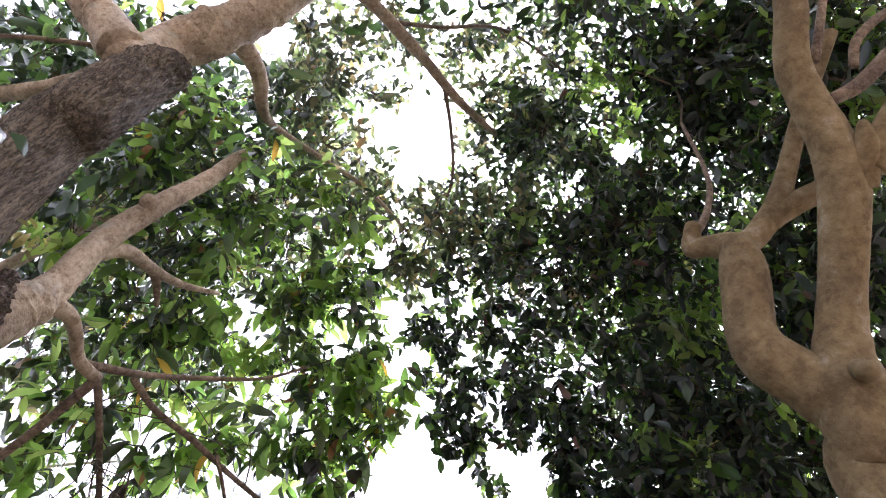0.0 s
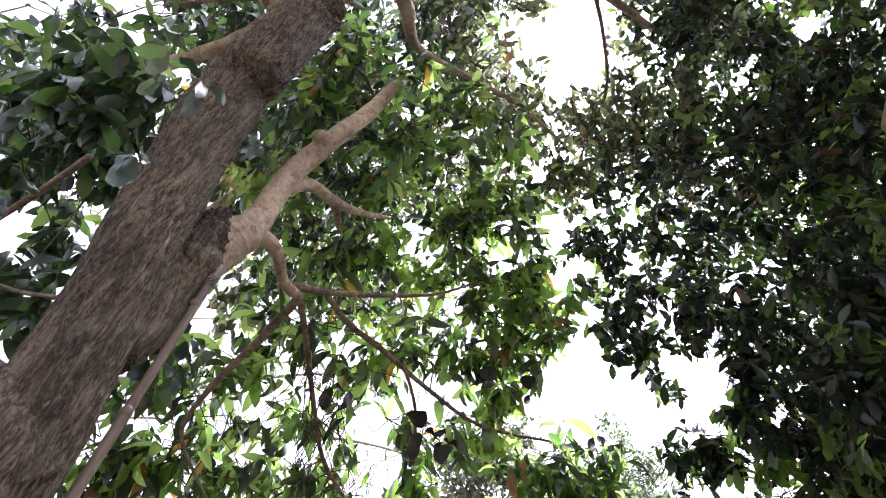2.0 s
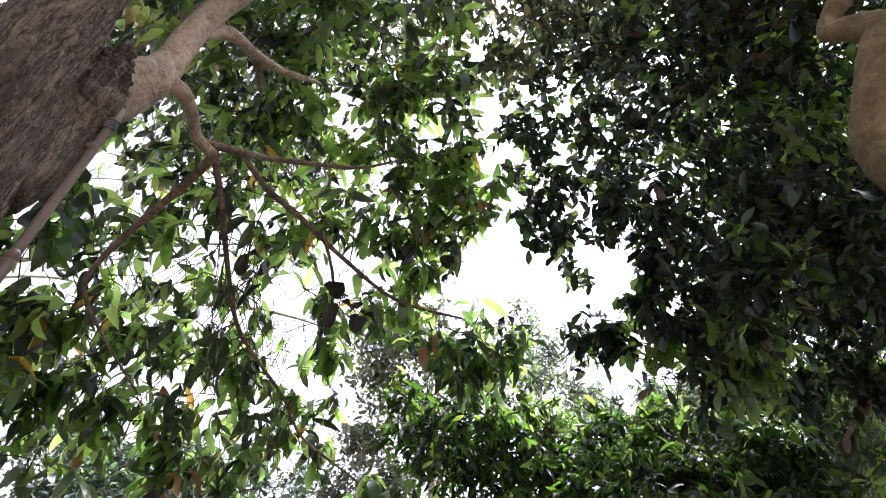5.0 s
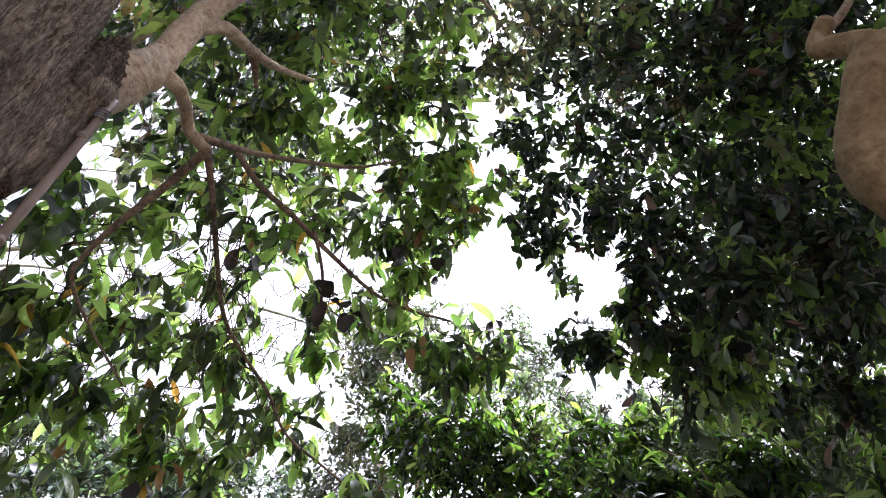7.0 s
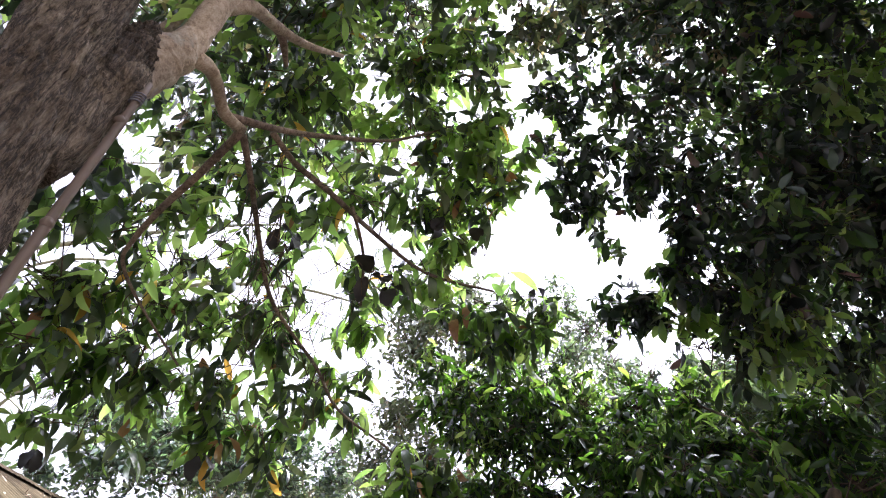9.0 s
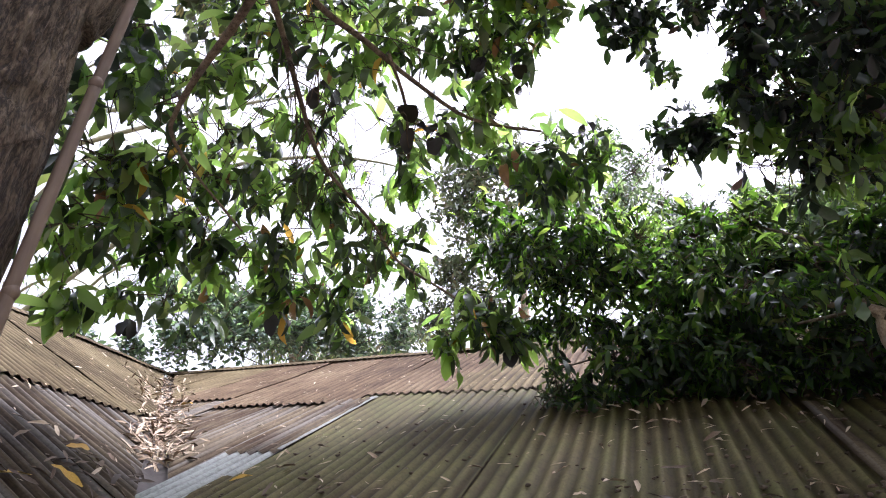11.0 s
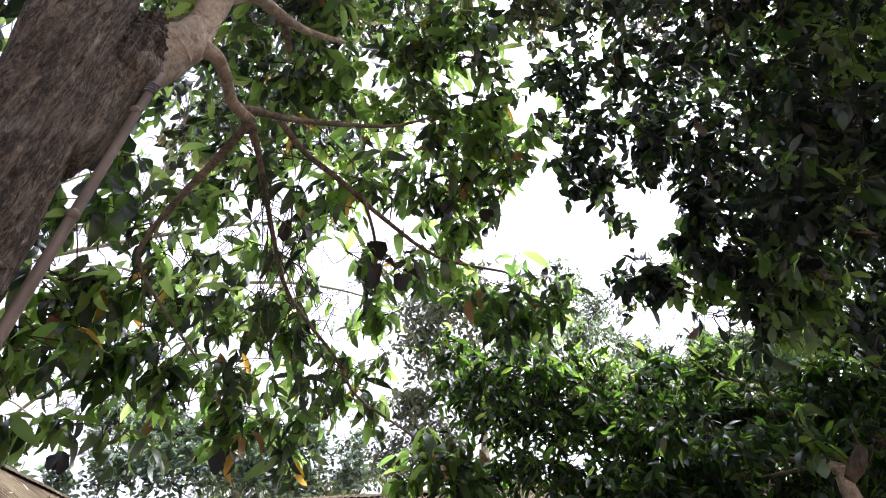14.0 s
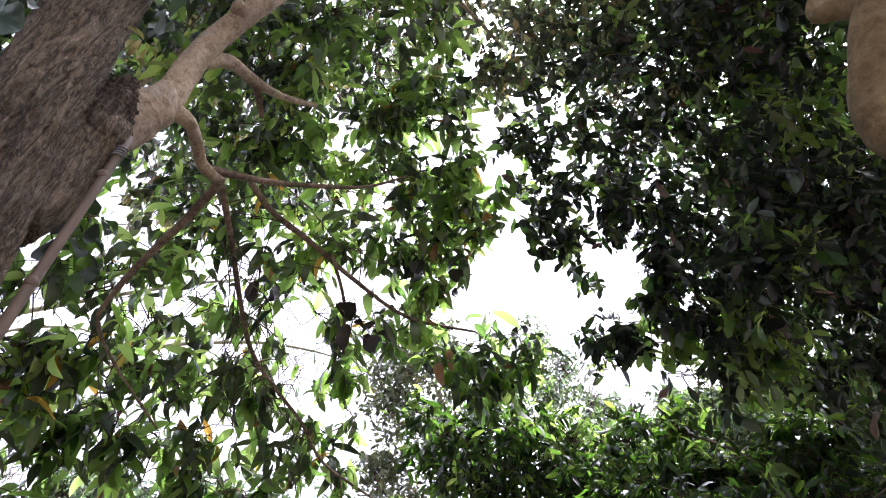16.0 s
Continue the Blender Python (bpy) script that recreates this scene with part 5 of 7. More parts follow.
clump(D, (-1.62, 2.30, 7.47), 0.29, 7, 1.0)
clump(D, (-1.05, 2.29, 7.18), 0.27, 7, 1.0)
clump(D, (-2.61, 1.70, 6.42), 0.24, 13, 1.0)
clump(D, (-2.71, 2.36, 7.08), 0.29, 13, 1.0)
clump(D, (-2.01, 2.13, 6.54), 0.25, 13, 1.0)
clump(D, (-2.07, 2.60, 7.09), 0.29, 13, 1.0)
clump(D, (-1.65, 2.68, 7.05), 0.29, 7, 1.0)
clump(D, (-2.39, 2.17, 6.48), 0.26, 13, 1.0)
clump(D, (-2.24, 2.36, 6.68), 0.27, 13, 1.0)
clump(D, (-1.71, 2.41, 6.49), 0.25, 13, 1.0)
clump(D, (-1.81, 2.84, 7.05), 0.29, 7, 1.0)
clump(D, (-2.61, -0.13, 6.12), 0.19, 7)
clump(D, (-2.49, 0.02, 6.37), 0.21, 7)
clump(D, (-2.36, 0.02, 6.41), 0.21, 7)
clump(D, (-2.03, 0.16, 6.45), 0.21, 7)
clump(D, (-3.39, 0.11, 6.74), 0.25, 7)
clump(D, (-3.10, 0.23, 6.65), 0.24, 7)
clump(D, (-2.71, 0.39, 6.53), 0.24, 7)
clump(D, (-2.21, 0.37, 6.30), 0.21, 7)
clump(D, (-3.42, 0.30, 6.51), 0.24, 7)
clump(D, (-2.60, 0.37, 5.98), 0.21, 7)
clump(D, (-2.59, 0.45, 6.23), 0.22, 7)
clump(D, (-2.40, 0.63, 6.24), 0.23, 7)
clump(D, (-3.34, 0.51, 6.04), 0.23, 7)
clump(D, (-3.32, 0.72, 6.55), 0.26, 7)
clump(D, (-3.07, 0.86, 6.50), 0.26, 7)
clump(D, (-2.47, 0.77, 6.25), 0.23, 7)
clump(A, (-3.28, 1.17, 6.48), 0.28, 6)
clump(A, (-3.02, 1.22, 6.50), 0.27, 6)
clump(D, (-2.32, 0.53, 7.69), 0.29, 16)
clump(D, (-1.96, 0.67, 7.83), 0.30, 16)
clump(D, (-1.58, 0.80, 7.95), 0.30, 16)
clump(D, (-1.14, 0.94, 8.04), 0.30, 16)
clump(D, (-0.71, 1.15, 8.07), 0.30, 16)
clump(D, (-1.91, 0.93, 7.79), 0.30, 16)
clump(D, (-1.51, 1.07, 7.90), 0.31, 16)
clump(D, (-1.04, 1.30, 7.96), 0.31, 16)
# leaves filling the lower sprays
clump(A, (-2.71, 2.67, 5.06), 0.22, 6)
clump(A, (-2.41, 2.67, 4.91), 0.21, 6)
clump(A, (-2.12, 2.72, 4.77), 0.21, 6)
clump(A, (-2.19, 3.33, 5.02), 0.24, 6)
clump(A, (-1.88, 2.83, 4.97), 0.21, 4)
clump(A, (-1.57, 2.98, 4.89), 0.21, 4)
clump(A, (-1.76, 3.14, 5.47), 0.24, 4)
clump(A, (-1.37, 3.11, 5.15), 0.22, 4)
clump(A, (-1.95, 2.47, 5.16), 0.20, 6)
clump(A, (-2.48, 2.82, 5.68), 0.24, 6)
clump(A, (-2.56, 2.54, 5.43), 0.22, 4)
clump(A, (-2.80, 2.31, 5.61), 0.22, 6)
clump(A, (-2.29, 2.76, 5.84), 0.24, 6)
clump(A, (-1.63, 2.30, 5.58), 0.20, 6)
clump(A, (-1.60, 2.64, 5.98), 0.23, 6)
clump(A, (-1.22, 2.70, 5.59), 0.21, 6)
clump(A, (-1.34, 3.24, 5.53), 0.24, 4)
clump(A, (-2.97, 3.08, 4.75), 0.24, 6)
clump(A, (-2.44, 2.98, 4.61), 0.22, 6)
clump(A, (-2.02, 3.08, 4.65), 0.22, 6)
clump(C, (0.58, 3.59, 4.04), 0.09, 9)
clump(C, (0.03, 3.83, 4.21), 0.10, 12)
clump(C, (0.67, 3.77, 4.19), 0.09, 9)
clump(C, (1.05, 3.68, 4.21), 0.09, 9)
clump(C, (0.17, 3.79, 4.26), 0.10, 12)
clump(C, (0.50, 3.61, 4.08), 0.09, 9)
clump(C, (1.11, 3.46, 4.11), 0.08, 9)
clump(C, (0.63, 3.68, 4.18), 0.09, 9)
clump(C, (1.12, 3.44, 4.01), 0.08, 9)
clump(C, (0.35, 3.70, 4.17), 0.09, 9)
clump(C, (0.90, 3.50, 4.08), 0.08, 9)
clump(C, (0.23, 3.69, 4.11), 0.09, 12)
clump(C, (0.99, 3.67, 4.03), 0.08, 9)
clump(C, (0.86, 3.58, 4.09), 0.08, 9)
clump(C, (1.21, 3.67, 4.12), 0.08, 9)
clump(C, (0.34, 3.81, 4.14), 0.09, 9)
clump(C, (0.77, 3.54, 4.11), 0.08, 9)
clump(C, (1.02, 3.64, 4.14), 0.09, 9)
clump(C, (0.07, 3.58, 4.24), 0.09, 12)
clump(C, (1.09, 3.68, 4.19), 0.09, 9)
clump(C, (0.44, 3.66, 4.14), 0.09, 9)
clump(C, (0.81, 3.59, 4.19), 0.09, 9)
clump(C, (1.23, 3.57, 4.14), 0.08, 9)
clump(C, (0.36, 3.55, 4.17), 0.09, 9)
clump(C, (-0.14, 3.83, 4.15), 0.10, 12)
clump(C, (1.07, 3.74, 4.08), 0.09, 9)
# unseen sprays of the low tree, added to darken the roof's right side
clump(C, (1.30, 3.26, 4.31), 0.22, 40)
clump(C, (1.61, 3.50, 4.01), 0.22, 40)
clump(C, (1.65, 3.30, 4.13), 0.21, 40)
clump(C, (1.92, 3.31, 4.57), 0.22, 40)
clump(C, (1.60, 3.52, 4.38), 0.23, 40)
clump(C, (1.56, 2.83, 4.35), 0.19, 40)
clump(C, (1.58, 3.63, 4.40), 0.24, 40)
clump(C, (1.73, 2.95, 4.31), 0.19, 40)
clump(C, (1.70, 2.93, 4.41), 0.19, 40)
clump(C, (1.58, 3.05, 4.16), 0.20, 40)
clump(C, (1.62, 2.84, 4.06), 0.18, 40)
clump(C, (1.32, 3.82, 4.09), 0.25, 40)
clump(C, (1.51, 4.01, 4.44), 0.20, 16)
clump(C, (0.16, 4.07, 4.80), 0.23, 16)
clump(C, (1.60, 4.35, 4.40), 0.21, 16)
clump(C, (0.27, 4.12, 4.82), 0.23, 16)
clump(C, (1.69, 4.20, 4.75), 0.21, 16)
clump(C, (1.29, 4.50, 4.69), 0.23, 16)
clump(C, (0.46, 4.08, 4.61), 0.22, 16)
clump(C, (0.19, 4.08, 4.95), 0.24, 16)
clump(C, (0.26, 4.51, 5.13), 0.26, 16)
clump(C, (0.52, 4.51, 4.54), 0.24, 16)
clump(C, (1.36, 4.50, 4.61), 0.23, 16)
clump(C, (1.50, 4.20, 4.45), 0.21, 16)
clump(C, (1.22, 4.27, 4.50), 0.22, 16)
clump(C, (0.99, 4.39, 4.92), 0.24, 16)
clump(C, (0.87, 3.95, 4.78), 0.22, 16)
clump(C, (1.49, 4.01, 4.63), 0.20, 16)
clump(C, (1.15, 4.16, 4.39), 0.21, 16)
clump(C, (0.67, 3.96, 4.60), 0.21, 16)
clump(C, (1.64, 4.30, 4.89), 0.22, 16)
clump(C, (0.31, 4.45, 5.02), 0.25, 16)
clump(C, (1.45, 4.12, 4.70), 0.21, 16)
clump(C, (0.82, 4.10, 4.47), 0.22, 16)
clump(C, (1.43, 4.37, 4.36), 0.22, 16)
clump(C, (1.50, 4.11, 4.30), 0.20, 16)
clump(C, (1.45, 4.25, 4.41), 0.21, 16)
clump(C, (0.18, 4.60, 4.78), 0.26, 16)
clump(C, (0.59, 4.58, 4.72), 0.25, 16)
clump(C, (1.13, 4.20, 4.89), 0.23, 16)
clump(C, (0.45, 4.48, 4.55), 0.24, 16)
clump(C, (0.55, 4.46, 4.51), 0.24, 16)
clump(C, (0.64, 4.61, 4.60), 0.25, 16)
clump(C, (1.53, 4.29, 4.39), 0.21, 16)
clump(C, (1.23, 4.23, 4.55), 0.22, 16)
clump(C, (1.55, 3.79, 4.48), 0.19, 34)
clump(C, (1.27, 4.21, 4.60), 0.22, 16)
clump(C, (1.04, 3.98, 4.67), 0.21, 16)
clump(C, (0.09, 4.64, 4.69), 0.26, 16)
clump(C, (1.35, 4.40, 4.91), 0.23, 16)
clump(C, (1.32, 3.83, 4.44), 0.19, 34)
clump(C, (1.47, 4.24, 4.52), 0.21, 16)
clump(C, (-0.02, 4.05, 4.51), 0.23, 16)
clump(C, (0.88, 4.09, 4.80), 0.22, 16)
clump(C, (1.57, 4.36, 4.49), 0.22, 16)
clump(C, (0.57, 4.33, 4.79), 0.24, 16)
clump(C, (0.04, 4.59, 4.93), 0.26, 16)
clump(C, (1.25, 4.11, 4.36), 0.21, 16)
clump(C, (1.24, 4.38, 4.50), 0.22, 16)
clump(C, (0.77, 3.89, 4.70), 0.21, 34)
clump(C, (1.43, 4.06, 4.29), 0.20, 16)
clump(C, (1.36, 4.23, 4.66), 0.22, 16)
clump(C, (1.49, 4.17, 4.67), 0.21, 16)
clump(C, (0.44, 4.00, 4.58), 0.22, 16)
clump(C, (0.53, 4.51, 4.94), 0.25, 16)
clump(C, (0.20, 4.09, 4.49), 0.23, 16)
clump(C, (1.57, 3.76, 4.56), 0.19, 34)
clump(C, (0.36, 4.50, 4.52), 0.24, 16)
clump(C, (1.43, 3.88, 4.45), 0.20, 34)
clump(C, (0.68, 4.59, 4.84), 0.25, 16)
clump(C, (0.33, 4.46, 4.97), 0.25, 16)
clump(C, (0.15, 4.27, 4.43), 0.23, 16)
clump(B, (1.96, 2.53, 8.68), 0.46, 63)
clump(B, (0.94, 2.25, 8.09), 0.43, 30)
clump(B, (2.21, 1.81, 8.70), 0.42, 45)
clump(B, (1.18, 1.56, 8.13), 0.39, 30)
clump(B, (1.64, 2.12, 9.06), 0.47, 63)
clump(B, (2.10, 2.24, 8.88), 0.46, 63)
clump(B, (1.39, 1.92, 9.16), 0.47, 63)
clump(B, (2.55, 2.65, 8.48), 0.44, 45)
clump(B, (1.00, 2.58, 8.63), 0.48, 42)
clump(B, (1.78, 2.31, 7.72), 0.39, 45)
clump(B, (1.33, 1.67, 8.64), 0.43, 45)
clump(B, (1.75, 2.13, 8.18), 0.41, 45)
clump(B, (2.14, 2.67, 8.33), 0.44, 45)
clump(B, (1.01, 1.53, 8.41), 0.41, 30)
clump(U, (-1.00, 1.32, 9.03), 0.38, 24)
clump(U, (-0.65, 1.28, 9.26), 0.38, 24)
clump(U, (-0.69, 1.74, 8.95), 0.38, 24)
clump(U, (-1.00, 1.69, 8.94), 0.39, 24)
clump(U, (-1.19, 1.08, 9.70), 0.41, 24)
clump(U, (-0.70, 1.84, 9.24), 0.40, 24)
clump(U, (-1.19, 1.16, 9.57), 0.40, 24)
clump(U, (-0.80, 1.05, 9.31), 0.38, 24)
clump(K, (-5.62, 7.85, 6.99), 0.47, 70)
clump(K, (-7.09, 7.41, 7.21), 0.47, 70)
clump(K, (-4.32, 7.94, 6.85), 0.45, 70)
clump(K, (-6.72, 8.14, 7.05), 0.49, 70)
clump(K, (-5.66, 8.19, 6.63), 0.47, 70)
clump(K, (-6.76, 7.47, 6.73), 0.46, 70)
clump(K, (-4.74, 7.63, 6.52), 0.43, 70)
clump(K, (-5.41, 7.48, 6.47), 0.44, 70)
clump(K, (-6.76, 6.60, 6.69), 0.43, 70)
clump(K, (-5.91, 8.04, 7.14), 0.48, 70)
clump(K, (-6.87, 7.46, 6.95), 0.47, 70)
clump(K, (-5.83, 8.94, 6.95), 0.51, 70)
clump(K, (-6.43, 7.49, 6.93), 0.46, 70)
clump(K, (-5.73, 8.64, 7.34), 0.50, 70)
clump(K, (-6.13, 6.83, 6.51), 0.42, 70)
clump(K, (-4.37, 9.65, 7.42), 0.53, 70)
clump(C, (-1.00, 3.46, 5.29), 0.19, 29)
clump(C, (-0.86, 3.82, 5.30), 0.20, 29)
clump(C, (-0.59, 3.75, 5.40), 0.20, 29)
clump(C, (-0.37, 3.62, 5.13), 0.18, 29)
clump(C, (-0.19, 3.93, 5.39), 0.20, 29)
clump(C, (-1.02, 3.93, 5.20), 0.20, 29)
clump(C, (-0.69, 3.66, 4.99), 0.18, 29)
clump(C, (-0.41, 4.09, 5.17), 0.20, 29)
# thick crown above the big limb
clump(D, (-2.95, 0.31, 9.15), 0.47, 30, 1.3)
clump(D, (-2.56, 0.31, 9.22), 0.46, 30, 1.3)
clump(D, (-1.97, 0.61, 9.40), 0.47, 30, 1.3)
clump(D, (-1.90, 0.97, 10.09), 0.53, 30, 1.3)
clump(D, (-0.99, 1.01, 9.49), 0.48, 16, 1.3)
clump(D, (-0.86, 1.28, 10.09), 0.52, 16, 1.3)
clump(D, (-3.02, 0.57, 8.91), 0.47, 30, 1.3)
clump(D, (-3.13, 0.86, 9.57), 0.52, 30, 1.3)
clump(D, (-2.66, 1.25, 9.78), 0.55, 30, 1.3)
clump(D, (-1.85, 1.36, 9.97), 0.54, 30, 1.3)
clump(D, (-1.11, 1.48, 8.77), 0.46, 16, 1.3)
clump(D, (-0.94, 1.57, 9.52), 0.51, 16, 1.3)
clump(D, (-3.48, 0.96, 8.93), 0.50, 30, 1.3)
clump(D, (-2.97, 1.33, 8.92), 0.50, 30, 1.3)
clump(D, (-2.30, 1.40, 8.50), 0.47, 30, 1.3)
clump(D, (-1.83, 1.47, 8.72), 0.47, 30, 1.3)
clump(D, (-1.34, 1.86, 9.09), 0.50, 16, 1.3)
clump(D, (-0.95, 1.97, 8.80), 0.48, 16, 1.3)
clump(D, (-3.87, 1.52, 9.08), 0.54, 30, 1.3)
clump(D, (-3.35, 1.74, 8.64), 0.52, 30, 1.3)
clump(D, (-2.64, 1.83, 8.68), 0.51, 30, 1.3)
clump(D, (-2.15, 2.26, 9.01), 0.54, 30, 1.3)
clump(D, (-1.64, 2.25, 8.60), 0.50, 16, 1.3)
clump(D, (-1.14, 2.71, 9.10), 0.54, 16, 1.3)
clump(D, (-3.55, 1.78, 7.86), 0.48, 30, 1.3)
clump(D, (-3.43, 2.39, 8.64), 0.55, 30, 1.3)
clump(D, (-2.66, 2.38, 8.39), 0.52, 30, 1.3)
clump(D, (-2.33, 2.47, 8.45), 0.52, 30, 1.3)
clump(D, (-3.98, 2.20, 7.88), 0.51, 30, 1.3)
clump(D, (-3.72, 2.61, 8.22), 0.54, 30, 1.3)
clump(D, (-3.36, 3.13, 8.41), 0.57, 30, 1.3)
clump(D, (-2.46, 2.97, 7.88), 0.51, 30, 1.3)
clump(A, (-1.05, 2.34, 6.09), 0.17, 7)
clump(A, (-1.04, 2.63, 6.57), 0.19, 7)
clump(A, (-2.27, 2.19, 5.39), 0.16, 5)
clump(A, (-2.19, 2.32, 5.30), 0.16, 5)
clump(A, (-2.63, 2.38, 5.71), 0.18, 7)
clump(A, (-2.05, 2.26, 5.49), 0.16, 5)
clump(A, (-1.82, 2.63, 5.92), 0.18, 7)
clump(A, (-2.07, 2.45, 5.83), 0.18, 7)
clump(A, (-1.48, 2.72, 5.62), 0.17, 7)
clump(A, (-1.73, 2.81, 5.37), 0.17, 5)
clump(A, (-2.87, 2.13, 5.39), 0.16, 4)
clump(A, (-2.21, 1.75, 5.28), 0.14, 4)
clump(A, (-1.94, 1.67, 5.31), 0.14, 4)
clump(A, (-2.36, 1.96, 5.00), 0.14, 6)
clump(A, (-2.07, 2.52, 5.32), 0.16, 4)
clump(A, (-1.62, 2.19, 5.17), 0.14, 4)
clump(A, (-1.00, 3.72, 4.52), 0.14, 26)
clump(A, (-1.18, 3.60, 4.55), 0.12, 10)
clump(A, (-0.86, 3.80, 4.46), 0.10, 14)
clump(A, (-0.80, 0.86, 6.55), 0.2, 14)
# the crowns go on overhead and behind, mostly unseen, added to block skylight
clump(A, (-2.6, -0.6, 7.6), 1.0, 40, 1.1)
clump(A, (-1.4, -1.2, 8.2), 1.0, 40, 1.1)
clump(A, (-3.2, 1.2, 7.4), 1.0, 40, 1.1)
clump(A, (-3.4, 2.8, 7.6), 1.0, 60, 1.1)
clump(B, (1.4, -0.8, 7.6), 1.00, 69, 1.15)
clump(B, (2.6, 0.4, 7.2), 1.00, 69, 1.15)
clump(B, (3.0, 1.8, 6.6), 1.00, 69, 1.15)
clump(B, (2.6, -1.6, 6.8), 1.00, 69, 1.15)
clump(B, (3.4, -0.6, 6.0), 1.00, 46, 1.15)
clump(B, (3.2, 2.6, 5.4), 1.00, 46, 1.15)
clump(B, (3.4, 0.8, 4.8), 1.00, 46, 1.15)
clump(B, (2.8, 3.4, 6.8), 1.00, 69, 1.15)
clump(B, (2.2, 1.2, 7.6), 1.00, 69, 1.15)
clump(B, (1.6, 0.4, 8.0), 1.00, 69, 1.15)
clump(B, (2.6, 4.6, 6.4), 1.00, 69, 1.15)
clump(B, (3.6, 3.8, 5.2), 1.00, 46, 1.15)
clump(B, (2.0, 3.0, 6.6), 1.00, 69, 1.15)
clump(B, (3.6, 5.6, 7.0), 1.00, 69, 1.15)
for at in ((0.85, 3.02, 4.30), (0.70, 3.16, 4.38), (0.52, 3.28, 4.44), (0.34, 3.38, 4.52), (0.15, 3.50, 4.62), (0.62, 3.05, 4.24)):
    clump(C, at, 0.12, 16)
# unseen foliage behind the camera, added to cut the sky's fill light
for x in (-5.0, -3.0, -1.0, 1.0, 3.0):
    for y in (-6.0, -4.2, -2.4):
        clump(U, (x + 0.4 * math.sin(y), y, 8.6 + 0.5 * math.sin(x * 2 + y)), 1.25, 90, 1.9)
# openings in the crowns where the sky shows
gap((-0.06, 0.73, 6.24), (-0.40, 3.47, 15.64), 0.06, 0.23)
gap((0.12, 0.74, 6.24), (0.36, 3.54, 15.63), 0.08, 0.31)
gap((0.15, 0.91, 6.18), (0.47, 4.23, 15.40), 0.06, 0.26)
gap((0.01, 1.01, 6.15), (-0.10, 4.63, 15.25), 0.08, 0.31)
gap((-0.54, 0.29, 6.28), (-2.33, 1.71, 15.81), 0.11, 0.44)
gap((-0.23, 1.57, 5.84), (-1.08, 6.92, 14.01), 0.06, 0.24)
gap((-0.21, 1.70, 5.76), (-0.98, 7.43, 13.67), 0.06, 0.26)
gap((-0.16, 1.82, 5.67), (-0.80, 7.93, 13.31), 0.06, 0.26)
gap((-0.09, 2.00, 5.52), (-0.50, 8.63, 12.72), 0.09, 0.35)
gap((-0.13, 2.16, 5.36), (-0.68, 9.28, 12.07), 0.11, 0.46)
gap((1.09, 0.97, 5.97), (4.28, 4.46, 14.56), 0.08, 0.34)
gap((-0.77, 1.82, 5.54), (-3.27, 7.93, 12.79), 0.08, 0.32)
gap((-1.25, 0.54, 6.01), (-5.21, 2.73, 14.71), 0.05, 0.21)
gap((0.38, 2.28, 5.20), (1.42, 9.79, 11.41), 0.11, 0.45)
gap((-0.16, 1.65, 5.71), (-0.73, 7.27, 13.72), 0.06, 0.23)
gap((-0.17, 1.79, 5.61), (-0.76, 7.85, 13.29), 0.07, 0.28)
gap((-0.11, 1.97, 5.46), (-0.54, 8.58, 12.68), 0.07, 0.28)
gap((-0.13, 2.13, 5.31), (-0.62, 9.21, 12.06), 0.11, 0.44)
gap((-0.17, 2.24, 5.18), (-0.77, 9.66, 11.56), 0.10, 0.39)
gap((-0.32, 2.15, 5.26), (-1.36, 9.30, 11.88), 0.08, 0.31)
gap((0.06, 2.36, 5.04), (0.18, 10.15, 10.98), 0.08, 0.34)
gap((0.37, 2.26, 5.13), (1.42, 9.75, 11.37), 0.08, 0.31)
gap((0.20, 2.34, 5.06), (0.75, 10.06, 11.07), 0.05, 0.22)
gap((0.33, 2.56, 4.72), (1.26, 10.96, 9.69), 0.07, 0.30)
gap((0.40, 2.59, 4.65), (1.56, 11.08, 9.41), 0.07, 0.27)
gap((-1.21, 2.00, 5.09), (-5.00, 8.68, 11.18), 0.08, 0.33)
gap((-1.25, 2.15, 4.88), (-5.16, 9.28, 10.34), 0.07, 0.30)
gap((-1.77, 1.69, 4.97), (-7.27, 7.42, 10.72), 0.04, 0.18)
gap((-2.32, 0.60, 5.13), (-9.51, 3.01, 11.33), 0.07, 0.30)
gap((-0.28, 2.21, 5.30), (-1.15, 8.98, 12.33), 0.12, 0.50)
gap((-0.16, 2.29, 5.23), (-0.65, 9.31, 12.05), 0.12, 0.50)
gap((0.03, 2.45, 5.06), (0.13, 9.94, 11.38), 0.10, 0.41)
gap((0.44, 2.26, 5.22), (1.77, 9.20, 12.01), 0.06, 0.25)
gap((0.20, 2.67, 4.75), (0.82, 10.86, 10.10), 0.09, 0.38)
gap((0.39, 2.63, 4.78), (1.57, 10.68, 10.24), 0.09, 0.37)
gap((0.55, 2.62, 4.75), (2.25, 10.66, 10.10), 0.07, 0.30)
gap((-1.27, 2.09, 5.06), (-5.17, 8.49, 11.38), 0.14, 0.58)
gap((-1.89, 1.76, 4.89), (-7.68, 7.14, 10.68), 0.09, 0.37)
gap((-1.28, 2.63, 4.30), (-5.19, 10.68, 8.29), 0.08, 0.31)
gap((-2.34, 1.95, 3.98), (-9.50, 7.92, 7.00), 0.06, 0.25)
gap((-2.38, 1.78, 4.18), (-9.67, 7.25, 7.79), 0.06, 0.23)
gap((-2.23, 1.65, 4.44), (-9.12, 7.26, 8.57), 0.02, 0.10)
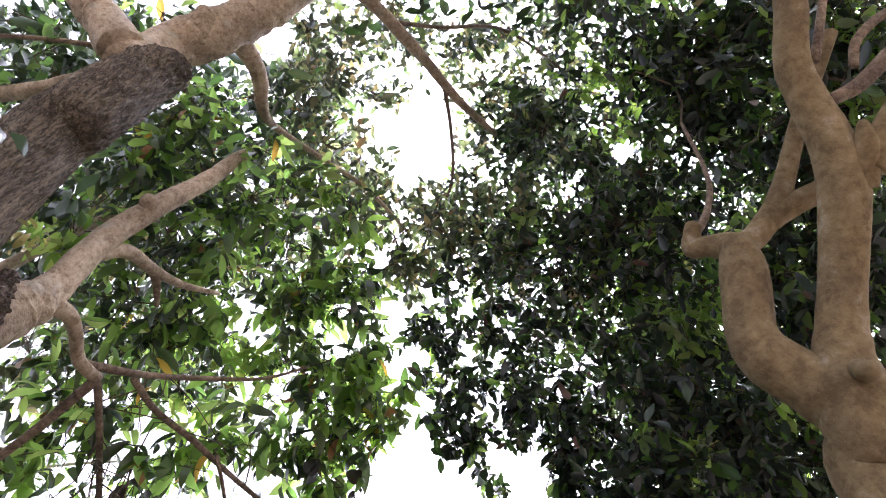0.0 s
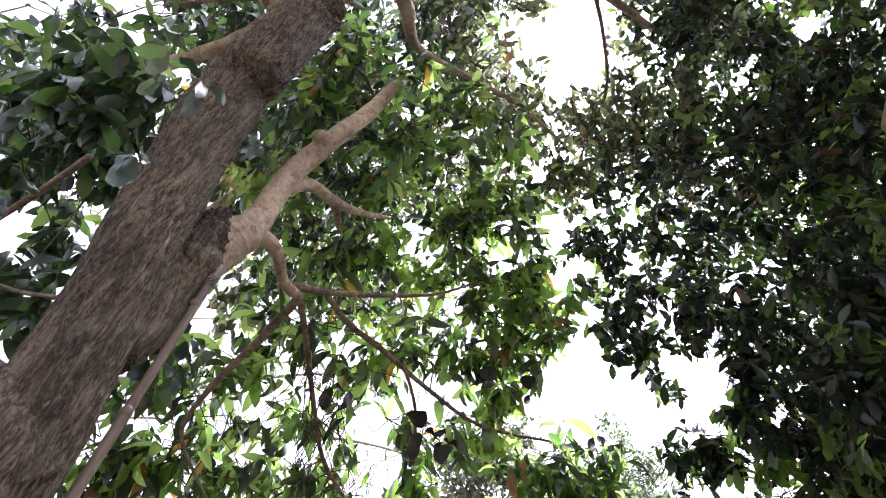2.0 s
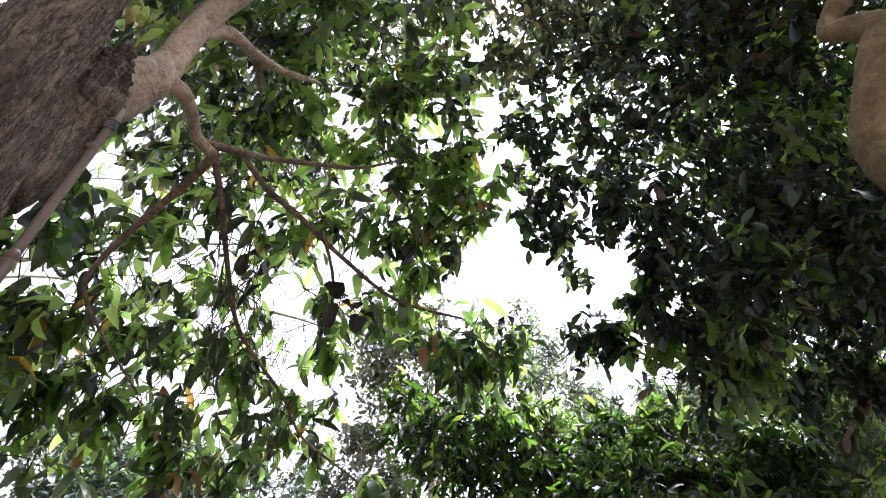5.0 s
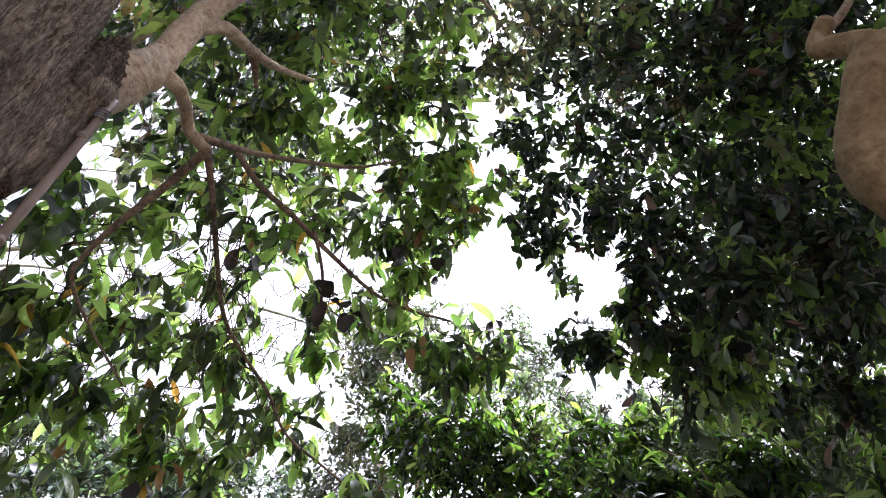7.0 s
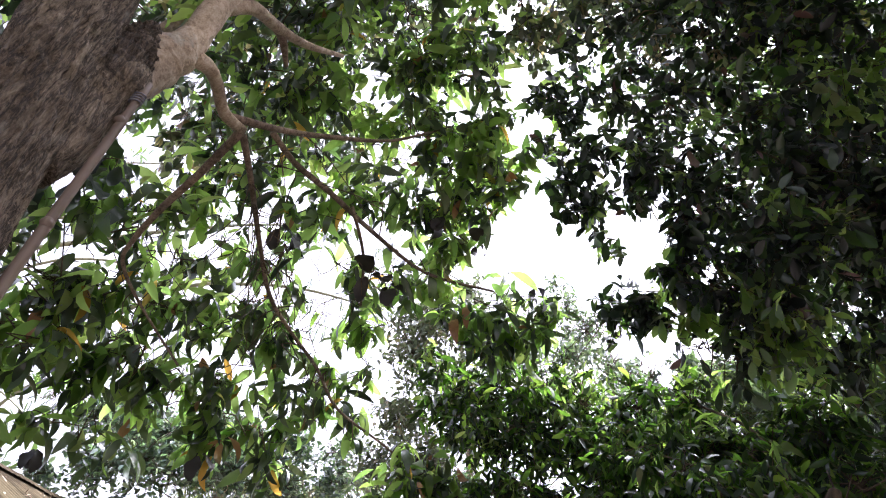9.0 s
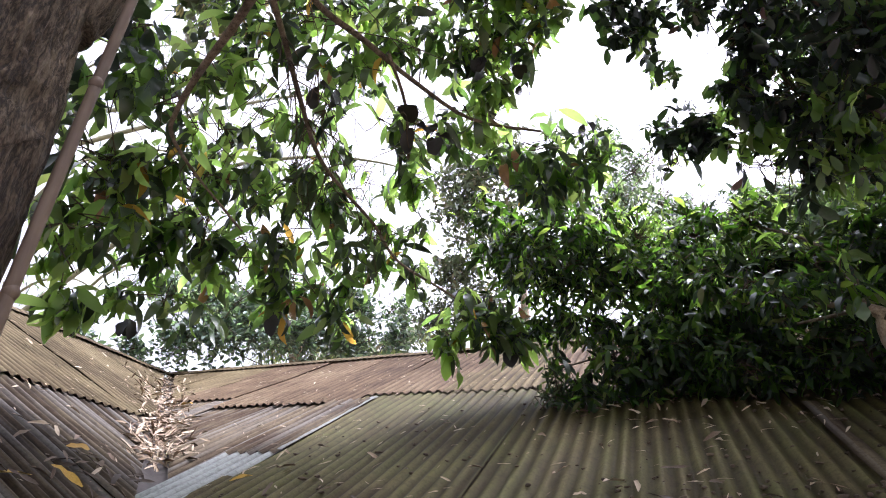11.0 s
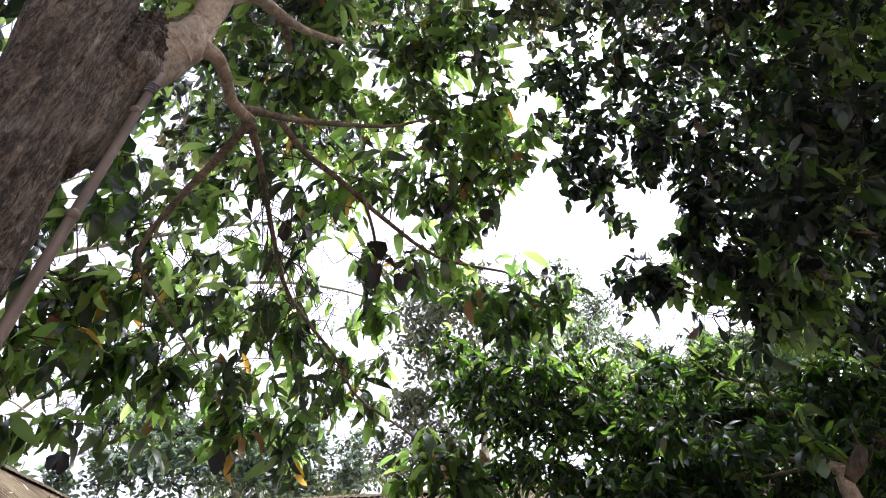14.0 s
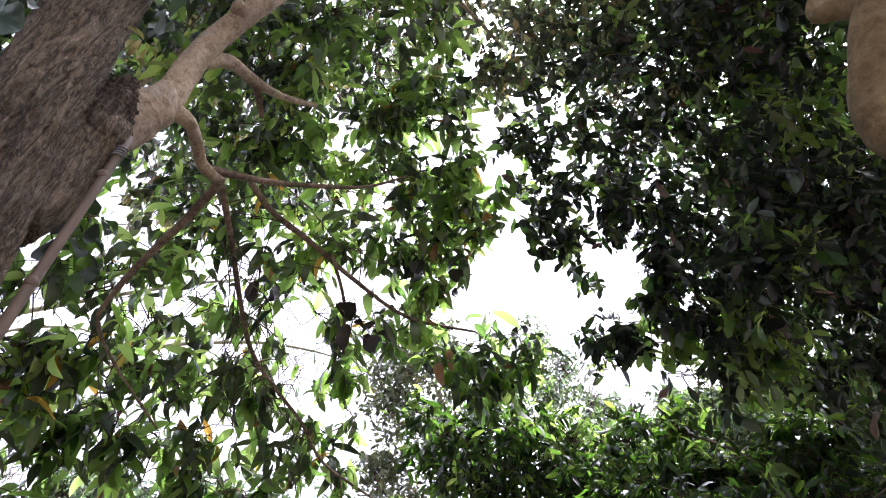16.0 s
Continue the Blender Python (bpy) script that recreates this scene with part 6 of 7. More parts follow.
gap((-2.15, 1.12, 5.05), (-8.81, 5.11, 11.03), 0.04, 0.18)
gap((-2.01, 1.80, 4.56), (-8.26, 7.89, 9.04), 0.04, 0.15)
gap((-1.56, 1.83, 5.01), (-6.43, 8.00, 10.87), 0.03, 0.14)
gap((-1.73, 1.43, 5.23), (-7.10, 6.37, 11.77), 0.03, 0.14)
gap((-1.77, 1.87, 4.77), (-7.26, 8.18, 9.88), 0.04, 0.15)
gap((-1.61, 1.87, 4.93), (-6.62, 8.17, 10.52), 0.04, 0.17)
gap((-1.96, 1.35, 5.09), (-8.03, 6.05, 11.18), 0.03, 0.13)
gap((-2.06, 1.21, 5.08), (-8.46, 5.49, 11.15), 0.03, 0.12)
gap((-2.18, 1.47, 4.72), (-8.95, 6.53, 9.70), 0.04, 0.16)
gap((-1.79, 2.05, 4.49), (-7.36, 8.89, 8.77), 0.03, 0.13)
gap((-1.86, 2.01, 4.47), (-7.62, 8.72, 8.69), 0.03, 0.13)
gap((-1.57, 1.62, 5.20), (-6.45, 7.16, 11.65), 0.05, 0.19)
gap((-1.70, 2.16, 4.43), (-7.00, 9.33, 8.49), 0.04, 0.17)
gap((-1.79, 1.76, 4.88), (-7.34, 7.72, 10.33), 0.04, 0.17)
gap((-1.68, 1.94, 4.79), (-6.89, 8.43, 9.96), 0.04, 0.16)
gap((-1.60, 1.76, 5.05), (-6.56, 7.73, 11.04), 0.03, 0.14)
gap((-2.26, 1.67, 4.36), (-9.25, 7.34, 8.24), 0.04, 0.14)
gap((-1.79, 1.60, 5.04), (-7.33, 7.08, 10.98), 0.03, 0.12)
gap((-1.99, 1.90, 4.45), (-8.16, 8.29, 8.59), 0.03, 0.13)
gap((-1.99, 1.60, 4.83), (-8.17, 7.06, 10.12), 0.04, 0.17)
gap((-2.21, 1.71, 4.39), (-9.05, 7.50, 8.35), 0.02, 0.09)
gap((-1.83, 1.96, 4.59), (-7.51, 8.51, 9.15), 0.03, 0.14)
gap((-1.74, 1.67, 5.02), (-7.15, 7.35, 10.90), 0.03, 0.12)
gap((-2.01, 1.46, 4.94), (-8.25, 6.50, 10.57), 0.04, 0.16)
gap((-1.92, 1.83, 4.65), (-7.88, 7.98, 9.41), 0.05, 0.19)
gap((-1.78, 2.01, 4.58), (-7.29, 8.72, 9.11), 0.05, 0.19)
gap((-1.65, 2.06, 4.65), (-6.79, 8.93, 9.39), 0.03, 0.13)
gap((-1.96, 1.85, 4.56), (-8.06, 8.09, 9.04), 0.04, 0.17)
gap((-1.67, 2.05, 4.64), (-6.88, 8.87, 9.37), 0.04, 0.16)
gap((0.22, 2.47, 4.68), (0.90, 9.89, 9.73), 0.09, 0.38)
gap((0.39, 2.47, 4.65), (1.56, 9.89, 9.60), 0.10, 0.42)
gap((0.54, 2.47, 4.61), (2.18, 9.90, 9.42), 0.09, 0.38)
gap((0.65, 2.47, 4.57), (2.60, 9.89, 9.27), 0.06, 0.27)
gap((0.38, 2.16, 5.04), (1.51, 8.67, 11.15), 0.10, 0.42)
gap((0.24, 2.12, 5.11), (0.98, 8.49, 11.42), 0.08, 0.34)
# thick inner foliage behind the forked trunk
clump(B, (2.23, 0.79, 7.10), 0.45, 34)
clump(B, (2.59, 0.69, 6.66), 0.45, 34)
clump(B, (1.97, 1.35, 6.82), 0.45, 34)
clump(B, (2.34, 1.13, 6.44), 0.45, 34)
clump(B, (2.60, 1.05, 6.27), 0.45, 34)
clump(B, (2.14, 1.54, 6.12), 0.45, 34)
clump(B, (2.37, 1.55, 5.79), 0.45, 34)
clump(B, (2.00, 0.97, 7.40), 0.45, 34)
clump(B, (2.15, 1.78, 5.66), 0.45, 34)
clump(B, (1.61, 2.53, 5.93), 0.45, 34)
clump(B, (1.38, 2.92, 5.96), 0.45, 34)
clump(B, (1.63, 2.86, 5.57), 0.45, 34)
clump(G, (-1.18, 7.01, 7.51), 0.5, 46)
clump(G, (-0.66, 7.11, 7.63), 0.5, 46)
clump(G, (-0.16, 7.33, 7.70), 0.5, 46)
clump(G, (0.37, 7.17, 7.37), 0.5, 46)
clump(G, (0.82, 6.78, 6.98), 0.5, 46)
# bare twigs among the low sprays and at the tips of the dark crown
bare = np.random.default_rng(77)
for _ in range(110):
    low = np.array([bare.uniform(-2.6, -1.1), bare.uniform(1.5, 3.1), bare.uniform(4.85, 5.6)])
    nodes = np.array(A.nodes)
    root = nodes[np.argmin(np.linalg.norm(nodes - low, axis=1))]
    way = np.array([bare.normal(0, 0.16), bare.normal(0.05, 0.16), -bare.uniform(0.1, 0.45)])
    A.lines.append([(*root, 0.004), (*(root + way * 0.4 + bare.normal(0, 0.04, 3)), 0.003), (*(root + way * 0.75 + bare.normal(0, 0.05, 3)), 0.0022), (*(root + way), 0.0012)])
for _ in range(16):
    root = np.array([0.18, 3.12, 5.36]) + bare.normal(0, 0.08, 3)
    way = np.array([bare.uniform(-0.35, 0.1), bare.normal(0, 0.1), -bare.uniform(0.08, 0.35)])
    B.lines.append([(*root, 0.0028), (*(root + way * 0.5 + bare.normal(0, 0.03, 3)), 0.002), (*(root + way), 0.001)])
# mostly unseen dark crown added overhead and along the gable side to block light
shade = np.random.default_rng(5)
for x in (2.7, 3.8, 4.9):
    for y in (-3.2, -1.8, -0.4, 1.0, 2.4, 3.8, 5.2):
        for z in ((6.0, 7.6) if x < 3 else (4.4, 6.0, 7.6)):
            clump(B, (x + shade.normal(0, 0.2), y + shade.normal(0, 0.3), z + shade.normal(0, 0.3) + 0.2 * (3.8 - x)), 0.95, 56, 1.2)
for x in (0.4, 1.6):
    for y in (-2.4, -1.2, 0.0):
        clump(B, (x + shade.normal(0, 0.2), y, 8.2 + shade.normal(0, 0.3)), 0.95, 90, 1.15)
for tree in (A, B, C, U, D, F, G, I, K):
    build_tree(tree)

tube("burl", [(-1.38, 0.66, 4.40, 0.030), (-1.35, 0.69, 4.52, 0.060), (-1.325, 0.72, 4.64, 0.072), (-1.315, 0.735, 4.76, 0.070), (-1.32, 0.735, 4.88, 0.060), (-1.32, 0.74, 5.02, 0.025)], BURL, A.root, 72, 18, 0.3, 3.3, "dark knotted burl between trunk and limb", 0.014)
tube("collar", [(-1.30, 0.80, 4.90, 0.070), (-1.285, 0.815, 4.96, 0.080), (-1.275, 0.828, 5.03, 0.066)], BARK_LIMB, A.root, 40, 6, 0.18, 5.1, "swollen bark collar at the limb's base", 0.006)

# ---- bamboo prop tied to the limb ----
prop = thing("bamboo_pole", (-1.215, 0.765, 0), "dry brown bamboo pole tied upright to the limb", "pole")
tube("pole", [(-1.205, 0.755, 0.0, 0.016), (-1.21, 0.755, 1.6, 0.016), (-1.22, 0.76, 2.9, 0.0155), (-1.222, 0.765, 3.9, 0.0145), (-1.215, 0.77, 4.70, 0.013)], BAMBOO, prop, 16, 10, 0.03)
for z in (0.35, 0.8, 1.25, 1.7, 2.15, 2.6, 3.05, 3.5, 4.07, 4.5):
    tube("node_ring", [(-1.220, 0.764, z - 0.015, 0.0125), (-1.220, 0.764, z, 0.0175), (-1.220, 0.764, z + 0.015, 0.0125)], BAMBOO, prop, 14, 3, 0.02)
for k in range(4):
    ring = [(-1.217 + 0.017 * math.cos(a), 0.768 + 0.017 * math.sin(a), 4.60 + 0.012 * k + 0.006 * math.sin(a), 0.003) for a in np.linspace(0, 6.283, 13)]
    tube("cord", ring, CORD, prop, 6, 2, 0.0, label="grey cord lashing")


# ---- bamboo grove beyond the wing ----
grove = Tree("bamboo_clump", (-12.6, 7.4, 0), "arching pale bamboo culms with thin sparse leaves", "bamboo", CULM, CULM, FRESH, 0.17, 0.14, 0.2, 6, lean=(-80, -10))


def culm(points):
    tube("culm", points, CULM, grove.root, 8, 6, 0.02)
    for p in points[1:]:
        grove.nodes.append(np.array(p[:3]))


culm([(-12.6, 7.4, 0, 0.05), (-12.2, 6.2, 4.0, 0.05), (-8.29, 6.41, 7.57, 0.050), (-7.17, 6.35, 8.29, 0.042), (-6.02, 6.32, 8.74, 0.034), (-5.16, 6.50, 8.85, 0.030), (-4.46, 6.69, 8.87, 0.026), (-3.92, 7.00, 8.90, 0.020), (-3.43, 7.30, 8.85, 0.013), (-2.93, 7.64, 8.68, 0.006)])
culm([(-12.4, 7.7, 0, 0.05), (-12.2, 5.4, 4.5, 0.05), (-8.79, 4.97, 8.37, 0.045), (-7.76, 5.15, 8.76, 0.040), (-6.53, 5.51, 9.20, 0.034), (-5.70, 5.68, 9.37, 0.028), (-4.93, 5.95, 9.60, 0.020), (-4.06, 6.35, 9.83, 0.010)])
culm([(-12.7, 7.1, 0, 0.05), (-12.4, 5.0, 5.0, 0.05), (-8.67, 4.78, 8.74, 0.045), (-7.34, 5.14, 9.29, 0.034), (-6.67, 5.33, 9.55, 0.026), (-5.97, 5.57, 9.71, 0.016), (-5.49, 5.92, 9.82, 0.006)])
culm([(-12.8, 7.0, 0, 0.05), (-11.6, 6.4, 6.0, 0.04), (-9.8, 6.1, 9.0, 0.03), (-8.0, 6.4, 9.6, 0.02), (-6.6, 7.0, 9.0, 0.008)])
culm([(-12.2, 8.0, 0, 0.05), (-11.0, 7.6, 5.0, 0.04), (-9.4, 7.2, 7.4, 0.03), (-8.2, 7.4, 7.8, 0.02), (-7.4, 7.8, 7.2, 0.008)])
culm([(-12.9, 7.6, 0, 0.05), (-12.0, 6.4, 7.0, 0.04), (-10.4, 5.4, 9.6, 0.03), (-8.6, 5.4, 11.0, 0.02), (-6.8, 5.9, 11.4, 0.008)])
culm([(-12.5, 7.2, 0, 0.05), (-11.8, 6.8, 5.0, 0.04), (-10.4, 6.6, 7.0, 0.028), (-9.2, 6.6, 7.3, 0.018), (-8.2, 6.8, 6.8, 0.008)])
for at, r, count in (((-6.9, 7.4, 11.2), 0.7, 16), ((-5.4, 8.4, 11.7), 0.7, 16), ((-4.0, 9.2, 11.8), 0.7, 14), ((-5.2, 9.4, 10.4), 0.7, 18), ((-4.2, 10.3, 10.5), 0.7, 16), ((-8.4, 6.3, 9.2), 0.8, 18), ((-7.2, 6.8, 9.0), 0.7, 16),
                     ((-8.6, 7.3, 7.4), 0.8, 26), ((-7.7, 7.6, 7.0), 0.7, 26), ((-9.8, 6.6, 6.8), 0.9, 30), ((-8.6, 6.8, 6.4), 0.8, 26), ((-10.4, 6.0, 8.0), 0.9, 26), ((-9.2, 5.4, 10.4), 0.8, 18), ((-7.6, 5.6, 11.0), 0.8, 18), ((-10.2, 6.4, 6.0), 0.9, 30),
                     ((-4.08, 6.98, 8.81), 0.45, 7), ((-4.42, 6.30, 9.33), 0.45, 7), ((-5.21, 5.85, 9.15), 0.45, 7), ((-5.90, 5.69, 8.64), 0.45, 7), ((-3.94, 7.21, 8.63), 0.45, 7), ((-5.65, 5.85, 8.74), 0.45, 7)):
    clump(grove, at, r, count)
build_tree(grove)


# ---- palms behind the house ----
def palm(base, crown, fronds, length, seed):
    rng = np.random.default_rng(seed)
    root = thing("palm_tree", base, "palm with feathery yellow-green fronds behind the house", "palm", "palms behind the house")
    b, c = np.array(base, float), np.array(crown, float)
    tube("trunk", [(*b, 0.16), (*(b * 0.5 + c * 0.5), 0.12), (*c, 0.11)], BARK_LIMB, root, 16, 6, 0.05)
    for k in range(fronds):
        a, rise = k * 2.4 + rng.normal(0, 0.2), rng.uniform(0.1, 1.0)
        out = np.array([math.cos(a), math.sin(a), 0])
        pts = [c + out * length * u * 0.85 + UP * length * (rise * u - (0.5 + 0.5 * rise) * u * u) for u in np.linspace(0, 1, 9)]
        stem = tube("frond", [(*p, 0.022 * (1.05 - i / 9)) for i, p in enumerate(pts)], CULM, root, 6, 2, 0.0)
        verts, faces = [], []
        for i in range(46):
            u = 0.12 + 0.87 * i / 45
            at = pts[int(u * 8)] * (1 - (u * 8) % 1) + pts[min(8, int(u * 8) + 1)] * ((u * 8) % 1)
            way = pts[min(8, int(u * 8) + 1)] - pts[min(7, int(u * 8))]
            way /= np.linalg.norm(way)
            for side in (-1, 1):
                across = np.cross(way, UP) * side
                d = across * 0.75 + way * 0.6 - UP * rng.uniform(0.25, 0.7)
                d /= np.linalg.norm(d)
                n = 0.6 * math.sin(math.pi * (0.15 + 0.8 * u)) * rng.uniform(0.8, 1.1)
                w = np.cross(d, UP) * 0.014
                o = len(verts)
                droop = UP * 0.12 * n
                verts += [at - w, at + w, at + d * n * 0.6 + w - droop * 0.3, at + d * n * 0.6 - w - droop * 0.3, at + d * n - droop]
                faces += [(o, o + 1, o + 2, o + 3), (o + 3, o + 2, o + 4, o + 4)]
        tri = [f for f in faces]
        bm = bmesh.new()
        vs = [bm.verts.new(v) for v in verts]
        for f in tri:
            bm.faces.new([vs[i] for i in dict.fromkeys(f)])
        me = bpy.data.meshes.new("leaflets")
        bm.to_mesh(me)
        bm.free()
        ob = part("leaflet_fan", me, PALM, stem)


palm((-6.6, 10.6, 0), (-6.4, 9.4, 7.2), 15, 2.3, 3)
palm((-5.2, 11.2, 0), (-5.3, 10.4, 6.9), 13, 2.2, 5)
palm((3.4, 13.4, 0), (3.25, 12.6, 10.4), 13, 2.0, 8)


# ---- what has fallen on the roof ----
def dry_mesh(width, fold, droop, twist):
    v, f = leaf_shape(width, fold, droop, 5, 0.3)
    for p in v:
        a = twist * p[1]
        p[0], p[2] = p[0] * math.cos(a) - p[2] * math.sin(a), p[0] * math.sin(a) + p[2] * math.cos(a)
    return v, f


DRY_SHAPES = [dry_mesh(0.24, 0.7, 0.25, 0.6), dry_mesh(0.18, 0.4, -0.15, -0.4), dry_mesh(0.13, 0.6, 0.12, 0.3), dry_mesh(0.22, 0.35, 0.3, -0.6)]
DRY_MESHES = [grid_mesh("dry_leaf", *s) for s in DRY_SHAPES]
rng = np.random.default_rng(12)
N_MAIN = Vector((0, -math.sin(radians(27.4)), math.cos(radians(27.4))))
N_WING = Vector((math.sin(radians(27.4)), 0, math.cos(radians(27.4))))


def lay(at, normal, size, turn, tip):
    q = normal.to_track_quat("Z", "Y").to_matrix().to_4x4()
    return Matrix.Translation(at) @ q @ Matrix.Rotation(turn, 4, "Z") @ Matrix.Rotation(tip, 4, "X") @ Matrix.Scale(size, 4)


def fallen(x, y, size, mat=None, wing=False, label="curled dry leaf lying on the iron roof", shape=None):
    k = int(rng.integers(0, 4)) if shape is None else shape
    me = DRY_MESHES[k]
    z = RIDGE_Z - SLOPE * (x - RIDGE_X) if wing else roof_z(y)
    normal = N_WING if wing else N_MAIN
    ob = new("dry_leaf", me.copy() if mat else me)
    if mat:
        ob.data.materials.clear()
        ob.data.materials.append(mat)
    elif not me.materials:
        me.materials.append(DRY)
    ob.matrix_world = lay(Vector((x, y, z)) + normal * (0.045 if not wing else 0.04), normal, size, rng.uniform(0, 6.28), rng.normal(0, 0.12))
    tagged(ob, label, "leaf", "fallen leaves on the roof")


for _ in range(105):
    x, y = rng.uniform(-3.4, 1.3), rng.uniform(2.1, 6.2)
    if y > valley_y(x) + 0.25:
        fallen(x, y, rng.uniform(0.04, 0.11))
for _ in range(80):
    x = rng.uniform(-0.5, 1.45)
    fallen(x, rng.uniform(2.2, 4.2) if rng.random() < 0.4 else 3.75 + 0.25 * rng.normal(), rng.uniform(0.04, 0.11))
for _ in range(150):
    x, y = rng.uniform(-6.0, -2.0), rng.uniform(0.6, 6.0)
    if y < valley_y(x) - 0.2:
        fallen(x, y, rng.uniform(0.05, 0.12), wing=True)
for x, y in ((-2.75, 2.25), (-2.36, 1.82), (-2.5, 2.0)):
    fallen(x, y, 0.19, OCHRE, True, "mottled yellow leaf lying on the iron roof", 3)
fallen(-4.0, 4.45, 0.2, OCHRE, False, "mottled yellow leaf lying on the iron roof", 3)
fallen(-1.95, 2.7, 0.12, OCHRE, False, "mottled yellow leaf lying on the iron roof", 0)

for _ in range(42):
    x = -2.45 + 0.28 * rng.normal()
    fallen(x, valley_y(x) - abs(rng.normal(0.25, 0.3)) - 0.1, rng.uniform(0.08, 0.15), BROWN, True, "dark curled leaf in a heap on the iron roof", int(rng.integers(0, 4)))
for _ in range(16):
    fallen(rng.uniform(-2.2, 1.2), rng.uniform(2.15, 3.2), rng.uniform(0.06, 0.13), BROWN, False, "dark curled leaf lying on the iron roof", int(rng.integers(0, 4)))

# drift of dry leaves in the valley
verts, faces, off = [], [], 0
for _ in range(1050):
    d = 0.15 + 3.35 * rng.random() ** 0.85
    w = rng.normal(0, 0.15 + 0.09 * max(0, 1.8 - d)) * (1.0 if d < 2.2 else 0.6)
    h = 0.012 + 0.03 * rng.random() * max(0.15, 1 - abs(w) / 0.45)
    at = Vector((RIDGE_X + d + 0.707 * w, RIDGE_Y - d + 0.707 * w, RIDGE_Z - SLOPE * d + abs(w) * SLOPE * 0.707 + h))
    k = int(rng.integers(0, 4))
    m = lay(at, (N_MAIN if w > 0 else N_WING) + Vector((rng.normal(0, 0.15), rng.normal(0, 0.15), 0)), rng.uniform(0.08, 0.15), rng.uniform(0, 6.28), rng.normal(0, 0.25)) @ Matrix.Diagonal((0.75, 1, 1, 1))
    v, f = DRY_SHAPES[k]
    verts += [m @ Vector(p) for p in v]
    faces.append(f + off)
    off += len(v)
drift = new("leaf_drift", grid_mesh("leaf_drift", [tuple(v) for v in verts], np.vstack(faces)))
drift.data.materials.append(DRY)
tagged(drift, "drift of dry tan leaves filling the roof valley", "leaves", kind="stuff")

# straw-thin leaf bits and twigs blown over both slopes
verts, faces, off = [], [], 0
for _ in range(900):
    wing = rng.random() < 0.4
    if wing:
        x, y = rng.uniform(-6.0, -2.0), rng.uniform(0.4, 6.0)
        if y > valley_y(x) - 0.1:
            continue
        at, normal = Vector((x, y, RIDGE_Z - SLOPE * (x - RIDGE_X))), N_WING
    else:
        x, y = rng.uniform(-4.5, 1.4), rng.uniform(2.1, 6.2)
        if y < valley_y(x) + 0.15:
            continue
        at, normal = Vector((x, y, roof_z(y))), N_MAIN
    long = rng.uniform(0.02, 0.075)
    m = lay(at + normal * 0.046, normal, long, rng.uniform(0, 6.28), rng.normal(0, 0.1)) @ Matrix.Diagonal((rng.uniform(0.35, 0.9), 1, 0.6, 1))
    v, f = DRY_SHAPES[int(rng.integers(0, 4))]
    verts += [tuple(m @ Vector(q)) for q in v]
    faces.append(f + off)
    off += len(v)
litter = new("leaf_litter", grid_mesh("leaf_litter", verts, np.vstack(faces)))
litter.data.materials.append(DRY)
tagged(litter, "straw-like bits of dry leaf blown over the roof", "litter", kind="stuff")

# crumbs of moss and bark on the lower sheets
bm = bmesh.new()
for _ in range(520):
    if rng.random() < 0.6:
        x, y = rng.uniform(-0.2, 1.3), 2.35 + 0.18 * rng.normal()
    else:
        x, y = rng.uniform(-2.0, 1.3), rng.uniform(2.1, 3.9)
    s = rng.uniform(0.003, 0.013)
    m = Matrix.Translation((x, y, roof_z(y) + 0.03)) @ Matrix.Rotation(rng.uniform(0, 6.28), 4, "Z") @ Matrix.Diagonal((s * rng.uniform(0.7, 2.6), s, s * 0.7, 1))
    bmesh.ops.create_icosphere(bm, subdivisions=1, radius=1, matrix=m)
for v in bm.verts:
    v.co += Vector((0.004, 0.004, 0.004)) * noise.noise(v.co * 120)
me = bpy.data.meshes.new("roof_debris")
bm.to_mesh(me)
bm.free()
me.materials.append(EARTH)
tagged(new("roof_debris", me), "dark crumbs of moss and bark on the roof", "debris", kind="stuff")

# seedling rooted on the roof
S = Tree("roof_seedling", (-0.6, 3.8, roof_z(3.8)), "small fresh green plant rooted on the iron roof", "plant", BARK_TWIG, BARK_TWIG, FRESH, 0.06, 0.36, 0.2, 7, lean=(-50, 50))
S.nodes.append(np.array([-0.6, 3.8, roof_z(3.8)]))
for dx, dz, r in ((-0.08, 0.07, 0.07), (0.04, 0.10, 0.08), (0.12, 0.06, 0.07), (-0.02, 0.05, 0.08)):
    clump(S, (-0.6 + dx, 3.76, roof_z(3.8) + dz), r, 9)
build_tree(S)


# ---- yellowing sprays and dry flower heads in the crowns ----
def spray(tree, name, at, r, count, size, mat, label, shapes=None):
    verts, faces, off = [], [], 0
    for i in range(count):
        a, el = i * 2.4, radians(rng.uniform(-80, 10))
        out = Vector((math.cos(a) * math.cos(el), math.sin(a) * math.cos(el), math.sin(el)))
        m = Matrix.Translation(Vector(at) + out * r * 0.2) @ out.to_track_quat("Y", "Z").to_matrix().to_4x4() @ Matrix.Scale(size * rng.uniform(0.7, 1.2), 4)
        v, f = (shapes or tree.shapes)[i % 4]
        verts += [tuple(m @ Vector(p)) for p in v]
        faces.append(f + off)
        off += len(v)
    part(name, grid_mesh(name, verts, np.vstack(faces)), mat, tree.root, label)


def flower_head(tree, at, r):
    bm = bmesh.new()
    for _ in range(90):
        d = Vector(rng.normal(0, 1, 3))
        d = d.normalized() * r * rng.random() ** 0.5
        bmesh.ops.create_icosphere(bm, subdivisions=1, radius=rng.uniform(0.006, 0.014), matrix=Matrix.Translation(Vector(at) + d))
    tagged(part("flower_head", bm, HEAD, tree.root, "pale dry flower head"), kind="stuff")


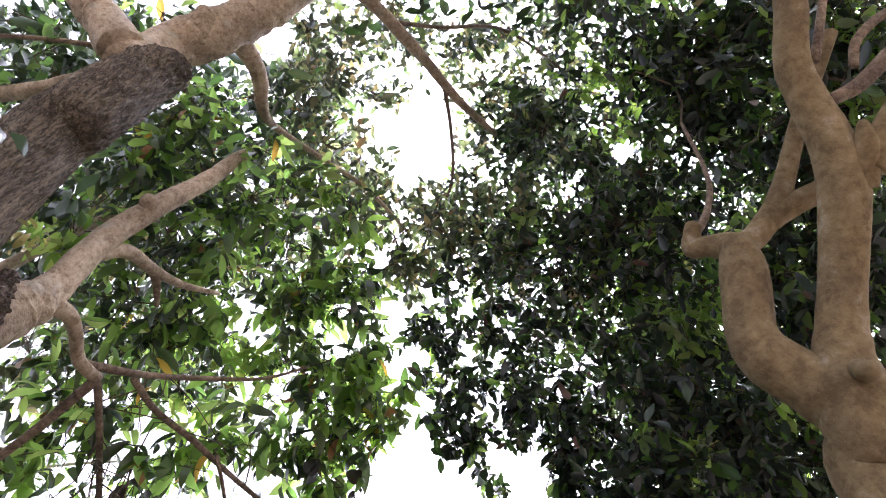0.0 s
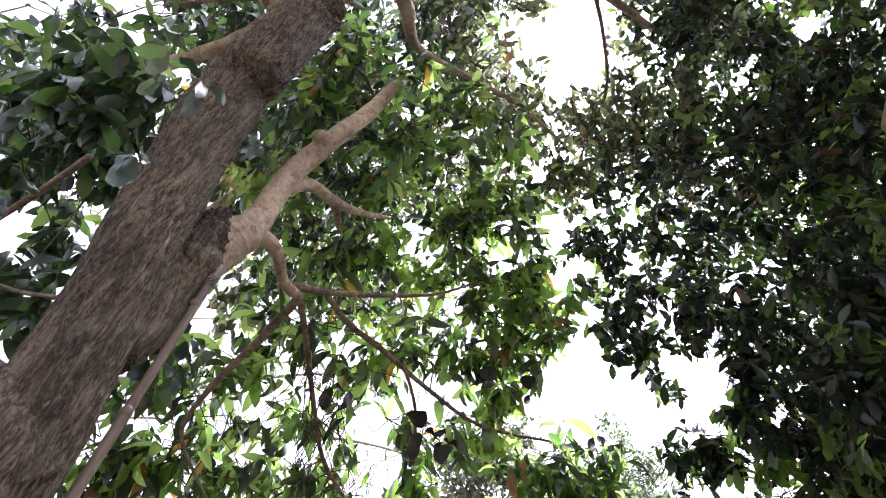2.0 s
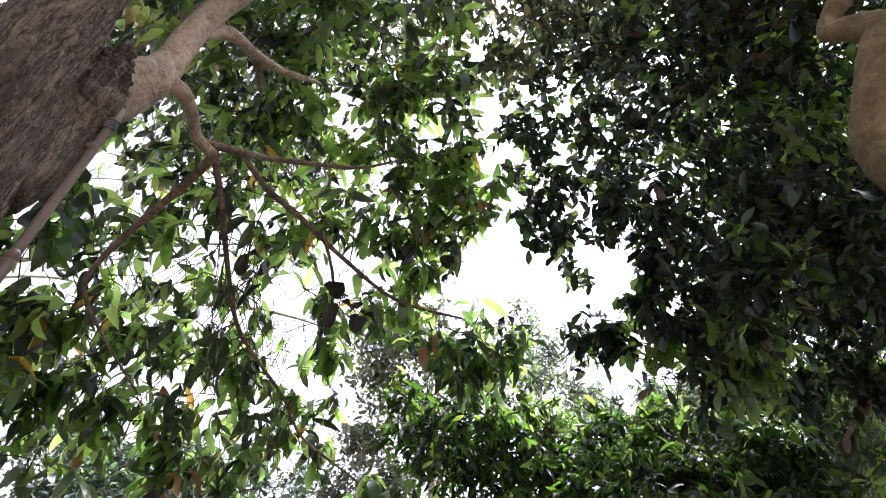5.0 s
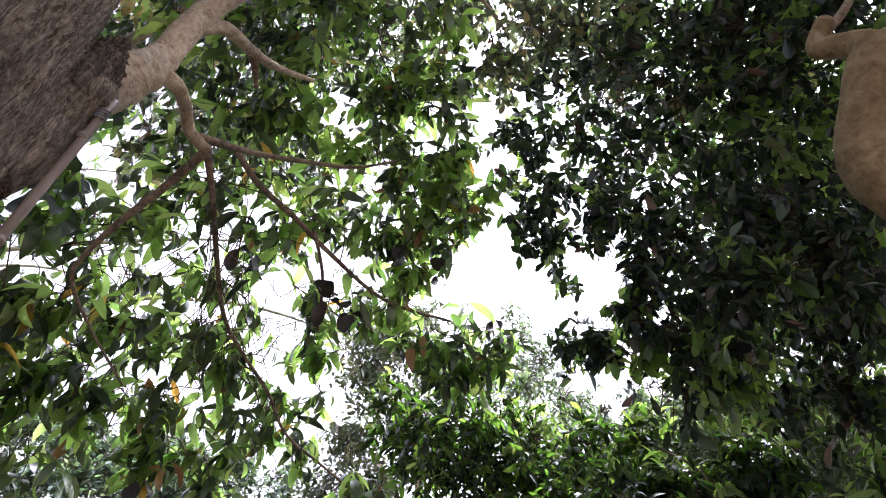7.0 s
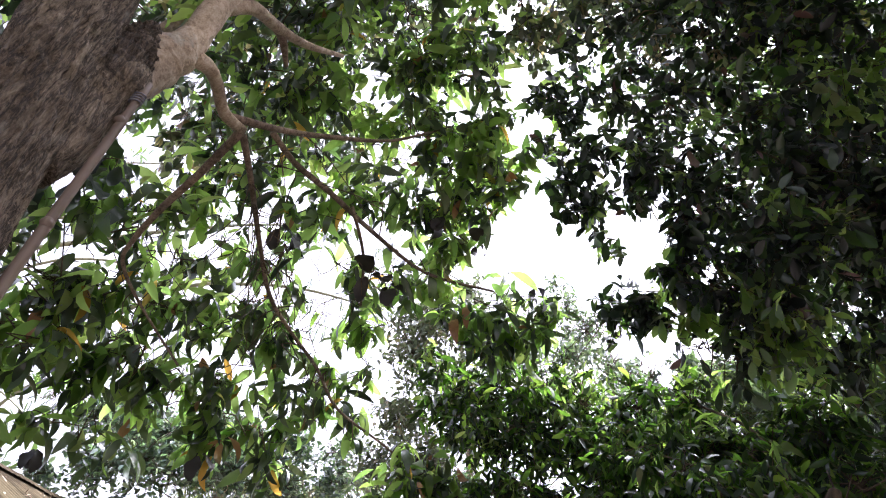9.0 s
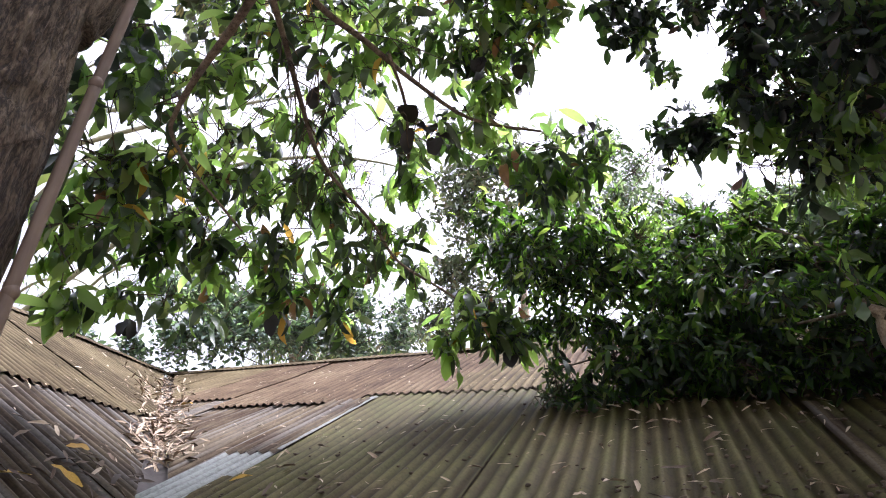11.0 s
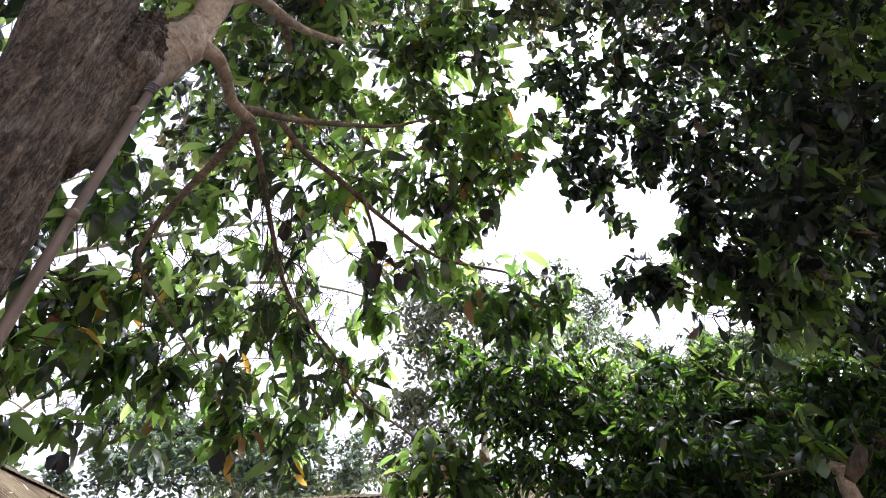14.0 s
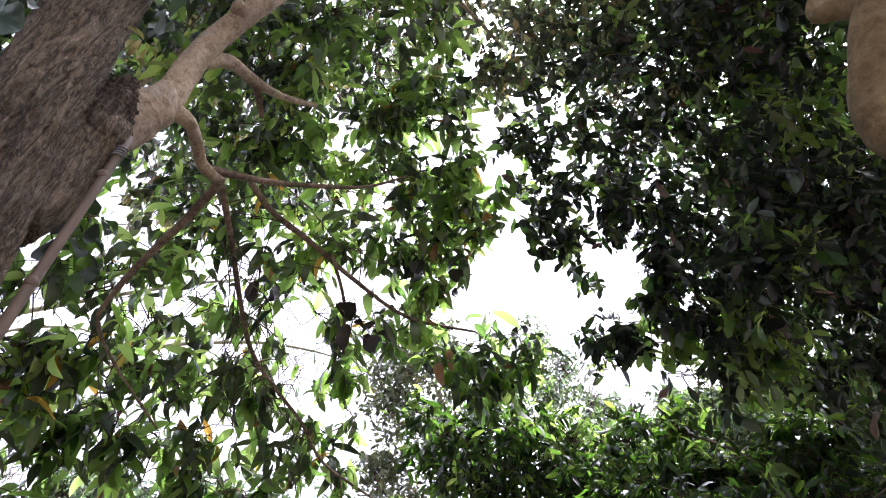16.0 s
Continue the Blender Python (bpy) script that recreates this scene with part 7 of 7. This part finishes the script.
BROAD = [leaf_shape(w, f, d, 6, wave=0.25, blunt=1.1) for w, f, d in ((0.62, 0.3, 0.5), (0.5, 0.55, 0.9), (0.66, 0.2, 0.3), (0.45, 0.7, 1.1))]
FINE = [leaf_shape(w, f, d, 9, wave=0.3, blunt=1.05) for w, f, d in ((0.42, 0.3, 0.35), (0.48, 0.2, 0.6), (0.4, 0.45, 0.2), (0.45, 0.15, 0.8))]
# shade put into the leaf colour: a dimmer, bluish, nearly opaque leaf
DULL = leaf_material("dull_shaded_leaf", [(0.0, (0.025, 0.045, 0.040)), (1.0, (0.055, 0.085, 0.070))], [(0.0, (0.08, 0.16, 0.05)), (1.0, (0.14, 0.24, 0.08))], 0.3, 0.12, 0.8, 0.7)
HEAD = plain_material("dry_flower_head", (0.16, 0.14, 0.07), (0.30, 0.26, 0.13), 30.0, 0.9)
YELLOWING = leaf_material("yellowing_leaf", [(0.0, (0.26, 0.24, 0.08)), (1.0, (0.40, 0.36, 0.13))], [(0.0, (0.42, 0.40, 0.10)), (1.0, (0.56, 0.52, 0.14))], 0.5, 0.4)
spray(A, "yellow_spray", (-1.25, 0.62, 5.12), 0.10, 6, 0.075, YELLOWING, "yellowing spray of leaves")
spray(A, "yellow_spray", (-1.32, 0.66, 5.12), 0.10, 4, 0.075, YELLOWING, "yellowing spray of leaves")
spray(A, "yellow_spray", (-1.37, 0.72, 5.33), 0.10, 4, 0.085, YELLOWING, "yellowing spray of leaves")
flower_head(B, (0.80, 2.00, 7.54), 0.10)
flower_head(B, (0.77, 2.27, 7.03), 0.10)
flower_head(B, (0.72, 2.40, 6.96), 0.10)
flower_head(B, (1.06, 2.37, 6.79), 0.09)
flower_head(B, (0.03, 0.53, 8.68), 0.10)
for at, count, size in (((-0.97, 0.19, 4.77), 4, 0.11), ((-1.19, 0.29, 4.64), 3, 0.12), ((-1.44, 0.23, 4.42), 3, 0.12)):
    spray(A, "leaf_spray", at, 0.1, count, size, DULL, "large green leaves close to the trunk, dulled in colour for shade", FINE)
spray(A, "dead_spray", (-1.57, 2.13, 5.42), 0.10, 2, 0.20, DEAD, "dark curled dead leaves", BROAD)
spray(A, "dead_spray", (-1.51, 2.21, 5.46), 0.10, 1, 0.16, DEAD, "dark curled dead leaves", BROAD)
spray(A, "dead_spray", (-1.16, 2.55, 5.36), 0.10, 3, 0.17, DEAD, "dark curled dead leaves", BROAD)
spray(A, "dead_spray", (-1.05, 2.66, 5.34), 0.10, 3, 0.18, DEAD, "dark curled dead leaves", BROAD)
spray(A, "dead_spray", (-0.76, 2.56, 5.81), 0.10, 3, 0.18, DEAD, "dark curled dead leaves", BROAD)
spray(A, "dead_spray", (-0.56, 2.80, 5.76), 0.10, 3, 0.14, DEAD, "dark curled dead leaves", BROAD)
spray(A, "dead_spray", (-0.22, 3.09, 5.60), 0.10, 2, 0.17, DEAD, "dark curled dead leaves", BROAD)
spray(A, "dead_spray", (-1.13, 2.79, 5.48), 0.10, 3, 0.15, DEAD, "dark curled dead leaves", BROAD)
spray(A, "dead_spray", (-0.90, 3.85, 4.43), 0.10, 3, 0.18, DEAD, "dark curled dead leaves", BROAD)
spray(A, "dead_spray", (-2.16, 2.91, 4.43), 0.10, 3, 0.13, DEAD, "dark curled dead leaves", BROAD)
spray(A, "dead_spray", (-2.69, 2.35, 4.23), 0.10, 3, 0.13, DEAD, "dark curled dead leaves", BROAD)
spray(A, "young_spray", (-1.36, 3.04, 5.39), 0.10, 7, 0.21, YOUNG, "hanging whorl of bright young leaves", FINE)
spray(A, "young_spray", (-0.16, 3.28, 5.52), 0.10, 5, 0.16, YOUNG, "hanging whorl of bright young leaves", FINE)
spray(A, "young_spray", (-0.31, 3.38, 5.38), 0.10, 4, 0.16, YOUNG, "hanging whorl of bright young leaves", FINE)
spray(A, "young_spray", (-1.37, 2.77, 5.61), 0.10, 5, 0.16, YOUNG, "hanging whorl of bright young leaves", FINE)
spray(A, "young_spray", (-1.86, 2.77, 5.19), 0.10, 5, 0.16, YOUNG, "hanging whorl of bright young leaves", FINE)
spray(A, "young_spray", (-2.52, 2.09, 4.82), 0.10, 5, 0.17, YOUNG, "hanging whorl of bright young leaves", FINE)
spray(A, "young_spray", (-2.71, 2.01, 4.20), 0.10, 5, 0.18, YOUNG, "hanging whorl of bright young leaves", FINE)
spray(A, "young_spray", (-1.23, 3.57, 4.31), 0.10, 3, 0.20, YOUNG, "hanging whorl of bright young leaves", FINE)
spray(A, "young_spray", (-0.50, 2.35, 6.17), 0.10, 8, 0.17, YOUNG, "hanging whorl of bright young leaves", FINE)
spray(A, "young_spray", (-1.25, 0.12, 5.16), 0.10, 6, 0.13, FRESH, "large bright leaves close to the trunk", FINE)
spray(A, "young_spray", (-1.26, 0.09, 5.38), 0.10, 4, 0.13, FRESH, "large bright leaves close to the trunk", FINE)
spray(A, "young_spray", (-1.37, 0.20, 5.18), 0.10, 4, 0.13, FRESH, "large bright leaves close to the trunk", FINE)
spray(A, "leaf_spray", (-1.54, 0.85, 4.56), 0.10, 4, 0.15, DARK, "large dark leaves hanging behind the pole", BROAD)
spray(A, "leaf_spray", (-1.52, 0.95, 4.67), 0.10, 4, 0.15, DARK, "large dark leaves hanging behind the pole", BROAD)
spray(A, "leaf_spray", (-1.57, 1.09, 4.76), 0.10, 4, 0.13, DARK, "large dark leaves hanging behind the pole", BROAD)
spray(A, "leaf_spray", (-1.62, 1.02, 4.61), 0.10, 3, 0.15, DARK, "large dark leaves hanging behind the pole", BROAD)
spray(C, "young_spray", (0.89, 2.95, 4.19), 0.10, 3, 0.13, YOUNG, "bright round leaves on the limb", BROAD)
spray(C, "young_spray", (0.96, 3.06, 3.96), 0.10, 1, 0.14, YOUNG, "bright round leaves on the limb", BROAD)
spray(C, "young_spray", (0.86, 2.97, 4.41), 0.10, 1, 0.12, YOUNG, "bright round leaves on the limb", BROAD)
